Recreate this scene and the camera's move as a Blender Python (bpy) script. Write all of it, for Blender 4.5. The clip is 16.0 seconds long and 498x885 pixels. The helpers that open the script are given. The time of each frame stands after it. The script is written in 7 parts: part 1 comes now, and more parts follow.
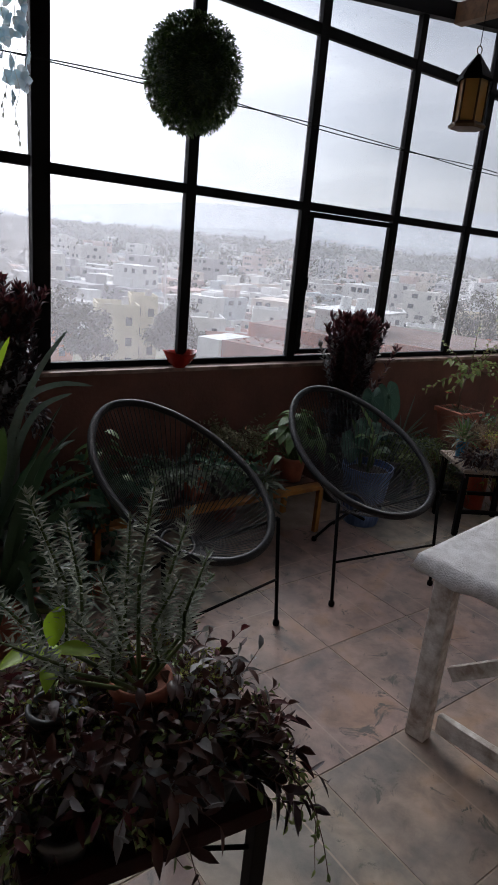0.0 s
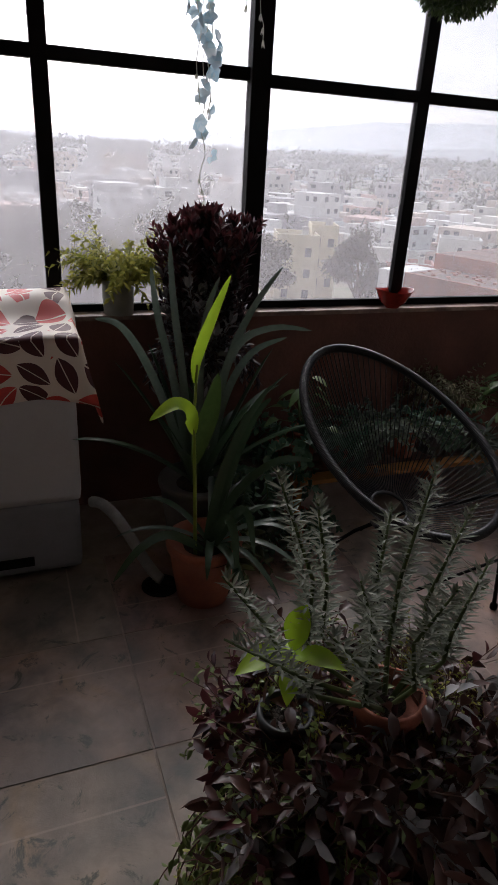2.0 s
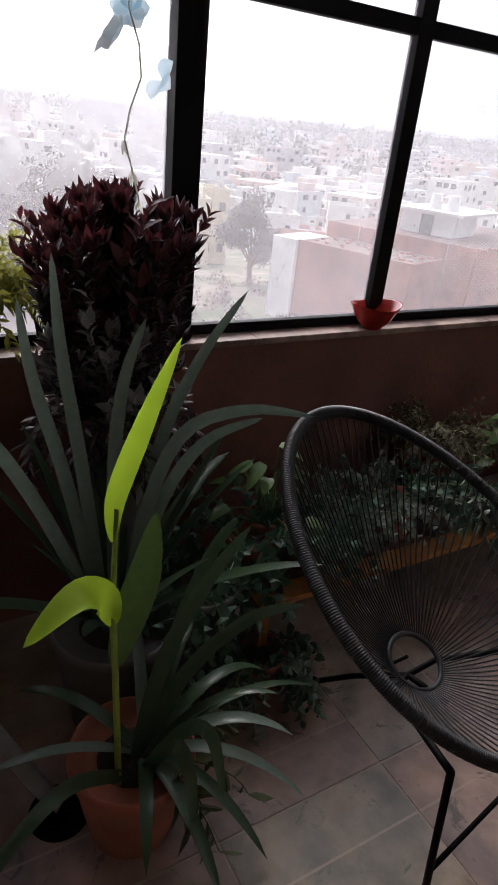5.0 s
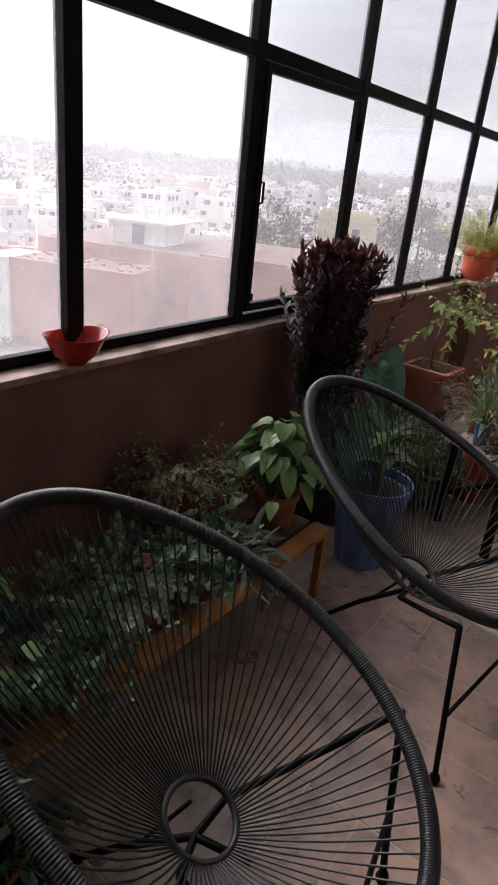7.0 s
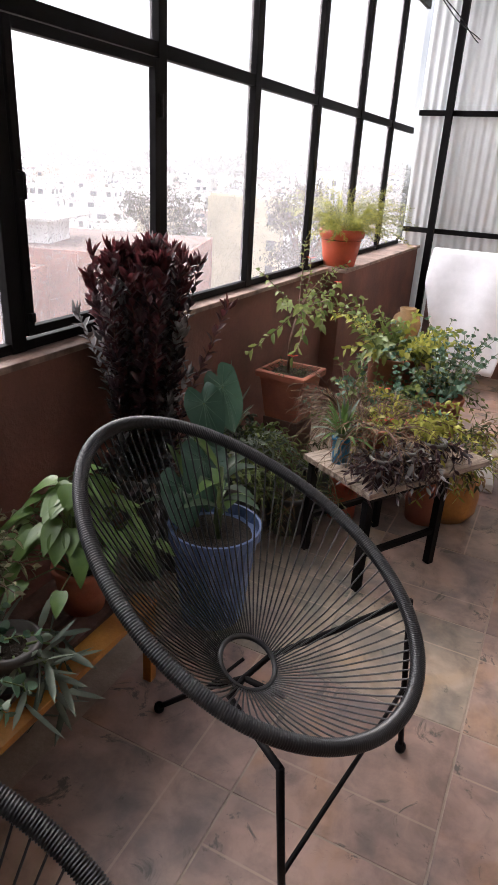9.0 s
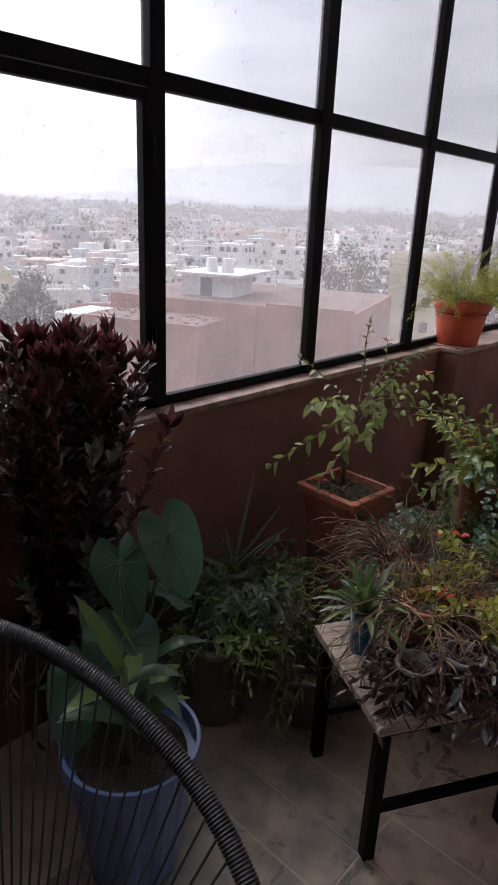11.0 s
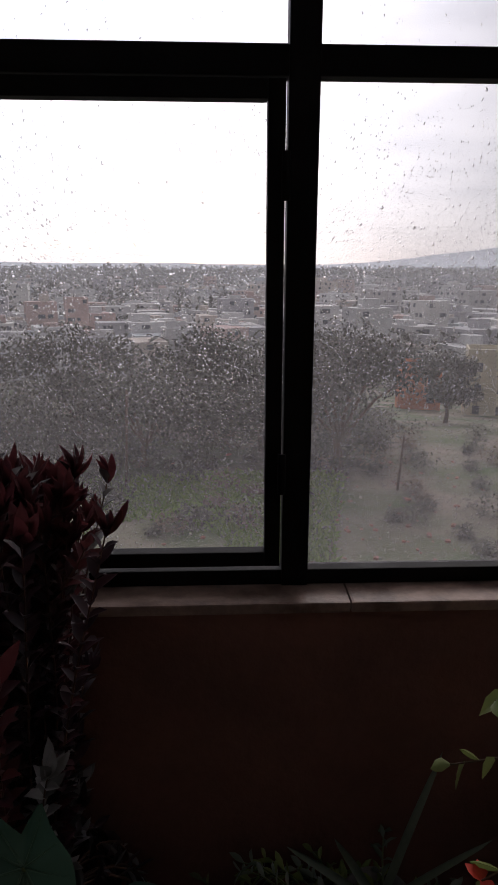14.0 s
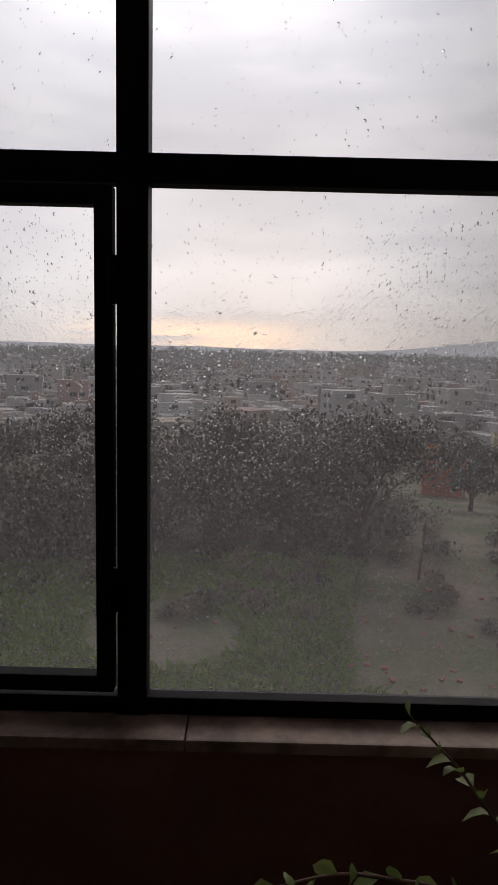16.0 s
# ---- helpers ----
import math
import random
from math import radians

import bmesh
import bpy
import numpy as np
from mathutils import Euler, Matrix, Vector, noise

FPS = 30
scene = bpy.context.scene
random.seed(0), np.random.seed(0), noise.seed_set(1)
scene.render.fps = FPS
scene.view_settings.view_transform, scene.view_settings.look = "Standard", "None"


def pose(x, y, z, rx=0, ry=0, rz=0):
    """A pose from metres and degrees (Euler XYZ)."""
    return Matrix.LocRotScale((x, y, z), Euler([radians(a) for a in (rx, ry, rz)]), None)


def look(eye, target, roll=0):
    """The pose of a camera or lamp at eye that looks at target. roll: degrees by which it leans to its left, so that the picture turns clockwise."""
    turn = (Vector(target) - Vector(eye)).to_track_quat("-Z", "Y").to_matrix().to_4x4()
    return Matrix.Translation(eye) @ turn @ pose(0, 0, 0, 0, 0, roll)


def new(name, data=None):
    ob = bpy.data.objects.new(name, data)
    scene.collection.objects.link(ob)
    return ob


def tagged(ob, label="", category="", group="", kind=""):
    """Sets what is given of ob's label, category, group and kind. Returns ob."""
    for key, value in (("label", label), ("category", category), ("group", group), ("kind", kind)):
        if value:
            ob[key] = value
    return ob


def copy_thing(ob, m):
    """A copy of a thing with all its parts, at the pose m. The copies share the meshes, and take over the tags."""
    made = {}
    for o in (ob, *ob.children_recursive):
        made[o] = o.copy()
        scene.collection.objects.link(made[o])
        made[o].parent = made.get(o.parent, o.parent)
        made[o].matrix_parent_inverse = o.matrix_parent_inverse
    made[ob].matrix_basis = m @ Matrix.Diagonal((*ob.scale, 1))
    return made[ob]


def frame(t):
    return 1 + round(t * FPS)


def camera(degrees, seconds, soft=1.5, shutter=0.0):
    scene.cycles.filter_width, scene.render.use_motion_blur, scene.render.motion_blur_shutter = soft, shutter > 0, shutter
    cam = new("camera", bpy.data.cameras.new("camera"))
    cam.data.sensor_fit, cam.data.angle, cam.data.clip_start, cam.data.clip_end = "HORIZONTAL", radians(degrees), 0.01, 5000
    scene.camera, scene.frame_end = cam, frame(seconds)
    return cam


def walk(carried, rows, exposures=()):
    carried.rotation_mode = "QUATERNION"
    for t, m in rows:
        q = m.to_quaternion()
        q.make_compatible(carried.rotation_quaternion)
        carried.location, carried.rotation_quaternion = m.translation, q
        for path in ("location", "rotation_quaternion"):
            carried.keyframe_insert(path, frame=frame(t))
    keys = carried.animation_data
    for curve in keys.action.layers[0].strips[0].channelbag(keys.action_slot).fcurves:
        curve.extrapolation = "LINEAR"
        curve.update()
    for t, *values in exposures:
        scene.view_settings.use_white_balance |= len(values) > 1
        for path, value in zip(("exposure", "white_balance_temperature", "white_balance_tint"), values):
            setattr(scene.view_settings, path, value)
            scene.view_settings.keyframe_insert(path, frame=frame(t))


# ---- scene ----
cam = camera(43.0, 16.0, soft=1.6)
PATH = [
    (0, (-0.001, -3.193, 1.626), (1.157, -1.671, 1.039), 5.4),
    (0.5, (0.022, -3.186, 1.627), (0.942, -1.529, 0.986), 5.2),
    (1, (0.002, -3.165, 1.620), (0.794, -1.489, 0.869), 6.1),
    (1.5, (-0.010, -3.052, 1.594), (0.667, -1.354, 0.783), 6.5),
    (2, (-0.032, -2.864, 1.595), (0.640, -1.167, 0.777), 3.5),
    (2.5, (-0.040, -2.693, 1.555), (0.673, -1.032, 0.700), 4.7),
    (3, (0.024, -2.486, 1.578), (0.702, -0.782, 0.782), 5.8),
    (3.2, (0.044, -2.416, 1.568), (0.701, -0.707, 0.763), 5.7),
    (5.3, (0.236, -1.716, 1.562), (1.329, -0.293, 0.678), 5.4),
    (5.5, (0.237, -1.642, 1.543), (1.451, -0.284, 0.717), 3.7),
    (6, (0.274, -1.536, 1.549), (1.660, -0.359, 0.717), 3.8),
    (6.5, (0.404, -1.511, 1.545), (1.887, -0.421, 0.763), 5.0),
    (7, (0.623, -1.510, 1.506), (2.155, -0.489, 0.724), 6.1),
    (7.5, (0.786, -1.524, 1.496), (2.402, -0.735, 0.621), 5.4),
    (8, (0.929, -1.506, 1.505), (2.631, -0.929, 0.627), 4.1),
    (8.5, (1.032, -1.501, 1.539), (2.759, -1.023, 0.650), 4.6),
    (8.7, (1.107, -1.516, 1.529), (2.805, -0.915, 0.659), 3.9),
    (10.8, (2.106, -1.584, 1.520), (3.600, -0.419, 0.878), 4.0),
    (11, (2.209, -1.593, 1.545), (3.610, -0.333, 0.875), 2.5),
    (11.5, (2.420, -1.533, 1.553), (3.724, -0.121, 0.998), 2.9),
    (12, (2.648, -1.456, 1.551), (3.797, 0.068, 0.955), 2.0),
    (12.5, (2.869, -1.418, 1.563), (3.717, 0.310, 1.020), 3.9),
    (13, (3.084, -1.383, 1.558), (3.540, 0.491, 1.027), 2.1),
    (13.5, (3.202, -1.263, 1.555), (3.466, 0.651, 1.039), 2.3),
    (14, (3.374, -1.194, 1.551), (3.451, 0.739, 1.045), 0.1),
    (14.5, (3.528, -1.141, 1.545), (3.429, 0.790, 1.034), 1.7),
    (15, (3.698, -1.134, 1.555), (3.436, 0.812, 1.172), 1.7),
    (15.5, (3.713, -1.123, 1.584), (3.526, 0.843, 1.277), 1.7),
    (16, (3.721, -1.106, 1.591), (3.718, 0.877, 1.335), 1.4),
]
EXPOSURES = [
    (0.0, 0.92, 6050, 10), (0.5, 0.80, 6100, 10), (1.5, 0.76, 6250, 12), (2.4, 1.05, 6350, 14), (3.2, 1.12, 6350, 14), (5.3, 1.55, 6350, 15), (7.0, 1.68, 6450, 15),
    (8.0, 2.37, 6600, 14), (8.7, 2.4, 6600, 14), (10.8, 1.36, 6350, 16), (12.0, 0.95, 6300, 18), (13.0, 0.30, 6450, 17), (14.5, -0.42, 6550, 17), (15.5, -0.76, 6700, 15), (16.0, -0.92, 6800, 14),
]
walk(cam, [(t, look(eye, target, roll)) for t, eye, target, roll in PATH], EXPOSURES)

# ---- daylight: an overcast, rainy late afternoon, a low break in the clouds beyond the windows ----
SUN_EL, SUN_AZ = 12.0, 0.0     # degrees; azimuth from +y towards +x
world = bpy.data.worlds.new("overcast_sky")
scene.world = world
world.use_nodes = True
wn, wl = world.node_tree.nodes, world.node_tree.links
wn.clear()
sky = wn.new("ShaderNodeTexSky")
sky.sky_type, sky.sun_disc = "NISHITA", False
sky.sun_elevation, sky.sun_rotation = radians(SUN_EL), radians(SUN_AZ)
bg_clear = wn.new("ShaderNodeBackground")
bg_clear.inputs["Strength"].default_value = 0.06
wl.new(sky.outputs[0], bg_clear.inputs["Color"])
tc = wn.new("ShaderNodeTexCoord")
mp = wn.new("ShaderNodeMapping")
mp.inputs["Scale"].default_value = (1.6, 1.6, 7.0)
wl.new(tc.outputs["Generated"], mp.inputs["Vector"])
nz = wn.new("ShaderNodeTexNoise")
nz.inputs["Scale"].default_value, nz.inputs["Detail"].default_value, nz.inputs["Roughness"].default_value = 1.7, 6.0, 0.55
wl.new(mp.outputs[0], nz.inputs["Vector"])
ramp = wn.new("ShaderNodeValToRGB")
ramp.color_ramp.elements[0].position, ramp.color_ramp.elements[0].color = 0.36, (0.70, 0.725, 0.80, 1)
ramp.color_ramp.elements[1].position, ramp.color_ramp.elements[1].color = 0.66, (1.0, 1.01, 1.06, 1)
wl.new(nz.outputs["Fac"], ramp.inputs["Fac"])
bg_cloud = wn.new("ShaderNodeBackground")
bg_cloud.inputs["Strength"].default_value = 1.0
# the cloud is thinner and brighter low in the north, with a peach-coloured break at the skyline
nrm = wn.new("ShaderNodeVectorMath")
nrm.operation = "NORMALIZE"
wl.new(tc.outputs["Generated"], nrm.inputs[0])
dotn = wn.new("ShaderNodeVectorMath")
dotn.operation = "DOT_PRODUCT"
dotn.inputs[1].default_value = (-0.10, 0.97, 0.22)
wl.new(nrm.outputs[0], dotn.inputs[0])
north = wn.new("ShaderNodeValToRGB")
north.color_ramp.interpolation = "EASE"
ne = north.color_ramp.elements
ne[0].position, ne[0].color = 0.40, (0.205, 0.21, 0.22, 1)
ne[1].position, ne[1].color = 0.99, (2.0, 2.0, 2.0, 1)
ne.new(0.61).color = (0.37, 0.378, 0.395, 1)
ne.new(0.76).color = (0.66, 0.67, 0.69, 1)
ne.new(0.87).color = (1.05, 1.05, 1.05, 1)
wl.new(dotn.outputs["Value"], north.inputs["Fac"])
sepd = wn.new("ShaderNodeSeparateXYZ")
wl.new(nrm.outputs[0], sepd.inputs[0])
low = wn.new("ShaderNodeMapRange")
low.interpolation_type = "SMOOTHSTEP"
low.inputs["From Min"].default_value, low.inputs["From Max"].default_value = 0.070, 0.035
wl.new(sepd.outputs["Z"], low.inputs["Value"])
azim = wn.new("ShaderNodeMapRange")
azim.interpolation_type = "SMOOTHSTEP"
azim.inputs["From Min"].default_value, azim.inputs["From Max"].default_value = 0.955, 0.998
wl.new(dotn.outputs["Value"], azim.inputs["Value"])
nz2 = wn.new("ShaderNodeTexNoise")
nz2.inputs["Scale"].default_value, nz2.inputs["Detail"].default_value = 3.0, 5.0
mp2 = wn.new("ShaderNodeMapping")
mp2.inputs["Scale"].default_value = (1.5, 1.5, 22.0)
wl.new(tc.outputs["Generated"], mp2.inputs["Vector"])
wl.new(mp2.outputs[0], nz2.inputs["Vector"])
brk = wn.new("ShaderNodeMapRange")
brk.inputs["From Min"].default_value, brk.inputs["From Max"].default_value = 0.40, 0.56
wl.new(nz2.outputs["Fac"], brk.inputs["Value"])
m1, m2 = wn.new("ShaderNodeMath"), wn.new("ShaderNodeMath")
m1.operation = m2.operation = "MULTIPLY"
wl.new(low.outputs[0], m1.inputs[0])
wl.new(azim.outputs[0], m1.inputs[1])
wl.new(m1.outputs[0], m2.inputs[0])
wl.new(brk.outputs[0], m2.inputs[1])
scl = wn.new("ShaderNodeVectorMath")
scl.operation = "SCALE"
wl.new(ramp.outputs[0], scl.inputs[0])
# overhead the overcast is brighter than near the skyline
over = wn.new("ShaderNodeMapRange")
over.inputs["From Min"].default_value, over.inputs["From Max"].default_value = 0.32, 0.85
over.inputs["To Min"].default_value, over.inputs["To Max"].default_value = 1.0, 3.1
wl.new(sepd.outputs["Z"], over.inputs["Value"])
gain = wn.new("ShaderNodeMath")
gain.operation = "MULTIPLY"
wl.new(north.outputs[0], gain.inputs[0])
wl.new(over.outputs[0], gain.inputs[1])
wl.new(gain.outputs[0], scl.inputs["Scale"])
peach = wn.new("ShaderNodeMix")
peach.data_type = "RGBA"
peach.inputs["B"].default_value = (4.2, 3.0, 2.1, 1)
wl.new(m2.outputs[0], peach.inputs["Factor"])
wl.new(scl.outputs[0], peach.inputs["A"])
wl.new(peach.outputs["Result"], bg_cloud.inputs["Color"])
mixw = wn.new("ShaderNodeMixShader")
mixw.inputs[0].default_value = 0.85
wl.new(bg_clear.outputs[0], mixw.inputs[1])
wl.new(bg_cloud.outputs[0], mixw.inputs[2])
wo = wn.new("ShaderNodeOutputWorld")
wl.new(mixw.outputs[0], wo.inputs["Surface"])

sun = new("sun", bpy.data.lights.new("sun", "SUN"))
sun.data.energy, sun.data.angle, sun.data.color = 0.8, radians(25), (1.0, 0.95, 0.88)
_e, _a = radians(38), radians(20)
sun.matrix_world = look((0, 0, 0), (-math.sin(_a) * math.cos(_e), -math.cos(_a) * math.cos(_e), -math.sin(_e)))

# ---- building helpers ----
def link_mesh(name, verts, faces, material, parent=None, label="", smooth=False, slots=None):
    me = bpy.data.meshes.new(name)
    me.from_pydata(verts, [], faces)
    me.update()
    for m in (material if isinstance(material, (list, tuple)) else [material]):
        me.materials.append(m)
    if slots is not None:
        me.polygons.foreach_set("material_index", slots)
    if smooth:
        me.polygons.foreach_set("use_smooth", [True] * len(me.polygons))
    ob = new(name, me)
    if parent is not None:
        ob.parent = parent
    if label:
        tagged(ob, label)
    return ob


def part(name, bm, material, parent=None, label="", smooth=False):
    """Links a bmesh as one mesh object, under a thing or a part."""
    me = bpy.data.meshes.new(name)
    bm.to_mesh(me)
    bm.free()
    for m in (material if isinstance(material, (list, tuple)) else [material]):
        me.materials.append(m)
    if smooth:
        me.polygons.foreach_set("use_smooth", [True] * len(me.polygons))
    ob = new(name, me)
    if parent is not None:
        ob.parent = parent
    if label:
        tagged(ob, label)
    return ob


def thing(name, label, category, m=None, group="", kind=""):
    ob = tagged(new(name), label, category, group, kind)
    if m is not None:
        ob.matrix_world = m
    return ob


def box_into(bm, x0, x1, y0, y1, z0, z1, bevel=0.0, m=None):
    r = bmesh.ops.create_cube(bm, size=1.0)
    vs = r["verts"]
    for v in vs:
        v.co = Vector((x0 + (v.co.x + .5) * (x1 - x0), y0 + (v.co.y + .5) * (y1 - y0), z0 + (v.co.z + .5) * (z1 - z0)))
    if m is not None:
        bmesh.ops.transform(bm, matrix=m, verts=vs)
    if bevel:
        es = {e for v in vs for e in v.link_edges}
        bmesh.ops.bevel(bm, geom=list(es), offset=bevel, segments=2, profile=.7, affect="EDGES")
    return bm


def box(x0, x1, y0, y1, z0, z1, bevel=0.0, m=None):
    return box_into(bmesh.new(), x0, x1, y0, y1, z0, z1, bevel, m)


class Shape:
    """Collects vertices and faces."""

    def __init__(self):
        self.v, self.f = [], []

    def tube(self, pts, r, n=8, closed=False, cap=True):
        pts = [Vector(p) for p in pts]
        rs = r if isinstance(r, (list, tuple)) else [r] * len(pts)
        base, k = len(self.v), len(pts)
        ref = None
        for i, p in enumerate(pts):
            a = pts[(i - 1) % k] if (closed or i) else p
            b = pts[(i + 1) % k] if (closed or i < k - 1) else p
            d = (b - a).normalized()
            if ref is None:
                ref = d.orthogonal().normalized()
            ref = (ref - d * ref.dot(d)).normalized()
            side = d.cross(ref)
            for j in range(n):
                an = 2 * math.pi * j / n
                self.v.append(p + rs[i] * (math.cos(an) * ref + math.sin(an) * side))
        for i in range(k if closed else k - 1):
            for j in range(n):
                a, b = base + i * n, base + ((i + 1) % k) * n
                self.f.append((a + j, a + (j + 1) % n, b + (j + 1) % n, b + j))
        if cap and not closed:
            self.f.append(tuple(base + j for j in reversed(range(n))))
            self.f.append(tuple(base + (k - 1) * n + j for j in range(n)))
        return self

    def lathe(self, profile, n=32, c=(0, 0, 0), wob=0.0, rnd=None):
        """profile: rows of radius, height."""
        base, k = len(self.v), len(profile)
        ph = (rnd or random).random() * 6
        for r, z in profile:
            for j in range(n):
                a = 2 * math.pi * j / n
                rr = r * (1 + wob * math.sin(3 * a + ph))
                self.v.append(Vector((c[0] + rr * math.cos(a), c[1] + rr * math.sin(a), c[2] + z)))
        for i in range(k - 1):
            for j in range(n):
                a, b = base + i * n, base + (i + 1) * n
                self.f.append((a + j, a + (j + 1) % n, b + (j + 1) % n, b + j))
        return self

    def leaf(self, p, d, up, length, width, droop=0.3, seg=4, fold=0.25, shape="lance", twist=0.0):
        """A leaf from p along d; it bends down by droop and is folded along its rib."""
        p, d, up = Vector(p), Vector(d).normalized(), Vector(up)
        side = d.cross(up)
        if side.length < 1e-4:
            side = d.orthogonal()
        side.normalize()
        if twist:
            side = Matrix.Rotation(twist, 3, d) @ side
        nrm = side.cross(d).normalized()
        base = len(self.v)
        for i in range(seg + 1):
            s = i / seg
            c = p + d * (length * (s - 0.12 * droop * s * s)) + Vector((0, 0, -1)) * (length * droop * s * s)
            if shape == "strap":
                w = width * min(1, 4 * s + .45) * (1 - s ** 3) ** .6
            elif shape == "round":
                w = width * math.sqrt(max(0.0, 1 - (2 * s - 1) ** 2)) * (1.15 - .3 * s)
            elif shape == "heart":
                w = width * (math.sin(math.pi * min(1, s * .92 + .08)) ** .6) * (1.25 - .75 * s)
            else:
                w = width * math.sin(math.pi * (s * .96 + .04)) ** .85 * (1.12 - .3 * s)
            w = max(w, 0.0004) / 2
            lift = nrm * (w * fold * 2)
            self.v += [c - side * w + lift, c.copy(), c + side * w + lift]
        for i in range(seg):
            a, b = base + 3 * i, base + 3 * i + 3
            self.f += [(a, a + 1, b + 1, b), (a + 1, a + 2, b + 2, b + 1)]
        return self

    def ribbon(self, pts, width, face, shape="strap"):
        """A long leaf through the given places, its blade turned to face."""
        pts = [Vector(p) for p in pts]
        n = 16
        base = len(self.v)
        for i in range(n + 1):
            s = i / n * (len(pts) - 1)
            k = min(int(s), len(pts) - 2)
            f = s - k
            p0, p1, p2, p3 = pts[max(k - 1, 0)], pts[k], pts[k + 1], pts[min(k + 2, len(pts) - 1)]
            p = .5 * (2 * p1 + (p2 - p0) * f + (2 * p0 - 5 * p1 + 4 * p2 - p3) * f * f + (3 * p1 - p0 - 3 * p2 + p3) * f ** 3)
            d = (.5 * ((p2 - p0) + (2 * (2 * p0 - 5 * p1 + 4 * p2 - p3)) * f + 3 * (3 * p1 - p0 - 3 * p2 + p3) * f * f)).normalized()
            side = d.cross(Vector(face)).normalized()
            nrm_ = side.cross(d)
            t_ = i / n
            w = width / 2 * (min(1, .5 + 3 * t_) * (1 - t_ ** 3) ** .6 if shape == "strap" else math.sin(math.pi * (t_ * .96 + .04)) ** .8)
            w = max(w, .0005)
            self.v += [p - side * w + nrm_ * w * .35, p, p + side * w + nrm_ * w * .35]
        for i in range(n):
            a, b = base + 3 * i, base + 3 * i + 3
            self.f += [(a, a + 1, b + 1, b), (a + 1, a + 2, b + 2, b + 1)]
        return self

    def link(self, name, material, parent=None, label="", smooth=True):
        ob = link_mesh(name, [tuple(v) for v in self.v], self.f, material, parent, label, smooth)
        if name in ("foliage", "stem", "stalk", "branch", "undergrowth", "petal", "bud", "blossom", "house_walls", "house_openings", "crown"):
            tagged(ob, kind="stuff")
        return ob


# ---- materials ----
def principled(name):
    m = bpy.data.materials.new(name)
    m.use_nodes = True
    nt = m.node_tree
    return m, nt, nt.nodes["Principled BSDF"], nt.nodes["Material Output"]


def surf(name, colour, rough=0.6, scale=6.0, var=0.25, fine=60.0, bump=0.1, dark=None, metal=0.0, piece=0.0, rvar=0.15, island=False, stretch=None, spec=0.5):
    """A two-scale material: broad stains towards the second colour and fine grain with relief."""
    m, nt, bs, out = principled(name)
    N, L = nt.nodes, nt.links
    tcn = N.new("ShaderNodeTexCoord")
    src = tcn.outputs["Object"]
    if stretch:
        mpn = N.new("ShaderNodeMapping")
        mpn.inputs["Scale"].default_value = stretch
        L.new(src, mpn.inputs["Vector"])
        src = mpn.outputs[0]
    big, small = N.new("ShaderNodeTexNoise"), N.new("ShaderNodeTexNoise")
    for n_, s_, d_ in ((big, scale, 5.0), (small, fine, 3.0)):
        n_.inputs["Scale"].default_value, n_.inputs["Detail"].default_value = s_, d_
        n_.inputs["Roughness"].default_value = 0.6
        L.new(src, n_.inputs["Vector"])
    rmp = N.new("ShaderNodeValToRGB")
    d = dark or tuple(c * (1 - 1.6 * var) for c in colour)
    rmp.color_ramp.elements[0].position, rmp.color_ramp.elements[0].color = 0.35, (*[max(c, 0.002) for c in d], 1)
    rmp.color_ramp.elements[1].position, rmp.color_ramp.elements[1].color = 0.65, (*colour, 1)
    L.new(big.outputs["Fac"], rmp.inputs["Fac"])
    hsv = N.new("ShaderNodeHueSaturation")
    L.new(rmp.outputs[0], hsv.inputs["Color"])
    val = N.new("ShaderNodeMath")
    val.operation, val.inputs[1].default_value, val.inputs[2].default_value = "MULTIPLY_ADD", 0.5 * min(1, var * 2), 1 - 0.25 * min(1, var * 2)
    L.new(small.outputs["Fac"], val.inputs[0])
    last = val.outputs[0]
    if piece or island:
        rn = N.new("ShaderNodeNewGeometry").outputs["Random Per Island"] if island else N.new("ShaderNodeObjectInfo").outputs["Random"]
        mu = N.new("ShaderNodeMath")
        mu.operation, mu.inputs[1].default_value, mu.inputs[2].default_value = "MULTIPLY_ADD", 2 * piece, 1 - piece
        L.new(rn, mu.inputs[0])
        m2 = N.new("ShaderNodeMath")
        m2.operation = "MULTIPLY"
        L.new(last, m2.inputs[0])
        L.new(mu.outputs[0], m2.inputs[1])
        last = m2.outputs[0]
    L.new(last, hsv.inputs["Value"])
    L.new(hsv.outputs[0], bs.inputs["Base Color"])
    ra = N.new("ShaderNodeMath")
    ra.operation, ra.inputs[1].default_value, ra.inputs[2].default_value = "MULTIPLY_ADD", 2 * rvar, rough - rvar
    L.new(big.outputs["Fac"], ra.inputs[0])
    L.new(ra.outputs[0], bs.inputs["Roughness"])
    bs.inputs["Metallic"].default_value = metal
    bs.inputs["Specular IOR Level"].default_value = spec
    if bump:
        bp = N.new("ShaderNodeBump")
        bp.inputs["Strength"].default_value, bp.inputs["Distance"].default_value = bump, 0.01
        L.new(small.outputs["Fac"], bp.inputs["Height"])
        L.new(bp.outputs[0], bs.inputs["Normal"])
    return m


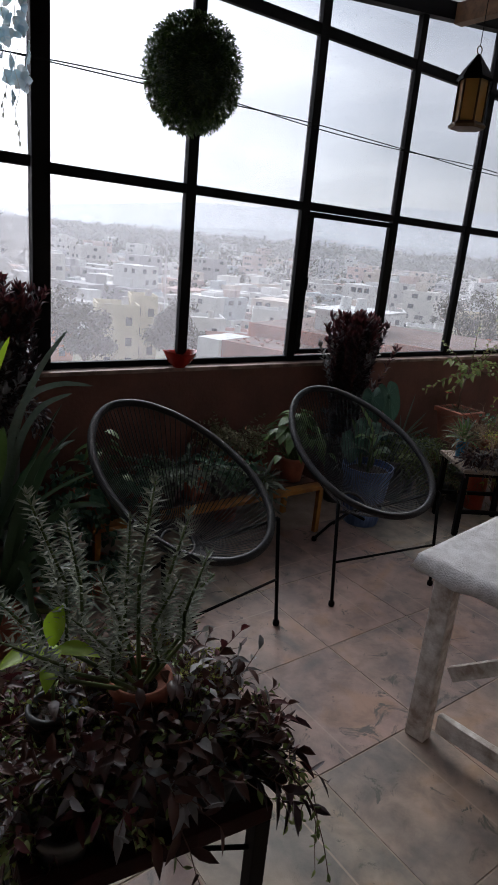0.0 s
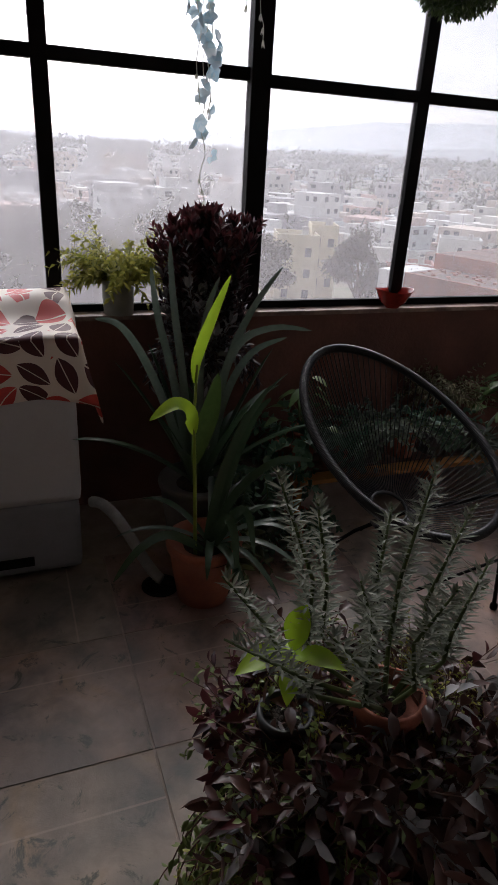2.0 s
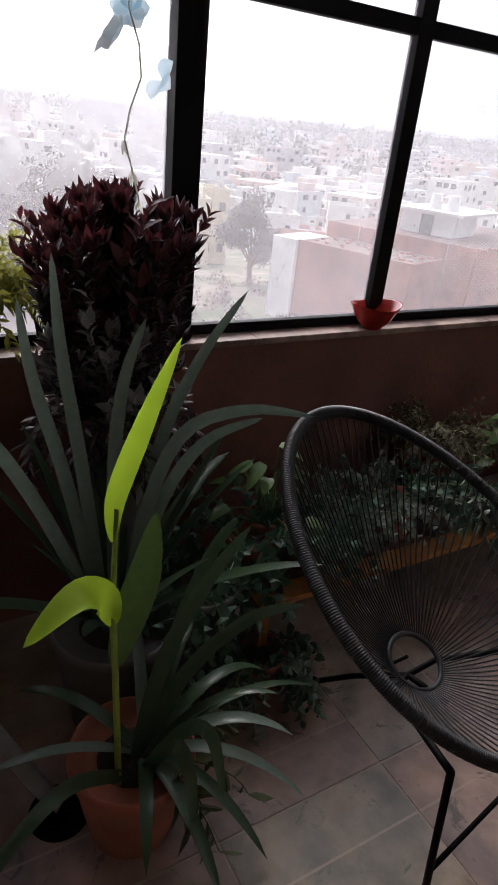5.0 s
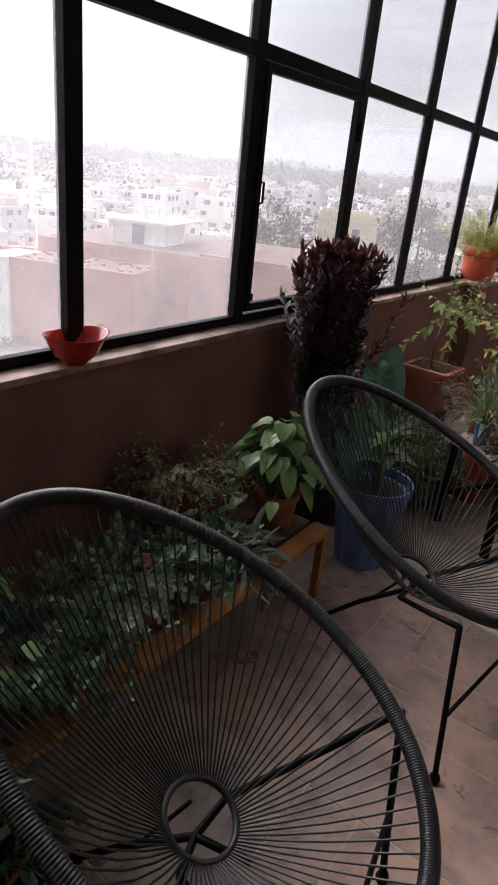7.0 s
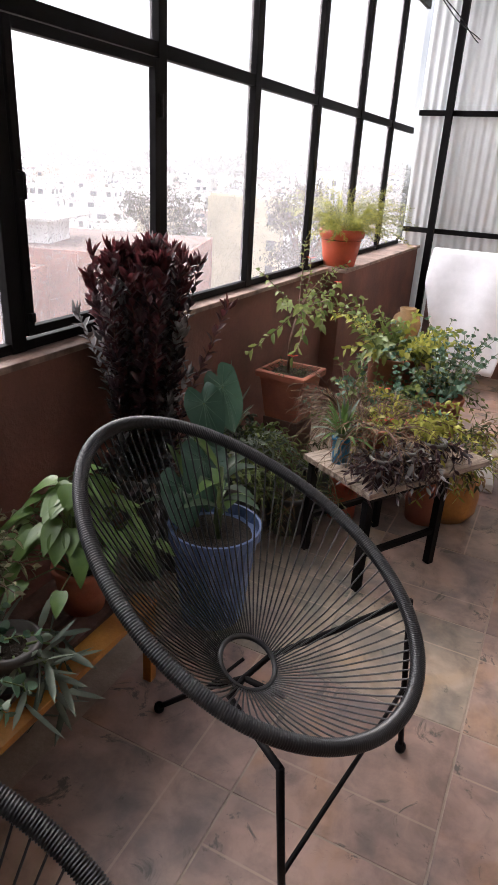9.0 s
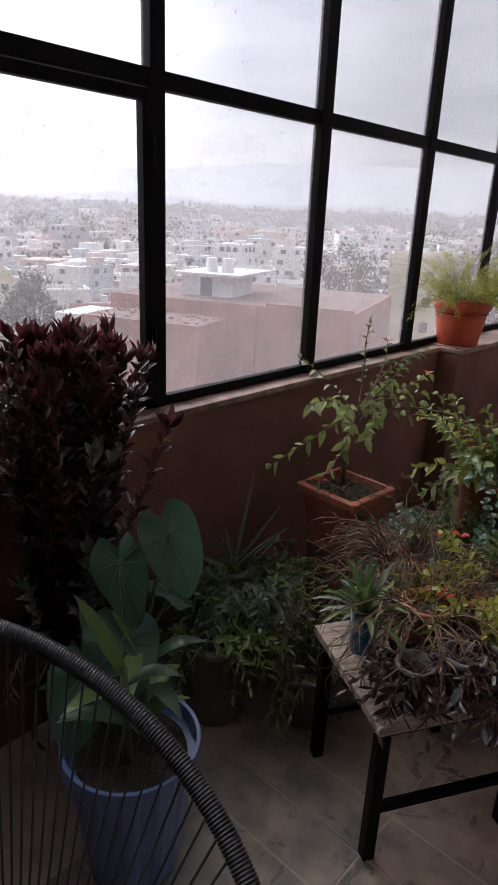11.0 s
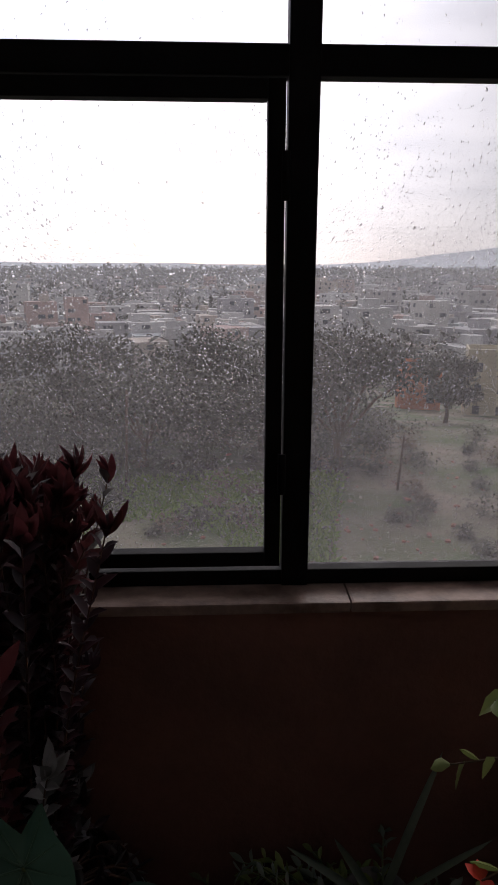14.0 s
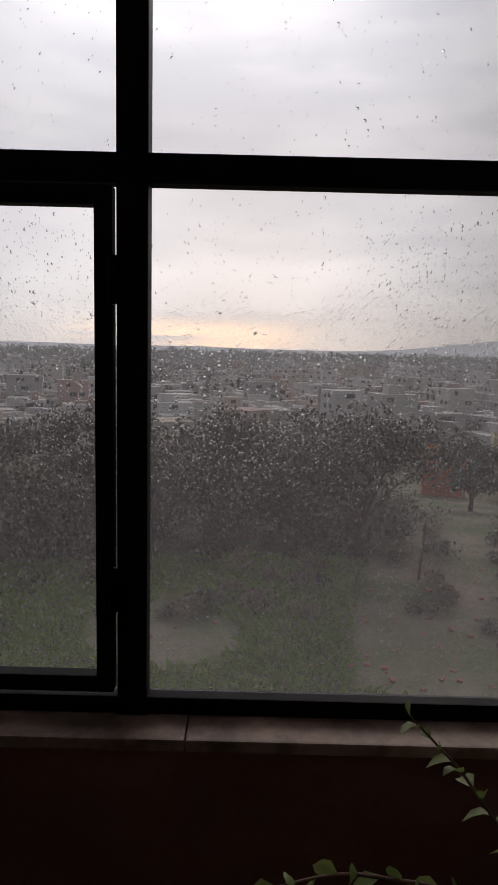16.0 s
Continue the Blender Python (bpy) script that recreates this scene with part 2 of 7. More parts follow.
def leafy(name, colour, second, rough=0.45, through_light=0.25, bump=0.15, fine=40.0, piece=0.25):
    """Leaf tissue: each leaf differs a little, light comes through."""
    m, nt, bs, out = principled(name)
    N, L = nt.nodes, nt.links
    geo = N.new("ShaderNodeNewGeometry")
    tcn = N.new("ShaderNodeTexCoord")
    nz_ = N.new("ShaderNodeTexNoise")
    nz_.inputs["Scale"].default_value, nz_.inputs["Detail"].default_value = fine, 3.0
    L.new(tcn.outputs["Object"], nz_.inputs["Vector"])
    ad = N.new("ShaderNodeMath")
    ad.operation, ad.inputs[1].default_value = "MULTIPLY_ADD", 0.75
    L.new(geo.outputs["Random Per Island"], ad.inputs[0])
    sc = N.new("ShaderNodeMath")
    sc.operation, sc.inputs[1].default_value, sc.inputs[2].default_value = "MULTIPLY_ADD", 0.7, -0.2
    L.new(nz_.outputs["Fac"], sc.inputs[0])
    L.new(sc.outputs[0], ad.inputs[2])
    rmp = N.new("ShaderNodeValToRGB")
    rmp.color_ramp.elements[0].color, rmp.color_ramp.elements[1].color = (*colour, 1), (*second, 1)
    L.new(ad.outputs[0], rmp.inputs["Fac"])
    L.new(rmp.outputs[0], bs.inputs["Base Color"])
    bs.inputs["Roughness"].default_value = rough
    tr = N.new("ShaderNodeBsdfTranslucent")
    L.new(rmp.outputs[0], tr.inputs["Color"])
    mx = N.new("ShaderNodeMixShader")
    mx.inputs[0].default_value = through_light
    L.new(bs.outputs[0], mx.inputs[1])
    L.new(tr.outputs[0], mx.inputs[2])
    L.new(mx.outputs[0], out.inputs["Surface"])
    bp = N.new("ShaderNodeBump")
    bp.inputs["Strength"].default_value, bp.inputs["Distance"].default_value = bump, 0.004
    L.new(nz_.outputs["Fac"], bp.inputs["Height"])
    L.new(bp.outputs[0], bs.inputs["Normal"])
    return m


def tile_material():
    """Slate-look ceramic: rusty and grey patches, dark cracks, fine grain; every tile is shifted."""
    m, nt, bs, out = principled("slate_floor_tile")
    N, L = nt.nodes, nt.links
    tcn, oi = N.new("ShaderNodeTexCoord"), N.new("ShaderNodeObjectInfo")
    ad = N.new("ShaderNodeVectorMath")
    ad.operation = "MULTIPLY_ADD"
    ad.inputs[1].default_value, = ((37.0, 53.0, 71.0),)
    L.new(oi.outputs["Random"], ad.inputs[0])
    L.new(tcn.outputs["Object"], ad.inputs[2])

    def nse(scale_, detail_, rough_, dist_=0.0):
        n_ = N.new("ShaderNodeTexNoise")
        n_.inputs["Scale"].default_value, n_.inputs["Detail"].default_value, n_.inputs["Roughness"].default_value, n_.inputs["Distortion"].default_value = scale_, detail_, rough_, dist_
        L.new(ad.outputs[0], n_.inputs["Vector"])
        return n_

    patch, stain, crack, grain = nse(3.6, 4, .5, .6), nse(9, 5, .6, .3), nse(5.5, 9, .72, 1.8), nse(90, 4, .7)
    r1 = N.new("ShaderNodeValToRGB")
    e = r1.color_ramp.elements
    e[0].position, e[0].color = .36, (0.26, 0.215, 0.212, 1)
    e[1].position, e[1].color = .64, (0.42, 0.285, 0.218, 1)
    e.new(.47).color = (0.36, 0.275, 0.25, 1)
    e.new(.55).color = (0.43, 0.315, 0.28, 1)
    L.new(patch.outputs["Fac"], r1.inputs["Fac"])
    r2 = N.new("ShaderNodeValToRGB")
    r2.color_ramp.elements[0].position, r2.color_ramp.elements[0].color = .33, (0.62, 0.62, 0.63, 1)
    r2.color_ramp.elements[1].position, r2.color_ramp.elements[1].color = .60, (1.08, 1.05, 1.02, 1)
    L.new(stain.outputs["Fac"], r2.inputs["Fac"])
    mu = N.new("ShaderNodeMix")
    mu.data_type, mu.blend_type = "RGBA", "MULTIPLY"
    mu.inputs["Factor"].default_value = 1.0
    L.new(r1.outputs[0], mu.inputs["A"])
    L.new(r2.outputs[0], mu.inputs["B"])
    band = N.new("ShaderNodeValToRGB")
    band.color_ramp.elements[0].position, band.color_ramp.elements[0].color = .365, (1, 1, 1, 1)
    band.color_ramp.elements[1].position, band.color_ramp.elements[1].color = .425, (0, 0, 0, 1)
    L.new(crack.outputs["Fac"], band.inputs["Fac"])
    mc = N.new("ShaderNodeMix")
    mc.data_type = "RGBA"
    mc.inputs["B"].default_value = (0.13, 0.115, 0.105, 1)
    L.new(band.outputs[0], mc.inputs["Factor"])
    L.new(mu.outputs["Result"], mc.inputs["A"])
    # every tile leans to ochre, rose or grey-green, and carries one moulded joint
    tint = N.new("ShaderNodeValToRGB")
    te = tint.color_ramp.elements
    te[0].position, te[0].color = 0.0, (0.95, 0.86, 0.77, 1)
    te[1].position, te[1].color = 1.0, (0.76, 0.85, 0.74, 1)
    te.new(.35).color = (0.90, 0.83, 0.81, 1)
    te.new(.7).color = (0.84, 0.84, 0.76, 1)
    L.new(oi.outputs["Random"], tint.inputs["Fac"])
    mt_ = N.new("ShaderNodeMix")
    mt_.data_type, mt_.blend_type = "RGBA", "MULTIPLY"
    mt_.inputs["Factor"].default_value = 1.0
    L.new(mc.outputs["Result"], mt_.inputs["A"])
    L.new(tint.outputs[0], mt_.inputs["B"])
    sx = N.new("ShaderNodeSeparateXYZ")
    L.new(tcn.outputs["Object"], sx.inputs[0])
    off, ab, lt = N.new("ShaderNodeMath"), N.new("ShaderNodeMath"), N.new("ShaderNodeMapRange")
    off.operation, off.inputs[1].default_value = "SUBTRACT", .098
    ab.operation = "ABSOLUTE"
    lt.inputs["From Min"].default_value, lt.inputs["From Max"].default_value = .0022, .0042
    lt.inputs["To Min"].default_value, lt.inputs["To Max"].default_value = .45, 0.0
    L.new(sx.outputs["X"], off.inputs[0])
    L.new(off.outputs[0], ab.inputs[0])
    L.new(ab.outputs[0], lt.inputs["Value"])
    mj = N.new("ShaderNodeMix")
    mj.data_type = "RGBA"
    mj.inputs["B"].default_value = (0.50, 0.37, 0.28, 1)
    L.new(lt.outputs[0], mj.inputs["Factor"])
    L.new(mt_.outputs["Result"], mj.inputs["A"])
    mc = mj
    hs = N.new("ShaderNodeHueSaturation")
    mr = N.new("ShaderNodeMapRange")
    mr.inputs["To Min"].default_value, mr.inputs["To Max"].default_value = .84, 1.14
    L.new(oi.outputs["Random"], mr.inputs["Value"])
    L.new(mr.outputs[0], hs.inputs["Value"])
    L.new(mc.outputs["Result"], hs.inputs["Color"])
    L.new(hs.outputs[0], bs.inputs["Base Color"])
    rr = N.new("ShaderNodeMapRange")
    rr.inputs["To Min"].default_value, rr.inputs["To Max"].default_value = .32, .62
    L.new(stain.outputs["Fac"], rr.inputs["Value"])
    L.new(rr.outputs[0], bs.inputs["Roughness"])
    bp = N.new("ShaderNodeBump")
    bp.inputs["Strength"].default_value, bp.inputs["Distance"].default_value = .25, .006
    L.new(crack.outputs["Fac"], bp.inputs["Height"])
    bp2 = N.new("ShaderNodeBump")
    bp2.inputs["Strength"].default_value, bp2.inputs["Distance"].default_value = .12, .003
    L.new(grain.outputs["Fac"], bp2.inputs["Height"])
    L.new(bp.outputs[0], bp2.inputs["Normal"])
    L.new(bp2.outputs[0], bs.inputs["Normal"])
    return m


M_STEEL = surf("black_painted_steel", (0.009, 0.008, 0.0085), 0.5, 9, 0.3, 160, 0.08, spec=0.06)
M_PLASTER = surf("brown_plaster", (0.195, 0.082, 0.060), 0.85, 3.2, 0.3, 45, 0.35, dark=(0.115, 0.050, 0.038))
M_SILL = surf("sill_stone", (0.36, 0.245, 0.195), 0.55, 9, 0.3, 90, 0.15, dark=(0.11, 0.062, 0.046))
M_TILE = tile_material()
M_GROUT = surf("grout", (0.42, 0.33, 0.265), 0.9, 8, 0.2, 80, 0.2)
M_WHITEWALL = surf("cream_wall_paint", (0.62, 0.58, 0.52), 0.85, 2, 0.15, 60, 0.15)
M_WOOD = surf("orange_varnished_wood", (0.76, 0.36, 0.12), 0.42, 3.0, 0.3, 30, 0.15, dark=(0.52, 0.20, 0.05), stretch=(9, 9, 0.8), piece=0.16)
def add_knots(m):
    nt = m.node_tree
    N, L = nt.nodes, nt.links
    bs = N["Principled BSDF"]
    src = bs.inputs["Base Color"].links[0].from_socket
    tcn, mpn, vo, mr, mix = N.new("ShaderNodeTexCoord"), N.new("ShaderNodeMapping"), N.new("ShaderNodeTexVoronoi"), N.new("ShaderNodeMapRange"), N.new("ShaderNodeMix")
    mpn.inputs["Scale"].default_value = (14.0, 14.0, 4.6)
    vo.inputs["Scale"].default_value = 1.0
    mr.inputs["From Min"].default_value, mr.inputs["From Max"].default_value = 0.10, 0.24
    mr.inputs["To Min"].default_value, mr.inputs["To Max"].default_value = 0.85, 0.0
    mix.data_type = "RGBA"
    mix.inputs["B"].default_value = (0.10, 0.028, 0.008, 1)
    L.new(tcn.outputs["Object"], mpn.inputs["Vector"])
    L.new(mpn.outputs[0], vo.inputs["Vector"])
    L.new(vo.outputs["Distance"], mr.inputs["Value"])
    L.new(mr.outputs[0], mix.inputs["Factor"])
    L.new(src, mix.inputs["A"])
    L.new(mix.outputs["Result"], bs.inputs["Base Color"])


add_knots(M_WOOD)
M_ROOFWOOD = surf("roof_wood", (0.20, 0.10, 0.05), 0.6, 3, 0.3, 40, 0.2, stretch=(1, 8, 8))
M_CORD = surf("black_vinyl_cord", (0.013, 0.013, 0.015), 0.40, 30, 0.2, 300, 0.05)
M_TERRA = surf("terracotta", (0.42, 0.135, 0.075), 0.75, 7, 0.3, 90, 0.2, dark=(0.26, 0.085, 0.055))
M_PLASTICRED = surf("orange_plastic_pot", (0.62, 0.11, 0.05), 0.45, 6, 0.18, 80, 0.06)
M_REDBOWL = surf("red_glazed_clay", (0.48, 0.035, 0.025), 0.22, 14, 0.3, 90, 0.05)
M_BLUEPOT = surf("blue_plastic", (0.12, 0.19, 0.38), 0.42, 5, 0.2, 70, 0.06)
M_GREYPOT = surf("grey_plastic", (0.14, 0.13, 0.12), 0.6, 6, 0.25, 70, 0.1)
M_PALEPOT = surf("pale_plastic", (0.42, 0.44, 0.38), 0.4, 6, 0.2, 70, 0.05)
M_SOIL = surf("potting_soil", (0.055, 0.038, 0.026), 0.95, 30, 0.4, 120, 0.9)
M_YELLOWWOOD = surf("yellow_ochre_painted_wood", (0.46, 0.20, 0.035), 0.55, 8, 0.35, 70, 0.15, dark=(0.26, 0.10, 0.02))
M_BARK = surf("bark", (0.16, 0.105, 0.07), 0.9, 25, 0.35, 120, 0.6)
M_WHITEPAINT = surf("chipped_white_paint", (0.80, 0.77, 0.73), 0.6, 14, 0.2, 60, 0.35, dark=(0.34, 0.27, 0.22))
M_RAWWOOD = surf("weathered_wood", (0.42, 0.34, 0.27), 0.75, 5, 0.35, 50, 0.4, dark=(0.13, 0.09, 0.065), stretch=(1.5, 9, 9))


def glass_material():
    """The wet outer face of a window: clear, with raindrops and a milky film that puts the outdoor haze into the glass,
    pane by pane.
    """
    m, nt, bs, out = principled("wet_window_glass")
    N, L = nt.nodes, nt.links
    N.remove(bs)
    tcn = N.new("ShaderNodeTexCoord")
    sep = N.new("ShaderNodeSeparateXYZ")
    L.new(tcn.outputs["Object"], sep.inputs[0])

    def math_(op, a, b_):
        n_ = N.new("ShaderNodeMath")
        n_.operation = op
        for k_, q_ in enumerate((a, b_)):
            if isinstance(q_, (int, float)):
                n_.inputs[k_].default_value = q_
            else:
                L.new(q_, n_.inputs[k_])
        return n_.outputs[0]

    def range_(v, a, b_, c_, d_):
        n_ = N.new("ShaderNodeMapRange")
        for k_, q_ in zip(("From Min", "From Max", "To Min", "To Max"), (a, b_, c_, d_)):
            n_.inputs[k_].default_value = q_
        L.new(v, n_.inputs["Value"])
        return n_.outputs[0]

    clear = N.new("ShaderNodeBsdfTransparent")
    clear.inputs["Color"].default_value = (0.98, 0.98, 0.98, 1)
    film = N.new("ShaderNodeBsdfTranslucent")
    film.inputs["Color"].default_value = (0.95, 0.89, 0.92, 1)
    # how much outdoor haze is mixed into the glass of each bay
    haze_ramp = N.new("ShaderNodeValToRGB")
    haze_ramp.color_ramp.interpolation = "CONSTANT"
    rows = [(0.0, 0.27), (1.045, 0.22), (1.868, 0.20), (2.69, 0.10), (3.51, 0.12), (4.335, 0.15), (5.985, 0.17)]
    e = haze_ramp.color_ramp.elements
    e[0].position, e[0].color = 0.0, (rows[0][1],) * 3 + (1,)
    e[1].position, e[1].color = (rows[1][0] + 3) / 11, (rows[1][1],) * 3 + (1,)
    for x_, f_ in rows[2:]:
        e.new((x_ + 3) / 11).color = (f_,) * 3 + (1,)
    L.new(range_(sep.outputs["X"], -3.0, 8.0, 0.0, 1.0), haze_ramp.inputs["Fac"])
    nz_ = N.new("ShaderNodeTexNoise")
    nz_.inputs["Scale"].default_value, nz_.inputs["Detail"].default_value = 2.6, 6.0
    L.new(tcn.outputs["Object"], nz_.inputs["Vector"])
    # old dried runs, a few thin upright lines
    mps = N.new("ShaderNodeMapping")
    mps.inputs["Scale"].default_value = (26.0, 0.0, 0.5)
    L.new(tcn.outputs["Object"], mps.inputs["Vector"])
    runs = N.new("ShaderNodeTexNoise")
    runs.inputs["Scale"].default_value, runs.inputs["Detail"].default_value = 1.0, 4.0
    L.new(mps.outputs[0], runs.inputs["Vector"])
    fac = math_("MULTIPLY", haze_ramp.outputs[0], range_(nz_.outputs["Fac"], 0.3, 0.7, 0.8, 1.2))
    fac = math_("ADD", fac, range_(runs.outputs["Fac"], 0.66, 0.76, 0.0, 0.10))
    mx = N.new("ShaderNodeMixShader")
    L.new(fac, mx.inputs[0])
    L.new(clear.outputs[0], mx.inputs[1])
    L.new(film.outputs[0], mx.inputs[2])
    last = mx.outputs[0]
    # drops: domes that bend the light, many low down and few high up
    mpn = N.new("ShaderNodeMapping")
    mpn.inputs["Scale"].default_value = (1.0, 0.0, 0.85)
    L.new(tcn.outputs["Object"], mpn.inputs["Vector"])
    low_ = range_(math_("ADD", sep.outputs["Z"], range_(nz_.outputs["Fac"], 0.3, 0.7, -0.16, 0.16)), 1.86, 1.42, 0.0, 1.0)
    wet = math_("ADD", range_(sep.outputs["X"], 2.68, 2.70, 0.16, 1.0), math_("ADD", range_(sep.outputs["X"], 3.50, 3.52, 0.0, -0.16), range_(sep.outputs["X"], 4.32, 4.35, 0.0, -0.42)))
    for scale_, most, share in ((80.0, 0.25, 0.30), (160.0, 0.33, 0.75), (300.0, 0.38, 0.95)):
        vo = N.new("ShaderNodeTexVoronoi")
        vo.inputs["Scale"].default_value = scale_
        L.new(mpn.outputs[0], vo.inputs["Vector"])
        sc_ = N.new("ShaderNodeSeparateColor")
        L.new(vo.outputs["Color"], sc_.inputs[0])
        thin = math_("MULTIPLY", range_(low_, 0.0, 1.0, 0.06, share), wet)
        keep = math_("LESS_THAN", sc_.outputs[0], thin)
        size_ = range_(sc_.outputs[1], 0.0, 1.0, most * 0.45, most)
        inside = math_("MULTIPLY", math_("LESS_THAN", vo.outputs["Distance"], size_), keep)
        bp = N.new("ShaderNodeBump")
        bp.invert = True
        bp.inputs["Strength"].default_value, bp.inputs["Distance"].default_value = 1.0, 2.6 / scale_
        L.new(math_("MULTIPLY", vo.outputs["Distance"], vo.outputs["Distance"]), bp.inputs["Height"])
        rf = N.new("ShaderNodeBsdfRefraction")
        rf.inputs["IOR"].default_value, rf.inputs["Roughness"].default_value = 1.33, 0.03
        L.new(bp.outputs[0], rf.inputs["Normal"])
        sh_, md = N.new("ShaderNodeMixShader"), N.new("ShaderNodeMixShader")
        sh_.inputs[0].default_value = 0.26
        L.new(rf.outputs[0], sh_.inputs[1])
        L.new(film.outputs[0], sh_.inputs[2])
        L.new(math_("MULTIPLY", inside, 0.85), md.inputs[0])
        L.new(last, md.inputs[1])
        L.new(sh_.outputs[0], md.inputs[2])
        last = md.outputs[0]
    L.new(last, out.inputs["Surface"])
    return m


def inner_glass_material():
    """The dry room side of a pane: clear, with a faint gloss."""
    m, nt, bs, out = principled("window_glass_inner_face")
    N, L = nt.nodes, nt.links
    N.remove(bs)
    clear, gl, lw, mg = N.new("ShaderNodeBsdfTransparent"), N.new("ShaderNodeBsdfGlossy"), N.new("ShaderNodeLayerWeight"), N.new("ShaderNodeMixShader")
    gl.inputs["Roughness"].default_value = 0.03
    lw.inputs["Blend"].default_value = 0.12
    g = N.new("ShaderNodeMath")
    g.operation, g.inputs[1].default_value = "MULTIPLY", 0.12
    L.new(lw.outputs["Facing"], g.inputs[0])
    L.new(g.outputs[0], mg.inputs[0])
    L.new(clear.outputs[0], mg.inputs[1])
    L.new(gl.outputs[0], mg.inputs[2])
    L.new(mg.outputs[0], out.inputs["Surface"])
    return m


M_GLASSIN = inner_glass_material()
M_GLASS = glass_material()

# ---- the large structure ----
ROOM_X0, ROOM_X1, ROOM_Y0 = -3.4, 7.58, -5.2
SILL_Z = 0.935
BAR_Z, TOP_Z = 1.900, 2.852
POSTS = [-2.294, -1.47, -0.647, 0.160, 1.047, 1.869, 2.693, 3.515, 4.330, 5.160, 5.985, 6.810]


def roof_z(x):
    return 2.752 + 0.118 * x


def bar_z(x):
    """The middle bar is not quite level from bay to bay."""
    return BAR_Z + (0.018 if x < 1.0 else 0.0 if x < 2.7 else 0.005)


# floor: a screed with tiles laid on it
screed = tagged(part("floor", box(ROOM_X0, ROOM_X1, ROOM_Y0, 0.0, -0.12, -0.0022), M_GROUT), "terrace floor laid with slate-look ceramic tiles", "floor", kind="structure")

wall_s = thing("wall_north", "low rust-brown plastered parapet wall under the windows", "wall", kind="structure")
part("parapet", box(ROOM_X0, ROOM_X1, -0.068, 0.10, -0.12, SILL_Z - 0.025), M_PLASTER, wall_s)
part("pier", box(5.39, ROOM_X1, -0.19, -0.070, -0.004, SILL_Z - 0.025, 0.006), M_PLASTER, wall_s)
sill = thing("window_sill", "worn pale stone window sill", "sill", kind="structure")
SILL_CUTS = [ROOM_X0, -2.2, -1.0, 0.15, 1.32, 2.46, 3.62, 4.5, 5.38]
for a, b in zip(SILL_CUTS, SILL_CUTS[1:]):
    part("sill_slab", box(a + .001, b - .001, -0.084, 0.034, SILL_Z - 0.023, SILL_Z, 0.005), M_SILL, sill)
part("sill_slab", box(5.385, ROOM_X1 - 0.02, -0.212, 0.034, SILL_Z - 0.023, SILL_Z, 0.005), M_SILL, sill)

# ---- window wall ----
def window_wall():
    rails = thing("window_frame", "black painted steel frame of the long window wall", "window frame", kind="structure")
    y0, y1 = -0.012, 0.030
    xs = POSTS + [ROOM_X1 - 0.04]
    for i, x in enumerate(POSTS):
        w = 0.044 if abs(x - 1.047) < .01 else 0.027 if abs(x - 3.515) < .01 else 0.031
        part("mullion", box(x - w, x + w, y0 - (0.02 if w > .04 else 0), y1, SILL_Z + 0.001, roof_z(x), 0.003), M_STEEL, rails)
    for i in range(len(POSTS)):
        x0, x1 = POSTS[i] + .02, xs[i + 1] - .02
        part("rail", box(x0, x1, y0 + .004, y1 - .004, SILL_Z + .002, 0.970, 0.003), M_STEEL, rails)
        part("rail", box(x0, x1, y0 + .004, y1 - .004, bar_z(x0) - .0245, bar_z(x0) + .0245, 0.003), M_STEEL, rails)
        if roof_z(x0) > TOP_Z + .05:
            part("rail", box(x0, x1, y0 + .004, y1 - .004, TOP_Z - .030, TOP_Z + .030, 0.003), M_STEEL, rails)
    bm = bmesh.new()
    box_into(bm, ROOM_X0, ROOM_X1, y0 - .02, y1 + .01, -.05, .05)
    for v in bm.verts:
        v.co.z += roof_z(v.co.x) + .02
    part("top_beam", bm, M_STEEL, rails)
    n = 0
    for i in range(len(POSTS)):
        x0, x1 = POSTS[i] + .02, xs[i + 1] - .02
        win = tagged(thing("window_%d" % (i + 1), "rain-wet clear panes between black steel bars", "window", kind="structure"))
        rows = [(0.965, bar_z(x0) - .022), (bar_z(x0) + .022, min(TOP_Z - .025, roof_z(x0)))]
        if roof_z(x0) > TOP_Z + .08:
            rows.append((TOP_Z + .025, roof_z(x0)))
        for z0, z1 in rows:
            p = part("pane", box(x0, x1, 0.014, 0.018, z0, z1), [M_GLASSIN, M_GLASS], win)
            for f in p.data.polygons:
                f.material_index = 1 if f.normal.y > .9 else 0
            p.visible_shadow = False


window_wall()


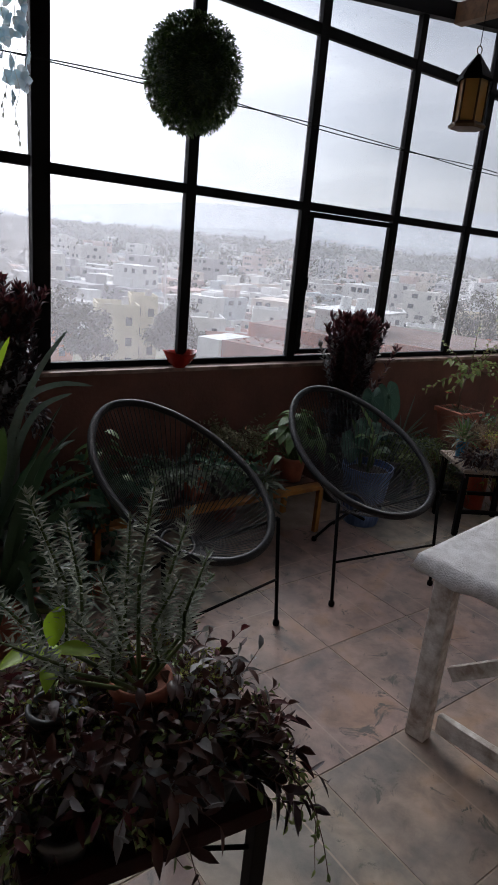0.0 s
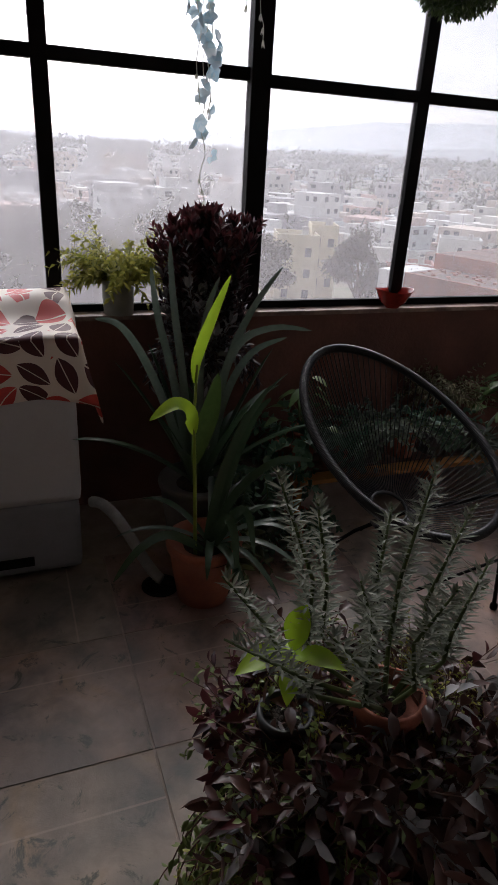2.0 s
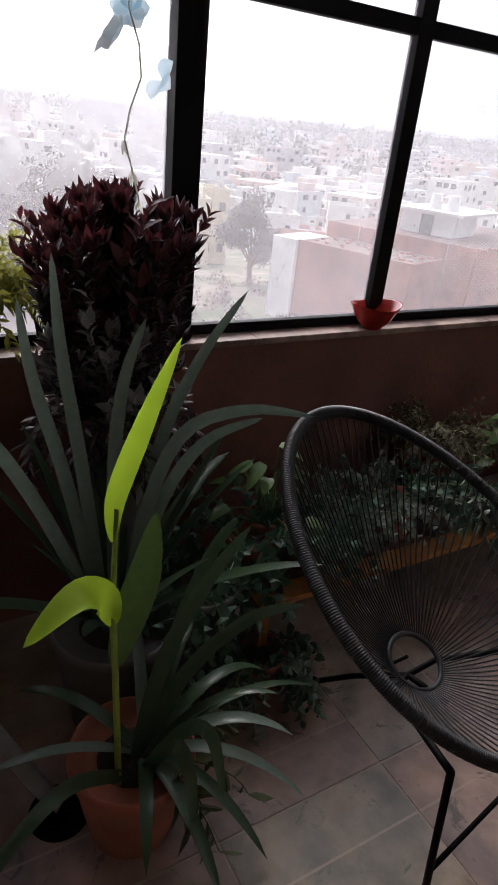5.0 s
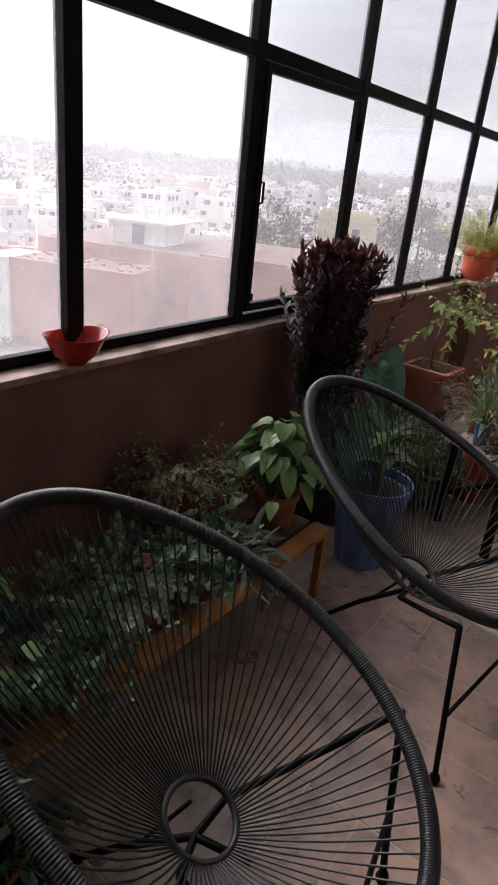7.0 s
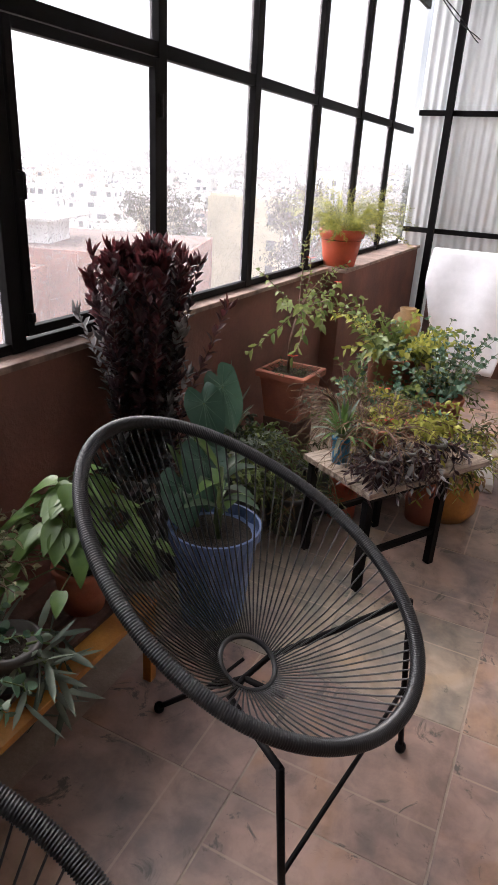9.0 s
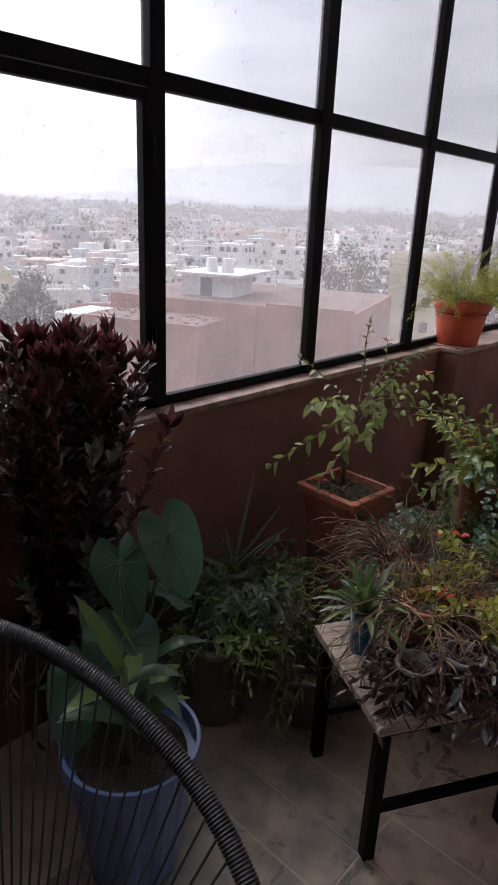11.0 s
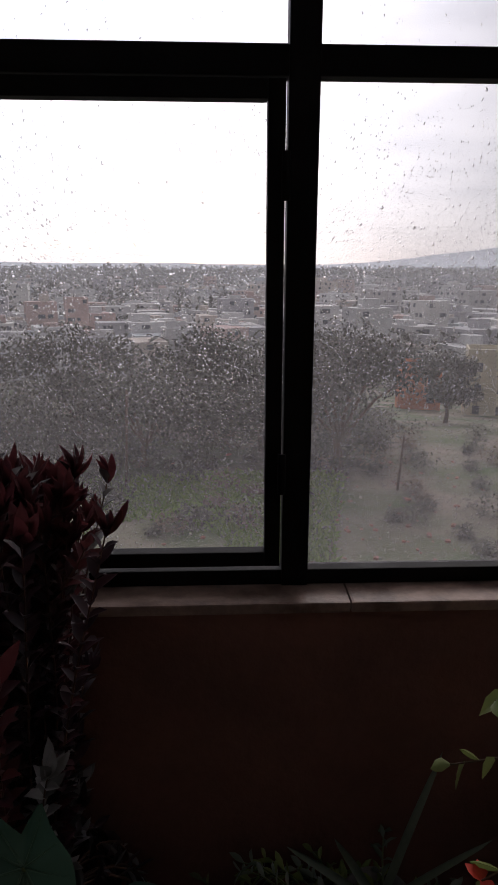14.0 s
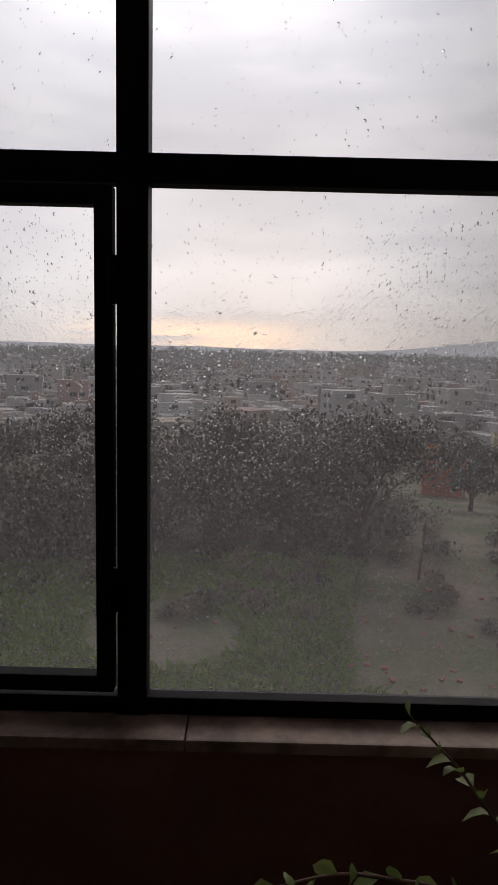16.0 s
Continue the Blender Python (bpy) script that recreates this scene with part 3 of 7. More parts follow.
def opening_sash():
    """The casement between two mullions: its own frame, hinges, catch and handle."""
    s = thing("casement_window", "black steel casement with a small catch, nearly shut", "window")
    x0, x1, z0, z1, y0, y1 = 2.728, 3.483, 0.984, 1.874, -0.020, 0.010
    for a in ((x0, x0 + .030, z0, z1), (x1 - .031, x1, z0, z1)):
        part("stile", box(a[0], a[1], y0, y1, a[2], a[3], .003), M_STEEL, s)
    for a in ((z0, z0 + .031), (z1 - .032, z1)):
        part("sash_rail", box(x0 + .030, x1 - .031, y0, y1, a[0], a[1], .003), M_STEEL, s)
    for z in (1.18, 1.72):
        sh = Shape().tube([(x1 + .001, y0 - .004, z - .04), (x1 + .001, y0 - .004, z + .04)], .008)
        sh.link("hinge", M_STEEL, s)
    sh = Shape().tube([(x0 + .012, y0, 1.40), (x0 + .012, y0 - .022, 1.405), (x0 + .012, y0 - .022, 1.475), (x0 + .012, y0, 1.48)], .005)
    sh.link("handle", M_STEEL, s)
    part("catch", box(x0 + .002, x0 + .022, y0 - .016, y0, 1.03, 1.06, .004), M_STEEL, s)


opening_sash()

def sheet_material(name, colour, through_):
    m = surf(name, colour, 0.4, 1.5, 0.12, 30, 0.05, dark=tuple(c * .85 for c in colour))
    nt = m.node_tree
    N, L = nt.nodes, nt.links
    tr = N.new("ShaderNodeBsdfTranslucent")
    tr.inputs["Color"].default_value = (*colour, 1)
    mx = N.new("ShaderNodeMixShader")
    mx.inputs[0].default_value = through_
    L.new(N["Principled BSDF"].outputs[0], mx.inputs[1])
    L.new(tr.outputs[0], mx.inputs[2])
    L.new(mx.outputs[0], N["Material Output"].inputs["Surface"])
    return m


M_SHEET = sheet_material("white_corrugated_sheet_translucent", (0.76, 0.77, 0.78), 0.3)
M_CLEARSHEET = sheet_material("translucent_roof_sheet", (0.74, 0.74, 0.74), 0.60)

# ---- end wall: corrugated sheet on a steel frame ----
def corrugated(name, y0, y1, z0, z1, x, pitch=0.076, depth=0.018):
    n = int((y1 - y0) / pitch * 8)
    verts, faces = [], []
    for i in range(n + 1):
        y = y0 + (y1 - y0) * i / n
        dx = depth * math.copysign(abs(math.sin(2 * math.pi * (y - y0) / pitch)) ** .6, math.sin(2 * math.pi * (y - y0) / pitch)) / 2
        verts += [(x + dx, y, z0), (x + dx, y, z1)]
    for i in range(n):
        faces.append((2 * i, 2 * i + 1, 2 * i + 3, 2 * i + 2))
    ob = link_mesh(name, verts, faces, M_SHEET, None, "", True)
    so = ob.modifiers.new("thickness", "SOLIDIFY")
    so.thickness = 0.002
    return ob


end = thing("wall_east", "white corrugated sheet wall on black steel rails", "wall", kind="structure")
sheet = corrugated("corrugated_sheet", ROOM_Y0, -0.02, -0.1, 3.75, ROOM_X1)
sheet.parent = end
for z in (1.075, 2.05, 3.0):
    part("steel_rail", box(ROOM_X1 - .06, ROOM_X1 - .022, ROOM_Y0, -0.03, z - .022, z + .022, .003), M_STEEL, end)
for y in (-0.30, -2.2):
    part("steel_post", box(ROOM_X1 - .11, ROOM_X1 - .061, y - .03, y + .03, -.004, 3.6, .003), M_STEEL, end)

for nm, a in (("wall_south", (ROOM_X0, ROOM_X1, ROOM_Y0 - .15, ROOM_Y0, -.12, 3.8)), ("wall_west", (ROOM_X0 - .15, ROOM_X0, ROOM_Y0, 0.17, -.12, 2.6))):
    tagged(part(nm, box(*a), M_WHITEWALL), "plain cream-painted wall", "wall", kind="structure")

# roof out of view: boards hold light back, sheet lets it in, split to suit
SPLIT_X = 1.9
for nm, a, b, mt, lab in (("ceiling", ROOM_X0 - .15, SPLIT_X, M_ROOFWOOD, "unseen sloping boarded roof underside"), ("ceiling_sheet", SPLIT_X, ROOM_X1 + .2, M_CLEARSHEET, "unseen sloping roof of translucent white sheet, letting light in")):
    bm = bmesh.new()
    box_into(bm, a, b, ROOM_Y0 - .15, 0.25, 0.07, 0.13 if nm == "ceiling" else 0.074)
    for v in bm.verts:
        v.co.z += roof_z(v.co.x)
    tagged(part(nm, bm, mt), lab, "ceiling", kind="structure")
for k in range(9):
    bx = -2.2 + 1.2 * k
    rb = tagged(part("roof_beam", box(bx - .04, bx + .04, ROOM_Y0, -.03, roof_z(bx) - .06, roof_z(bx) + .06, .004), M_ROOFWOOD), "brown wooden roof beam", "beam", kind="structure")


# ---- outside: yard, hillside town, far hills ----
RND = random.Random(7)
M_GROUND = surf("hillside_ground", (0.25, 0.205, 0.165), 0.95, 0.16, 0.35, 1.6, 0.5, dark=(0.06, 0.10, 0.03))
M_OPENING = surf("dark_window_openings", (0.10, 0.11, 0.13), 0.3, 1.0, 0.2, 4.0, 0.0)
M_BRICK = surf("pinkish_brick_wall", (0.40, 0.16, 0.115), 0.9, 0.35, 0.25, 6.0, 0.4, dark=(0.25, 0.11, 0.085))
M_FELT = surf("dark_roof_felt", (0.19, 0.12, 0.10), 0.9, 0.5, 0.35, 5.0, 0.3)
M_CONC = surf("pale_concrete", (0.62, 0.60, 0.57), 0.9, 0.4, 0.2, 5.0, 0.2)
M_TREELEAF = leafy("dark_tree_leaves", (0.028, 0.030, 0.018), (0.082, 0.076, 0.044), 0.6, 0.2, 0.0, 3.0)
M_GRASS = leafy("wet_grass", (0.09, 0.18, 0.025), (0.24, 0.34, 0.07), 0.7, 0.2, 0.0, 3.0)


def house_paint():
    m, nt, bs, out = principled("town_house_paint")
    N, L = nt.nodes, nt.links
    g = N.new("ShaderNodeNewGeometry")
    r = N.new("ShaderNodeValToRGB")
    r.color_ramp.interpolation = "CONSTANT"
    cols = [(0.0, (0.70, 0.69, 0.68)), (0.30, (0.58, 0.56, 0.54)), (0.46, (0.62, 0.54, 0.47)), (0.58, (0.54, 0.43, 0.39)), (0.66, (0.46, 0.45, 0.46)), (0.78, (0.72, 0.70, 0.66)), (0.90, (0.55, 0.40, 0.36)), (0.95, (0.50, 0.54, 0.56))]
    r.color_ramp.elements[0].color, r.color_ramp.elements[1].color = (*cols[0][1], 1), (*cols[1][1], 1)
    r.color_ramp.elements[1].position = cols[1][0]
    for p_, c_ in cols[2:]:
        r.color_ramp.elements.new(p_).color = (*c_, 1)
    L.new(g.outputs["Random Per Island"], r.inputs["Fac"])
    nz_ = N.new("ShaderNodeTexNoise")
    nz_.inputs["Scale"].default_value = 0.4
    nz_.inputs["Detail"].default_value = 6.0
    tcn = N.new("ShaderNodeTexCoord")
    L.new(tcn.outputs["Object"], nz_.inputs["Vector"])
    h = N.new("ShaderNodeHueSaturation")
    mr = N.new("ShaderNodeMapRange")
    mr.inputs["To Min"].default_value, mr.inputs["To Max"].default_value = 0.7, 1.2
    L.new(nz_.outputs["Fac"], mr.inputs["Value"])
    L.new(mr.outputs[0], h.inputs["Value"])
    L.new(r.outputs[0], h.inputs["Color"])
    L.new(h.outputs[0], bs.inputs["Base Color"])
    bs.inputs["Roughness"].default_value = 0.9
    return m


M_TOWN = house_paint()


def terrain(x, y):
    d = math.hypot(x - 3, y)
    z = -11.6
    if d > 52:
        z -= 12.0 * min(1, (d - 52) / 90)
    if d > 160:
        t_ = min(1, (d - 160) / 1500)
        z += 24 * t_ + 6 * t_ * noise.noise(Vector((x * .004, y * .004, 0)))
    if d > 12:
        z += 0.6 * noise.noise(Vector((x * .05, y * .05, 3)))
    return z


def ground():
    verts, faces = [(3.0, 0.0, -11.6)], []
    na, rr = 120, [6 * 1.17 ** i for i in range(42)]
    for r in rr:
        for j in range(na):
            a = 2 * math.pi * j / na
            x, y = 3 + r * math.sin(a), r * math.cos(a)
            verts.append((x, y, terrain(x, y)))
    for j in range(na):
        faces.append((0, 1 + (j + 1) % na, 1 + j))
    for i in range(len(rr) - 1):
        for j in range(na):
            a, b = 1 + i * na, 1 + (i + 1) * na
            faces.append((a + j, a + (j + 1) % na, b + (j + 1) % na, b + j))
    tagged(link_mesh("ground", verts, faces, M_GROUND, None, "", True), "green and brown hillside running down to the town", "ground", kind="structure")


ground()


def far_ridge(name, dist, base, amp, seed, colour, strength, freq, north_gain):
    """A far hill line that glows, the bluish haze of distance put into its colour."""
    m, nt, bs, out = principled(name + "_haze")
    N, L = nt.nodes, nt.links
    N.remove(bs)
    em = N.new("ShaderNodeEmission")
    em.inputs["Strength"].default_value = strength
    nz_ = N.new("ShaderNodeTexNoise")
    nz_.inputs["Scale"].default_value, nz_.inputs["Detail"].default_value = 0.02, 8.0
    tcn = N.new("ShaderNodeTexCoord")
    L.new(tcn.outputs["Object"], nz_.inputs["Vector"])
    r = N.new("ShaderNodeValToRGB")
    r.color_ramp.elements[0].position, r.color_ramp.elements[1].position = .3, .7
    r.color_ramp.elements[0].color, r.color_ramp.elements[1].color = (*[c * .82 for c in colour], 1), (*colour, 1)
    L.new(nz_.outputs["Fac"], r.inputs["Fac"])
    # the hazy glow follows the sky: strongest in the north, weaker to the east
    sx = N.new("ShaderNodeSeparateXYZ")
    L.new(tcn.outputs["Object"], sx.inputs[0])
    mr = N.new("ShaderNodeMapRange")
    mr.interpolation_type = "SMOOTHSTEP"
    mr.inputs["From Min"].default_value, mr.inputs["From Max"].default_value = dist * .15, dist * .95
    mr.inputs["To Min"].default_value, mr.inputs["To Max"].default_value = north_gain, 1.0
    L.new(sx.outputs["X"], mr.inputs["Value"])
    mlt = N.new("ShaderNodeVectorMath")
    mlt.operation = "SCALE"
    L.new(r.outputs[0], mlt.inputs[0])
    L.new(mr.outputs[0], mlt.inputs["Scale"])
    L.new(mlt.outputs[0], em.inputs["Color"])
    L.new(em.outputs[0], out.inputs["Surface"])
    verts, faces = [], []
    n = 2600
    for i in range(n + 1):
        a = radians(-110 + 220 * i / n)
        h = base + amp * noise.fractal(Vector((a * freq, seed, 0)), 0.9, 2.0, 6)
        if dist > 2500:
            q = min(1, max(0, (math.degrees(a) - 8) / 30))
            h *= .28 + .72 * q * q * (3 - 2 * q)
        x, y = 3 + dist * math.sin(a), dist * math.cos(a)
        verts += [(x, y, -60), (x * 1.0, y * 1.0, h)]
    for i in range(n):
        faces.append((2 * i, 2 * i + 1, 2 * i + 3, 2 * i + 2))
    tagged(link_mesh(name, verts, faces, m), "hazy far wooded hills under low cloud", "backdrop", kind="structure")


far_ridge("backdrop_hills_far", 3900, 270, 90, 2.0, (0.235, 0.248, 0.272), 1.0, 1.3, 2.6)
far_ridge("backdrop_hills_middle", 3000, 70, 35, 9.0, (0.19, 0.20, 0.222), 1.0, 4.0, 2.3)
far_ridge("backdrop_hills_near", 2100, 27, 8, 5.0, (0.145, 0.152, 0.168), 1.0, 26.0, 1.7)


def haze_sheet(dist, share, full, top):
    """A translucent white sheet added as the town's haze: it lets most of what is behind through, and thins out
    upwards.
    """
    m, nt, bs, out = principled("white_haze")
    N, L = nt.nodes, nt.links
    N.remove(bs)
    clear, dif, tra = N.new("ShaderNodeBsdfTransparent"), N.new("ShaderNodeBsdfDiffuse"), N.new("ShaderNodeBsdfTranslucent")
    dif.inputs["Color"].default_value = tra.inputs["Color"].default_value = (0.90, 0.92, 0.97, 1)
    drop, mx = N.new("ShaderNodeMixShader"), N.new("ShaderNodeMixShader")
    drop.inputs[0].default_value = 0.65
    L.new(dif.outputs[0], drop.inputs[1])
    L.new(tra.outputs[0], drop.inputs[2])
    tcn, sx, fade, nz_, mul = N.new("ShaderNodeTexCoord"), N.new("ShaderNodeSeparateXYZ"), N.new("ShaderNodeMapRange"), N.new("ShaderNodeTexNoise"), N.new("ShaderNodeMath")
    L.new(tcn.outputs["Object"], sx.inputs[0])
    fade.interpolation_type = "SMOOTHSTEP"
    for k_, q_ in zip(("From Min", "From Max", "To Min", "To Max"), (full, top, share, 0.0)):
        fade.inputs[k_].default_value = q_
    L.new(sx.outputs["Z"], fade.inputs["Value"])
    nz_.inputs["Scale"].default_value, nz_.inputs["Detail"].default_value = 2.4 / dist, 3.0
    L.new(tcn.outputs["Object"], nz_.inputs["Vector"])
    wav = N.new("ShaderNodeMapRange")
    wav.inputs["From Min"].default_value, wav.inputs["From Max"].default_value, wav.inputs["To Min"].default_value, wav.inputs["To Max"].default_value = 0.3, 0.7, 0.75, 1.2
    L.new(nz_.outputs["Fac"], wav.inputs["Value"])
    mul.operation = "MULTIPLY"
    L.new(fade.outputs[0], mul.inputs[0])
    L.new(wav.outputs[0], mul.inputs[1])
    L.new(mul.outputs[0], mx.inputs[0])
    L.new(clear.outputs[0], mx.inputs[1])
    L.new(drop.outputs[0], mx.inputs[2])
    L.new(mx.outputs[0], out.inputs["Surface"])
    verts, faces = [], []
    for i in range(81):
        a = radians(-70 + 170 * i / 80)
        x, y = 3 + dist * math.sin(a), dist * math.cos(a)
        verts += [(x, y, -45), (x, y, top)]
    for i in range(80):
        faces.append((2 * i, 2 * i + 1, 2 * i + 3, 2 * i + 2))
    tagged(link_mesh("backdrop_haze_sheet", verts, faces, m, None, "", True), "pale translucent sheet added as haze over the town", "mist", kind="structure")


# three added sheets, each laying more haze over what stands behind
haze_sheet(130, 0.06, -2, 22)
haze_sheet(300, 0.12, 4, 40)
haze_sheet(660, 0.20, 12, 90)


def cuboid(sh, x, y, z0, z1, w, d, rot):
    c, s = math.cos(rot), math.sin(rot)
    b = len(sh.v)
    for z in (z0, z1):
        for sx, sy in ((-1, -1), (1, -1), (1, 1), (-1, 1)):
            sh.v.append(Vector((x + c * sx * w / 2 - s * sy * d / 2, y + s * sx * w / 2 + c * sy * d / 2, z)))
    sh.f += [(b, b + 1, b + 5, b + 4), (b + 1, b + 2, b + 6, b + 5), (b + 2, b + 3, b + 7, b + 6), (b + 3, b, b + 4, b + 7), (b + 4, b + 5, b + 6, b + 7), (b + 3, b + 2, b + 1, b)]


def town():
    walls, holes = Shape(), Shape()
    for i in range(2300):
        a = radians(RND.uniform(-50, 88))
        r = 165 * (760 / 165) ** (RND.random() ** 0.95)
        x, y = 3 + r * math.sin(a), r * math.cos(a)
        if noise.noise(Vector((x * .006, y * .006, 11))) > 0.32:
            continue
        g = terrain(x, y)
        grow = 1 + r / 3000
        w, d = RND.uniform(6, 13) * grow, RND.uniform(6, 12) * grow
        st = RND.choice((1, 2, 2, 3, 3, 4)) if RND.random() < .95 else 6
        rot = radians(RND.choice((15, 22, 105, 40)) + RND.uniform(-6, 6))
        h = 2.9 * st * (.9 + .1 * grow)
        cuboid(walls, x, y, g - 3, g + h, w, d, rot)
        if RND.random() < .6:
            cuboid(walls, x + RND.uniform(-2, 2), y + RND.uniform(-2, 2), g + h, g + h + RND.uniform(.8, 2.6), w * RND.uniform(.2, .6), d * RND.uniform(.2, .6), rot)
        if r < 700:
            c, s = math.cos(rot), math.sin(rot)
            for f in range(st):
                for k in range(RND.randint(1, 3)):
                    u = RND.uniform(-.36, .36) * w
                    for sg in (-1, 1):
                        px, py = x + c * u - s * sg * d / 2, y + s * u + c * sg * d / 2
                        cuboid(holes, px, py, g + 2.9 * f + 1, g + 2.9 * f + 2.2, RND.uniform(.9, 1.8), .1, rot)
                        v = RND.uniform(-.36, .36) * d
                        px, py = x + c * sg * w / 2 - s * v, y + s * sg * w / 2 + c * v
                        cuboid(holes, px, py, g + 2.9 * f + 1, g + 2.9 * f + 2.2, .1, RND.uniform(.9, 1.8), rot)
    t_ = thing("town_houses", "crowded white and pastel flat-roofed houses of the town", "houses", kind="stuff")
    walls.link("house_walls", M_TOWN, t_, smooth=False)
    holes.link("house_openings", M_OPENING, t_, smooth=False)


town()


def near_house(az, r, w, d, h, rot, mat, top, name="house", label="flat-roofed painted house with dark windows"):
    a = radians(az)
    x, y = 3 + r * math.sin(a), r * math.cos(a)
    z0 = top - h
    g = thing(name, label, "house", pose(x, y, z0, 0, 0, rot), group="houses near the yard")
    part("wall", box(-w / 2, w / 2, -d / 2, d / 2, -8, h), mat, g)
    part("roof", box(-w / 2 + .2, w / 2 - .2, -d / 2 + .2, d / 2 - .2, h, h + .12), M_CONC, g)
    for sx, sy, ww, dd in ((0, -d / 2 + .1, w, .2), (0, d / 2 - .1, w, .2), (-w / 2 + .1, 0, .2, d - .4), (w / 2 - .1, 0, .2, d - .4)):
        part("parapet", box(sx - ww / 2, sx + ww / 2, sy - dd / 2, sy + dd / 2, h + .001, h + .75), mat, g)
    for st in range(max(1, int(h // 2.9))):
        for k in range(max(2, int(w // 3))):
            u = -w / 2 + w * (k + .5) / max(2, int(w // 3))
            if (k * 7 + st * 5 + int(r)) % 5 == 0:
                continue
            part("window", box(u - .45, u + .45, -d / 2 - .05, -d / 2 - .003, 2.9 * st + 1, 2.9 * st + 2.2), M_OPENING, g)
    part("water_tank", Shape_bm_cyl(w * .25, d * .2, h + .12), M_CONC, g)
    return g


def Shape_bm_cyl(x, y, z):
    bm = bmesh.new()
    bmesh.ops.create_cone(bm, cap_ends=True, segments=14, radius1=.6, radius2=.5, depth=1.3, matrix=Matrix.Translation((x, y, z + .65)))
    return bm


M_PINK = surf("pink_painted_render", (0.60, 0.36, 0.33), 0.9, 0.3, 0.15, 4, .1)
M_ORANGE = surf("orange_painted_render", (0.62, 0.24, 0.13), 0.9, 0.3, 0.15, 4, .1)
M_CREAM = surf("cream_painted_render", (0.72, 0.64, 0.46), 0.9, 0.3, 0.15, 4, .1)
M_WHITEH = surf("white_painted_render", (0.76, 0.76, 0.75), 0.9, 0.3, 0.15, 4, .1)
for az, r, w, d, h, rot, mt, top in ((17.8, 95, 6, 6, 6, -12, M_ORANGE, -11.0), (23.6, 92, 6, 7, 9, -18, M_CREAM, -8.4), (26.0, 97, 4, 6, 12, -20, M_CREAM, -7.4), (31.5, 112, 8, 8, 9, -25, M_WHITEH, -11.5),
                                     (34, 110, 8, 7, 6, -30, M_PINK, -13.5), (38, 150, 9, 8, 9, -35, M_WHITEH, -12.5), (44, 135, 9, 8, 9, -40, M_PINK, -10.0), (48, 150, 10, 9, 9, -45, M_WHITEH, -10.0), (52, 130, 8, 8, 6, -50, M_WHITEH, -11.0),
                                     (56, 165, 11, 9, 9, -55, M_CREAM, -9.5), (63.5, 80, 9, 8, 9, -60, M_CREAM, -2.4), (66, 135, 11, 9, 12, -64, M_WHITEH, -4.0), (70, 160, 8, 12, 15, -70, M_WHITEH, 1.0), (57, 190, 12, 10, 15, -55, M_WHITEH, -6.0)):
    near_house(az, r, w, d, h, rot, mt, top)


def brick_building():
    g = thing("brick_building", "stepped low building with bare pinkish brick walls", "building", pose(30.2, 34.8, -10.4, 0, 0, 21) @ Matrix.Scale(.85, 4))
    part("wall", box(0, 6, -5.6, 5.5, -6, 5.55), M_BRICK, g, "weathered pinkish brick wall")
    part("coping", box(-.05, .22, -5.65, 5.55, 5.552, 5.62, .01), M_BRICK, g)
    part("end_wall", box(-.35, 5.0, 5.505, 8.1, -6, 5.6), M_WHITEH, g, "white rendered gable wall")
    part("roof", box(.3, 5.99, -5.5, 5.4, 5.552, 5.57), M_FELT, g, "dark stained flat roof")
    part("rear_wall", box(6.005, 24, -17, 6.5, -6, 6.85), M_BRICK, g, "higher brick rear wall")
    part("roof", box(6.2, 23.8, -16.8, 6.3, 6.852, 6.87), M_FELT, g)
    part("parapet", box(6.005, 6.25, -17, -9.2, 6.872, 7.15), M_BRICK, g)
    for y, w in ((-13.2, .6), (-8.4, .5)):
        part("buttress", box(5.7, 6.0, y, y + w, -6, 6.7), M_BRICK, g)
    part("stair_block", box(9.2, 14.4, -4.6, .6, 6.875, 8.8), M_WHITEH, g, "white-painted stair block on the roof")
    part("slab", box(8.5, 17.4, -5.6, 1.2, 8.803, 9.02), M_WHITEH, g, "flat pale roof slab with an overhang")
    part("opening", box(9.16, 9.198, -2.6, -1.4, 6.9, 8.6), M_OPENING, g)
    for y in (-3.4, -1.7):
        part("water_tank", Shape_bm_cyl(11.0, y, 9.023), M_WHITEH, g)
    rnd = random.Random(21)
    st = Shape()
    for i in range(50):
        x, y = rnd.uniform(.8, 5.6), rnd.uniform(-5.2, 5.2)
        q = rnd.uniform(.08, .3)
        cuboid(st, x, y, 5.56, 5.57 + q * .6, q * rnd.uniform(.8, 2), q, rnd.uniform(0, 3))
    tagged(st.link("roof_clutter", M_BRICK, g, "broken bricks lying on the roof", smooth=False), kind="stuff")


brick_building()


def leaf_cloud(sh, c, rad, n, size, rnd, flat=.8):
    for _ in range(n):
        v = Vector((rnd.gauss(0, 1), rnd.gauss(0, 1), rnd.gauss(0, 1))).normalized() * rad * rnd.random() ** .45
        v.z *= flat
        d = Vector((rnd.gauss(0, 1), rnd.gauss(0, 1), rnd.gauss(0, .7)))
        sh.leaf(Vector(c) + v, d, (0, 0, 1), size * rnd.uniform(.6, 1.4), size * rnd.uniform(.4, .7), .2, 2, .1)


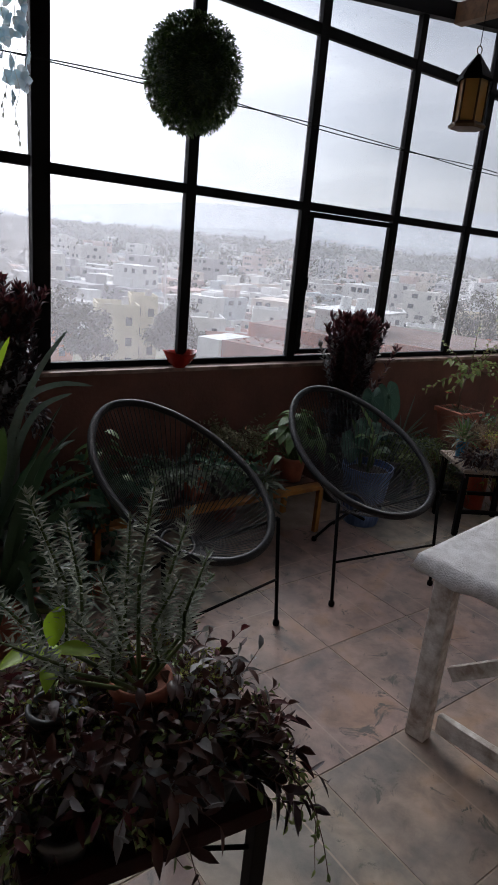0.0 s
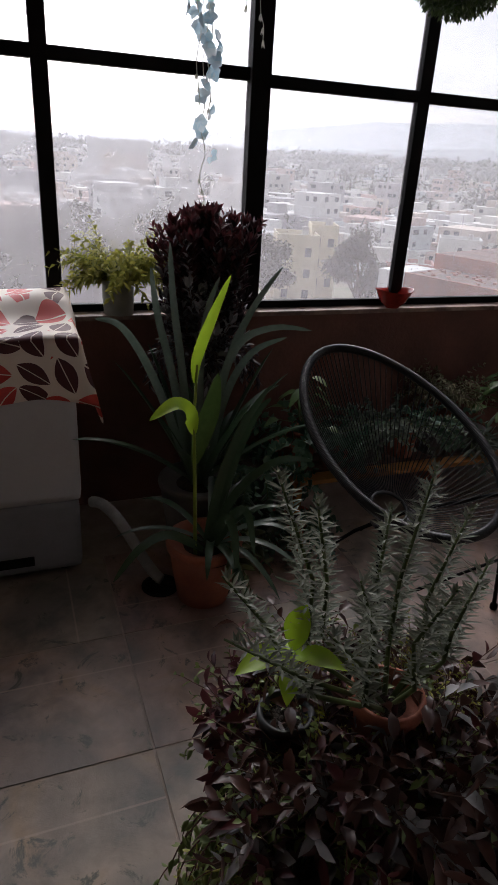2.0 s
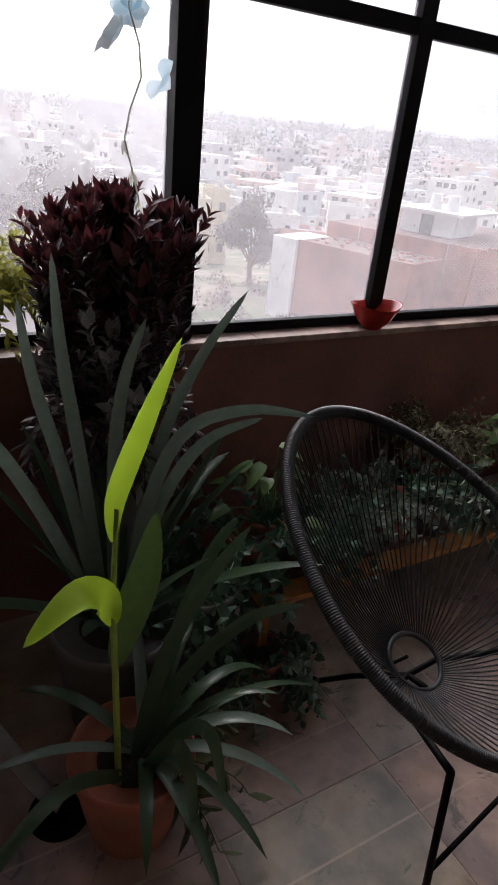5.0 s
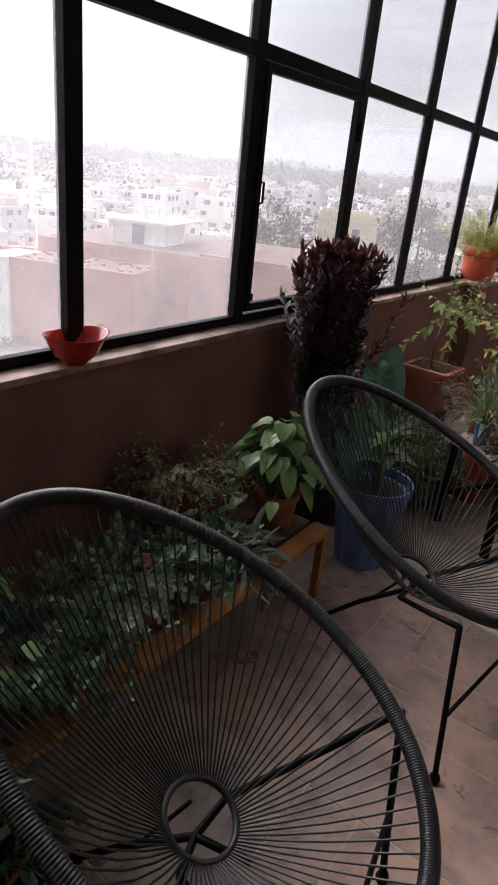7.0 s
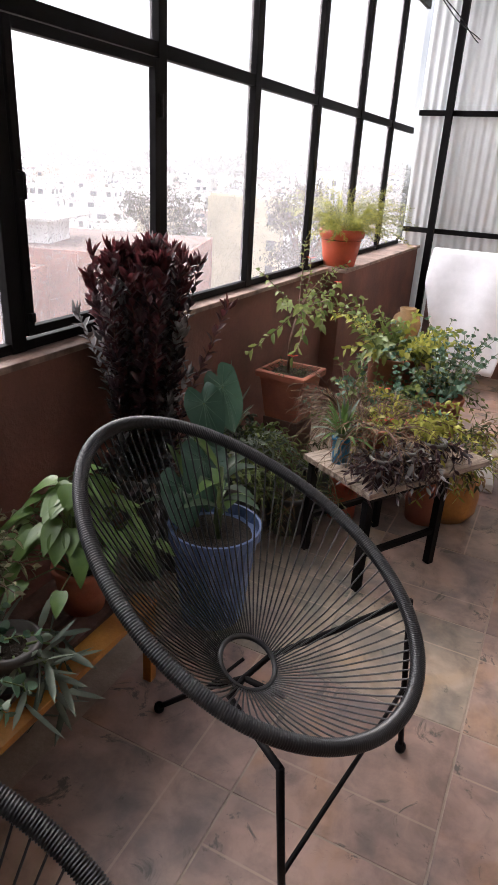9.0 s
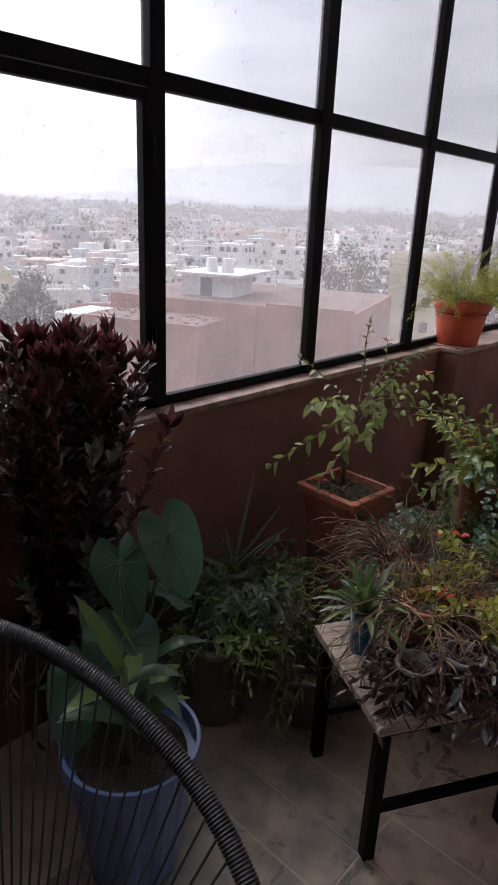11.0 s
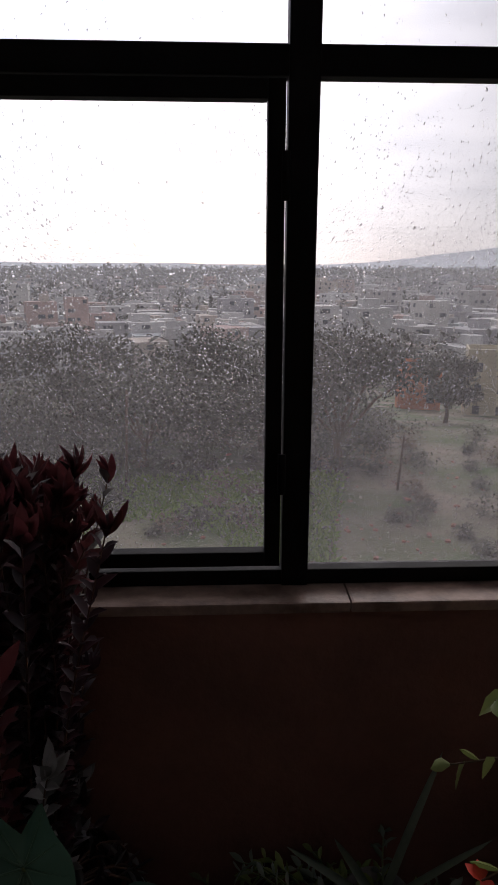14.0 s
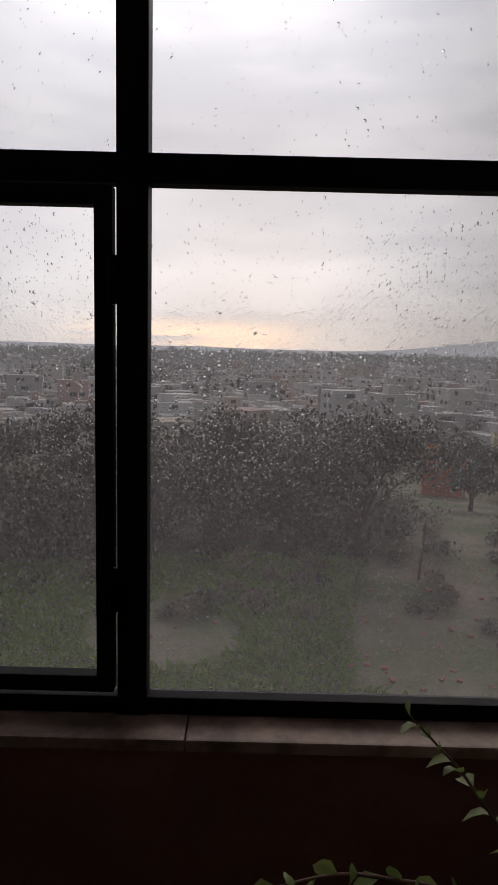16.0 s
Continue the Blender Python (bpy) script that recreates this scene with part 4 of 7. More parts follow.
def tree(x, y, h, spread, seed, leaves=9000, size=.37, label="spreading dark green tree on the hillside"):
    rnd = random.Random(seed)
    z = terrain(x, y)
    t_ = thing("tree", label, "tree", pose(x, y, z), group="trees in the yard")
    wood, crown = Shape(), Shape()
    th = h * .24
    wood.tube([(0, 0, -.5), (rnd.uniform(-.2, .2), rnd.uniform(-.2, .2), th * .5), (rnd.uniform(-.3, .3), 0, th)], [.05 * h ** .9, .038 * h ** .9, .03 * h ** .9], 8)
    tips = []
    for i in range(9):
        a = 2 * math.pi * i / 9 + rnd.uniform(-.3, .3)
        rr = spread * rnd.uniform(.45, .95)
        tip = Vector((rr * math.cos(a), rr * math.sin(a), h * rnd.uniform(.36, .9)))
        mid = Vector((tip.x * .45, tip.y * .45, th + (tip.z - th) * .6))
        wood.tube([(0, 0, th * .9), mid, tip], [.02 * h ** .9, .012 * h ** .9, .004 * h], 6)
        tips += [tip, mid.lerp(tip, .6) + Vector((rnd.uniform(-1, 1), rnd.uniform(-1, 1), rnd.uniform(.2, 1)))]
    tips.append(Vector((0, 0, h * .93)))
    for tp in tips:
        leaf_cloud(crown, tp, spread * rnd.uniform(.36, .55), leaves // len(tips), size, rnd, .75)
    wood.link("trunk", M_BARK, t_)
    crown.link("crown", M_TREELEAF, t_, smooth=False)


for i, (az, r, h, sp) in enumerate(((11.5, 41, 9.6, 5.4), (4.0, 46, 6.8, 5.0), (-2, 52, 8.8, 4.4), (-7.0, 43, 6.6, 4.8), (-13, 49, 9.2, 4.6), (29.3, 60, 8.6, 3.1), (20.5, 70, 7.5, 3.4), (69.5, 60, 13.5, 3.8), (56.5, 72, 13.5, 4.6), (-20, 44, 8, 5), (7.5, 62, 7.5, 5), (0.5, 66, 8, 5))):
    tree(3 + r * math.sin(radians(az)), r * math.cos(radians(az)), h, sp, 40 + i)


def far_trees():
    rnd = random.Random(5)
    sh = Shape()
    for i in range(1300):
        a = radians(rnd.uniform(-50, 88))
        r = 150 * (2000 / 150) ** rnd.random()
        x, y = 3 + r * math.sin(a), r * math.cos(a)
        if r < 760 and noise.noise(Vector((x * .006, y * .006, 11))) < 0.02 and rnd.random() < .6:
            continue
        g, k = terrain(x, y), 1 + r / 900
        for j in range(4):
            leaf_cloud(sh, (x + rnd.uniform(-5, 5) * k, y + rnd.uniform(-5, 5) * k, g + rnd.uniform(4, 8) * k), 3.6 * k, 16, 2.6 * k, rnd, .8)
    # the wooded slope behind the town
    for i in range(1500):
        a, r = radians(rnd.uniform(-50, 88)), rnd.uniform(680, 1750)
        x, y = 3 + r * math.sin(a), r * math.cos(a)
        k = 1.6 + r / 1000
        leaf_cloud(sh, (x, y, terrain(x, y) + rnd.uniform(3, 6) * k), 5.5 * k, 22, 3.4 * k, rnd, .8)
    tagged(sh.link("town_trees", M_TREELEAF, None, smooth=False), "dark trees standing between the town houses", "trees", kind="stuff")


far_trees()


def grass():
    rnd = random.Random(3)
    sh = Shape()
    for i in range(34000):
        a, r = radians(rnd.uniform(-32, 45)), 9 + 31 * rnd.random() ** .8
        x, y = 3 + r * math.sin(a), r * math.cos(a)
        if noise.noise(Vector((x * .09, y * .09, 1))) > .22 or (a > radians(12) and r > 21 + 6 * noise.noise(Vector((x * .3, y * .3, 5)))):
            continue
        z = terrain(x, y)
        sh.leaf((x, y, z - .05), (rnd.gauss(0, .5), rnd.gauss(0, .5), 1), (rnd.gauss(0, 1), rnd.gauss(0, 1), .1), rnd.uniform(.4, 1.1), rnd.uniform(.1, .25), .3, 2, .2)
    tagged(sh.link("grass", M_GRASS, None, smooth=False), "rough wet grass on the slope below", "grass", kind="stuff")


grass()


def yard_clutter():
    rnd = random.Random(14)
    sh, dry = Shape(), Shape()
    for i in range(130):
        a, r = radians(rnd.uniform(-30, 34)), rnd.uniform(30, 58)
        x, y = 3 + r * math.sin(a), r * math.cos(a)
        s = rnd.uniform(.5, 1.5)
        leaf_cloud(sh if i % 3 else dry, (x, y, terrain(x, y) + s * .5), s, 150, .3, rnd, .7)
    for i in range(90):
        a, r = radians(rnd.uniform(-26, 15)), rnd.uniform(40, 66)
        x, y = 3 + r * math.sin(a), r * math.cos(a)
        q = rnd.uniform(1.3, 2.4)
        leaf_cloud(sh, (x, y, terrain(x, y) + q * .6), q, 330, .36, rnd, .8)
    g = thing("yard_shrubs", "tangled shrubs and dry scrub under the yard trees", "shrubs", kind="stuff")
    sh.link("undergrowth", M_TREELEAF, g, smooth=False)
    dry.link("undergrowth", M_SCRUB, g, smooth=False)
    st = Shape()
    for i in range(170):
        a, r = radians(rnd.gauss(13, 8)), rnd.uniform(24, 46)
        x, y = 3 + r * math.sin(a), r * math.cos(a)
        s = rnd.uniform(.05, .22)
        cuboid(st, x, y, terrain(x, y) - .1, terrain(x, y) + s * .6, s * rnd.uniform(.6, 2.2), s, rnd.uniform(0, 3))
    tagged(st.link("rubble", M_BRICK, None, smooth=False), "brick rubble and stones strewn over the bare yard", "rubble", kind="stuff")


M_SCRUB = leafy("dry_brown_scrub", (0.10, 0.07, 0.045), (0.24, 0.18, 0.12), 0.8, 0.1, 0.0, 3.0)
yard_clutter()


def fence_post(x, y, h):
    t_ = thing("fence_post", "thin leaning wooden post in the yard", "post", pose(x, y, terrain(x, y), 2, 3, 0), group="yard posts")
    Shape().tube([(0, 0, -.3), (0.02, 0, h * .5), (0, 0, h)], [.09, .08, .07], 8).link("pole", M_BARK, t_)


fence_post(14.3, 36.5, 3.6)
fence_post(3 + 38 * math.sin(radians(-9)), 38 * math.cos(radians(-9)), 6.5)

# ---- armchairs of cord ----
def cord_chair(m):
    ch = thing("cord_chair", "round black cord armchair on a thin black steel frame", "chair", group="cord chairs")
    cf, chh, th, Lh, Wh, k = -0.131, 0.685, 0.457, 0.477, 0.357, -0.103
    u = Vector((-math.cos(th), 0, math.sin(th)))
    c = Vector((cf, 0, chh))

    def ring(phi):
        return c + u * (Lh * math.cos(phi)) + Vector((0, -1, 0)) * (Wh * math.sin(phi) * (1 + k * math.cos(phi)))

    # rim wrapped with cord: fine turns round the tube
    n = 2000
    pts = [ring(2 * math.pi * i / n) for i in range(n)]
    Shape().tube(pts, [0.0172 + 0.0009 * (1 if i % 4 < 2 else -1) for i in range(n)], 10, closed=True).link("rim", M_CORD, ch, "rim wound with black cord")
    hc, hr = Vector((-0.111, 0, 0.372)), 0.076
    tilt = Vector((math.cos(radians(24)), 0, -math.sin(radians(24))))
    hole = [hc + tilt * (hr * math.cos(a)) + Vector((0, hr * math.sin(a), 0)) for a in (2 * math.pi * i / 40 for i in range(40))]
    Shape().tube(hole, 0.0075, 8, closed=True).link("seat_ring", M_CORD, ch)
    # cords from the rim to the seat ring, sagging in a bowl
    nc = 88
    for i in range(nc):
        phi = 2 * math.pi * (i + .5) / nc
        a = ring(phi)
        b = hc - tilt * (hr * math.cos(phi)) - Vector((0, hr * math.sin(phi), 0))
        row = []
        for s in (0, .25, .5, .75, 1):
            p = a.lerp(b, s)
            p.z -= 0.055 * math.sin(math.pi * s) * (0.6 + 0.4 * math.cos(phi))
            row.append(p)
        Shape().tube(row, 0.0023, 5, cap=False).link("cord", M_CORD, ch)
    # steel base: two front legs, one back leg, stretchers
    fa, fb, bk = Vector((.218, -.308, 0)), Vector((.224, .325, 0)), Vector((-.422, .008, 0))
    ta, tb, tk = Vector((.175, -.318, .515)), Vector((.175, .318, .515)), Vector((-.12, 0, .315))
    for a, b in ((fa, ta), (fb, tb)):
        Shape().tube([a + Vector((0, 0, .015)), a.lerp(b, .5), b], 0.0085).link("leg", M_STEEL, ch)
        Shape().lathe([(0.001, 0), (.014, .002), (.016, .012), (.014, .024), (.009, .028)], 14, a).link("rubber_foot", M_STEEL, ch)
    Shape().tube([bk + Vector((0, 0, .015)), Vector((-.28, 0, .17)), tk, Vector((.0, 0, .325))], 0.0085).link("leg", M_STEEL, ch)
    Shape().lathe([(0.001, 0), (.014, .002), (.016, .012), (.014, .024), (.009, .028)], 14, bk).link("rubber_foot", M_STEEL, ch)
    Shape().tube([fa.lerp(ta, .44), fb.lerp(tb, .44)], 0.006).link("stretcher", M_STEEL, ch)
    Shape().tube([bk.lerp(tk, .55) + Vector((0, .0, .01)), Vector((-.17, .07, .30))], 0.005).link("stretcher", M_STEEL, ch)
    Shape().tube([ta, Vector((.04, -.206, .424)), Vector((-.1, -.09, .335)), tk, Vector((-.1, .09, .335)), Vector((.04, .206, .424)), tb], 0.0085).link("seat_hoop", M_STEEL, ch)
    ch.matrix_world = m
    return ch


chair = cord_chair(pose(1.321, -1.149, 0, 0, 0, -79.9))
copy_thing(chair, pose(2.362, -1.139, 0, 0, 0, -98.2))


# ---- plants: helpers ----
def rnd_dir(rnd, up=0.5, spread=1.0):
    a = rnd.uniform(0, 2 * math.pi)
    return Vector((spread * math.cos(a), spread * math.sin(a), up)).normalized()


def shoot(lv, st, p, d, length, nodes, ll, lw, rnd, gravity=0.5, leaf_up=0.25, thick=0.003, shape="lance", per=1, droop=0.35, seg=3, start=0.1, taper=0.3, fold=0.25, sway=0.09):
    """A stem that bends under its weight, with leaves at its nodes. Returns its tip."""
    p, d = Vector(p), Vector(d).normalized()
    pts, k = [p.copy()], max(4, nodes)
    step = length / k
    ang = rnd.uniform(0, 6.28)
    for i in range(k):
        d = (d + Vector((rnd.gauss(0, sway), rnd.gauss(0, sway), -gravity * step / max(length, .01) * 1.6))).normalized()
        p = p + d * step
        pts.append(p.copy())
        s = (i + 1) / k
        if s < start:
            continue
        for q in range(per):
            ang += 2.4 if per == 1 else 2 * math.pi / per
            a = d.orthogonal().normalized()
            side = (Matrix.Rotation(ang, 3, d) @ a)
            ld = (side + d * (.45 + .4 * s) + Vector((0, 0, leaf_up))).normalized()
            f = (1 - taper * s) * rnd.uniform(.75, 1.2)
            lv.leaf(p, ld, d + Vector((0, 0, .4)), ll * f, lw * f, droop, seg, fold, shape, rnd.uniform(-.4, .4))
        if per > 1:
            ang += math.pi / per + .3
    if st is not None:
        st.tube(pts, [thick * (1 - .6 * i / k) for i in range(k + 1)], 5, cap=False)
    return p


def pot(parent, r, h, mat, n=36, lip=.012, taper=.72, soil=True, c=(0, 0, 0), wall=.008, ribs=False):
    prof = [(0.001, 0), (r * taper, 0), (r * taper + (r * (1 - taper)) * .5, h * .5), (r - lip * .6, h - lip * 2.6), (r, h - lip * 2.4), (r + lip * .25, h - lip), (r, h), (r - wall, h), (r - wall - .004, h - lip * 2), (r * .5, h - lip * 2.2)]
    Shape().lathe(prof, n, c).link("pot", mat, parent)
    if soil:
        rr = random.Random(int(r * 1000))
        sh = Shape()
        sh.lathe([(r - wall - .002, h - lip * 3.2), (r * .75, h - lip * 2.4), (r * .4, h - lip * 2.0), (0.001, h - lip * 1.9)], 24, c, wob=.02, rnd=rr)
        sh.link("soil", M_SOIL, parent)


L_PURPLE = leafy("dark_purple_leaves", (0.013, 0.008, 0.011), (0.055, 0.020, 0.026), 0.38, 0.15)
L_PURPLETOP = leafy("red_purple_leaf_tips", (0.026, 0.008, 0.012), (0.125, 0.029, 0.031), 0.42, 0.3)
L_SILVER = leafy("silver_striped_leaves", (0.085, 0.085, 0.08), (0.36, 0.34, 0.34), 0.4, 0.15)
L_BOUG = leafy("pale_bougainvillea_leaves", (0.09, 0.14, 0.035), (0.28, 0.32, 0.10), 0.45, 0.35)
L_HEART = leafy("light_green_heart_leaves", (0.032, 0.082, 0.017), (0.115, 0.195, 0.043), 0.42, 0.25)
L_SPIKY = leafy("silvery_succulent_spikes", (0.13, 0.155, 0.105), (0.36, 0.38, 0.29), 0.5, 0.1)
L_SMALL = leafy("small_fresh_green_leaves", (0.09, 0.14, 0.035), (0.25, 0.30, 0.09), 0.45, 0.25)
L_LIME = leafy("lime_green_leaves", (0.30, 0.50, 0.02), (0.44, 0.62, 0.04), 0.4, 0.45, 0.1, 25)
L_DARK = leafy("dark_strap_leaves", (0.022, 0.050, 0.026), (0.055, 0.10, 0.045), 0.36, 0.2, 0.2, 60)
L_MID = leafy("mid_green_leaves", (0.05, 0.115, 0.03), (0.14, 0.24, 0.06), 0.42, 0.25)
L_YELLOW = leafy("yellow_green_leaves", (0.22, 0.24, 0.04), (0.50, 0.48, 0.11), 0.5, 0.35)
L_GREYGREEN = leafy("grey_green_succulent", (0.085, 0.115, 0.085), (0.21, 0.25, 0.19), 0.5, 0.08)
L_JADE = leafy("blue_green_round_leaves", (0.045, 0.105, 0.065), (0.12, 0.21, 0.13), 0.4, 0.12)
L_TARO = leafy("elephant_ear_leaves", (0.018, 0.050, 0.036), (0.055, 0.125, 0.082), 0.4, 0.25, 0.25, 18)
L_OLIVE = leafy("olive_green_leaves", (0.04, 0.055, 0.02), (0.12, 0.13, 0.05), 0.5, 0.2)
L_VARIEGATED = leafy("variegated_olive_leaves", (0.10, 0.11, 0.05), (0.42, 0.39, 0.23), 0.5, 0.2, 0.1, 40)
L_DRY = leafy("dry_grass_blades", (0.16, 0.105, 0.055), (0.33, 0.24, 0.14), 0.7, 0.15)
L_RED = leafy("red_petals", (0.45, 0.02, 0.02), (0.7, 0.07, 0.04), 0.5, 0.3)
L_STRAP = leafy("grey_green_strap_leaves", (0.065, 0.10, 0.075), (0.18, 0.235, 0.19), 0.34, 0.2, 0.2, 60)
M_STEMG = surf("green_stem", (0.12, 0.17, 0.05), 0.5, 20, 0.25, 90, 0.1)
M_SHOOT = surf("lime_shoot", (0.26, 0.36, 0.04), 0.45, 20, 0.2, 90, 0.1)
M_STEMB = surf("brown_stem", (0.15, 0.075, 0.05), 0.7, 20, 0.3, 90, 0.2)


def wandering_plant(name, label, x, y, h_pot, r_pot, crown_z, rad, seed, n=420, pot_mat=M_GREYPOT, hang=60):
    """A dense purple column of upright stems on a tall planter, with some shoots hanging over the rim."""
    rnd = random.Random(seed)
    t_ = thing(name, label, "potted plant", pose(x, y, 0), group="tall purple plants")
    pot(t_, r_pot, h_pot, pot_mat, lip=.02, taper=.62)
    lv, top, st, sil = Shape(), Shape(), Shape(), Shape()
    for i in range(n):
        # upright stems, the tallest in the middle, short ones filling the sides
        a, q = rnd.uniform(0, 6.283), math.sqrt(rnd.random())
        full = rnd.random() < .5
        z = crown_z - .045 - .07 * q * q - rnd.random() * .11
        if not full:
            z = h_pot + (z - h_pot) * rnd.uniform(.12, .9)
        b = Vector((math.cos(a) * r_pot * .6 * q, math.sin(a) * r_pot * .6 * q, h_pot - .03))
        d = Vector((rad * q * math.cos(a), rad * q * math.sin(a), z)) - b
        p_sil = .14 if full else .42
        pick = sil if rnd.random() < p_sil else (top if full and rnd.random() < .6 else lv)
        k = max(4, int(d.length / .024))
        tip = shoot(pick, st, b, d, d.length, k, .056, .021, rnd, gravity=.02, leaf_up=.5, droop=.2, start=.1, thick=.003, per=2, taper=.1, sway=.018)
        for q_ in range(6):
            (top if full else pick).leaf(tip, (rnd.uniform(-.6, .6) + .3 * q * math.cos(a), rnd.uniform(-.6, .6) + .3 * q * math.sin(a), 1.0), (math.cos(a), math.sin(a), .5), .060 * rnd.uniform(.7, 1.2), .021, .1, 4, .3)
    # a few sprigs leaning out of the crown
    for a, z in ((-.35, .70), (2.6, .62), (-1.6, .76)):
        b = Vector((math.cos(a) * rad * .8, math.sin(a) * rad * .8, h_pot + (crown_z - h_pot) * z))
        shoot(top, st, b, (math.cos(a) * .8, math.sin(a) * .8, .7), .12, 6, .062, .023, rnd, gravity=-.4, leaf_up=.5, droop=.15, per=2, thick=.003, sway=.02)
    for i in range(hang):
        a = rnd.uniform(0, 6.283)
        b = Vector((math.cos(a) * r_pot, math.sin(a) * r_pot, h_pot))
        shoot(sil if rnd.random() < .4 else lv, st, b, (math.cos(a) * .6, math.sin(a) * .6, .5), rnd.uniform(.10, .26), 9, .056, .021, rnd, gravity=2.4, leaf_up=-.1, thick=.0025)
    lv.link("foliage", L_PURPLE, t_, "dark purple leaves")
    top.link("foliage", L_PURPLETOP, t_, "red-purple young leaves")
    sil.link("foliage", L_SILVER, t_, "silver striped leaves")
    st.link("stem", M_STEMB, t_)
    return t_


wandering_plant("purple_plant", "bushy red-purple plant in a tall dark planter by the window", 0.735, -0.323, .86, .12, 1.44, .19, 11, 230)
wandering_plant("purple_plant", "bushy purple plant with silver striped leaves in a tall dark planter", 3.0, -0.278, .46, .11, 1.335, .138, 12, 220, hang=40)


def strap_plant(name, label, x, y, r, h, mat, leaves, seed, spread=(.5, 1.0), length=(.5, .9), width=.045, leaf_mat=L_DARK, centre_up=1.0, extra=None):
    rnd = random.Random(seed)
    t_ = thing(name, label, "potted plant", pose(x, y, 0))
    pot(t_, r, h, mat)
    for i in range(leaves):
        a = 2.4 * i + rnd.uniform(-.3, .3)
        el = rnd.uniform(*spread)
        d = Vector((math.cos(a) * (1.25 - el), math.sin(a) * (1.25 - el), centre_up * el + .25))
        Shape().leaf((math.cos(a) * .02, math.sin(a) * .02, h - .03), d, (0, 0, 1), rnd.uniform(*length), width * rnd.uniform(.8, 1.25), rnd.uniform(.1, .55) * (1.35 - el), 10, .3, "strap").link("leaf", leaf_mat, t_)
    return t_


# the strap-leaved lily behind, and the one with the lime leaf in front
lily = strap_plant("strap_lily", "large dark green strap-leaved lily in a dark pot by the wall", 0.662, -0.550, .17, .34, M_GREYPOT, 16, 21, (.45, 1.0), (.55, .85), .044)
for pts in ([(.02, -.05, .3), (.03, -.11, .7), (.08, -.18, .96), (.18, -.27, 1.05), (.29, -.36, 1.06)], [(.02, -.03, .3), (.06, -.1, .7), (.14, -.16, .92), (.26, -.22, 1.0)], [(-.02, 0, .3), (-.08, -.02, .8), (-.12, -.02, 1.1), (-.13, 0, 1.31)],
            [(-.02, 0, .3), (-.12, -.02, .8), (-.18, -.02, 1.05), (-.2, 0, 1.22)], [(0, 0, .3), (-.02, -.05, .8), (-.01, -.08, 1.05), (.03, -.1, 1.2)], [(.02, 0, .3), (.1, .0, .8), (.2, .0, 1.05), (.32, .0, 1.22)],
            [(-.02, -.02, .3), (-.2, -.1, .8), (-.32, -.1, 1.02), (-.42, -.1, 1.06)]):
    Shape().ribbon(pts, .032, (-.3, -.75, .5)).link("leaf", L_STRAP, lily)


def ginger_pot():
    t_ = thing("ginger_plant", "terracotta pot with strap leaves and a tall lime-green ginger shoot", "potted plant", pose(0.590, -0.891, 0))
    pot(t_, .145, .262, M_TERRA, 44, .016, .70)
    rnd = random.Random(5)
    stem = Shape().tube([(-.05, -.05, .22), (-.065, -.075, .5), (-.08, -.095, .80), (-.07, -.085, .98)], [.008, .007, .006, .004], 8)
    stem.link("shoot", M_SHOOT, t_, "upright green shoot")
    Shape().ribbon([(-.078, -.09, .92), (-.070, -.08, 1.0), (-.026, -.085, 1.13), (.036, -.075, 1.264)], .037, (-.35, -1, .1), "lance").link("leaf", L_LIME, t_, "upright lime-green leaf")
    Shape().ribbon([(-.079, -.093, .74), (-.10, -.11, .82), (-.16, -.15, .872), (-.25, -.195, .845)], .058, (-.3, -.7, .8), "lance").link("leaf", L_LIME, t_, "arching lime-green leaf")
    Shape().ribbon([(-.07, -.08, .62), (-.045, -.075, .72), (-.01, -.07, .83), (.012, -.06, .94)], .066, (-.4, -1, .1), "lance").link("leaf", L_HEART, t_, "broad green leaf")
    for pts in ([(.02, .0, .24), (.13, .0, .45), (.28, -.01, .56), (.43, -.005, .54)], [(.0, -.01, .24), (.05, -.04, .55), (.11, -.08, .76), (.18, -.11, .90)], [(.03, .02, .24), (.12, .04, .55), (.2, .06, .72), (.27, .08, .78)],
                [(-.02, -.05, .24), (-.16, -.10, .36), (-.28, -.16, .36), (-.38, -.2, .27)], [(.03, -.04, .24), (.07, -.12, .42), (.10, -.18, .45), (.12, -.22, .30)], [(.0, -.06, .24), (.03, -.14, .42), (.05, -.19, .38), (.06, -.22, .2)]):
        Shape().ribbon(pts, .034, (-.3, -.75, .6)).link("leaf", L_DARK, t_)
    spec = [(.85, -.6, .55, .42), (.9, .25, .8, .5), (.5, -.9, .5, .40), (-.7, .5, 1.1, .45), (.25, .9, 1.2, .55), (.95, .05, .45, .55), (.1, -.9, .45, .38), (.6, .6, 1.0, .52), (-.95, .1, .7, .44), (.7, -.25, 1.1, .5), (.3, .2, 1.5, .55), (-.3, -.8, .9, .40), (.85, -.35, .9, .5)]
    for i, (a, b, c, l) in enumerate(spec):
        Shape().leaf((a * .03 + .03, b * .03, .235), (a, b, c), (0, 0, 1), l * rnd.uniform(.95, 1.1), .032 * rnd.uniform(.85, 1.2), .45 + .2 * rnd.random(), 10, .3, "strap").link("leaf", L_DARK if i % 4 else L_STRAP, t_)
    lv, st = Shape(), Shape()
    for i in range(9):
        a = rnd.uniform(-1.2, .6)
        shoot(lv, st, (math.cos(a) * .1, math.sin(a) * .1, .245), (math.cos(a), math.sin(a), .7), rnd.uniform(.12, .24), 6, .09, .035, rnd, gravity=1.4)
    lv.link("foliage", L_OLIVE, t_)
    st.link("stem", M_STEMG, t_)


ginger_pot()


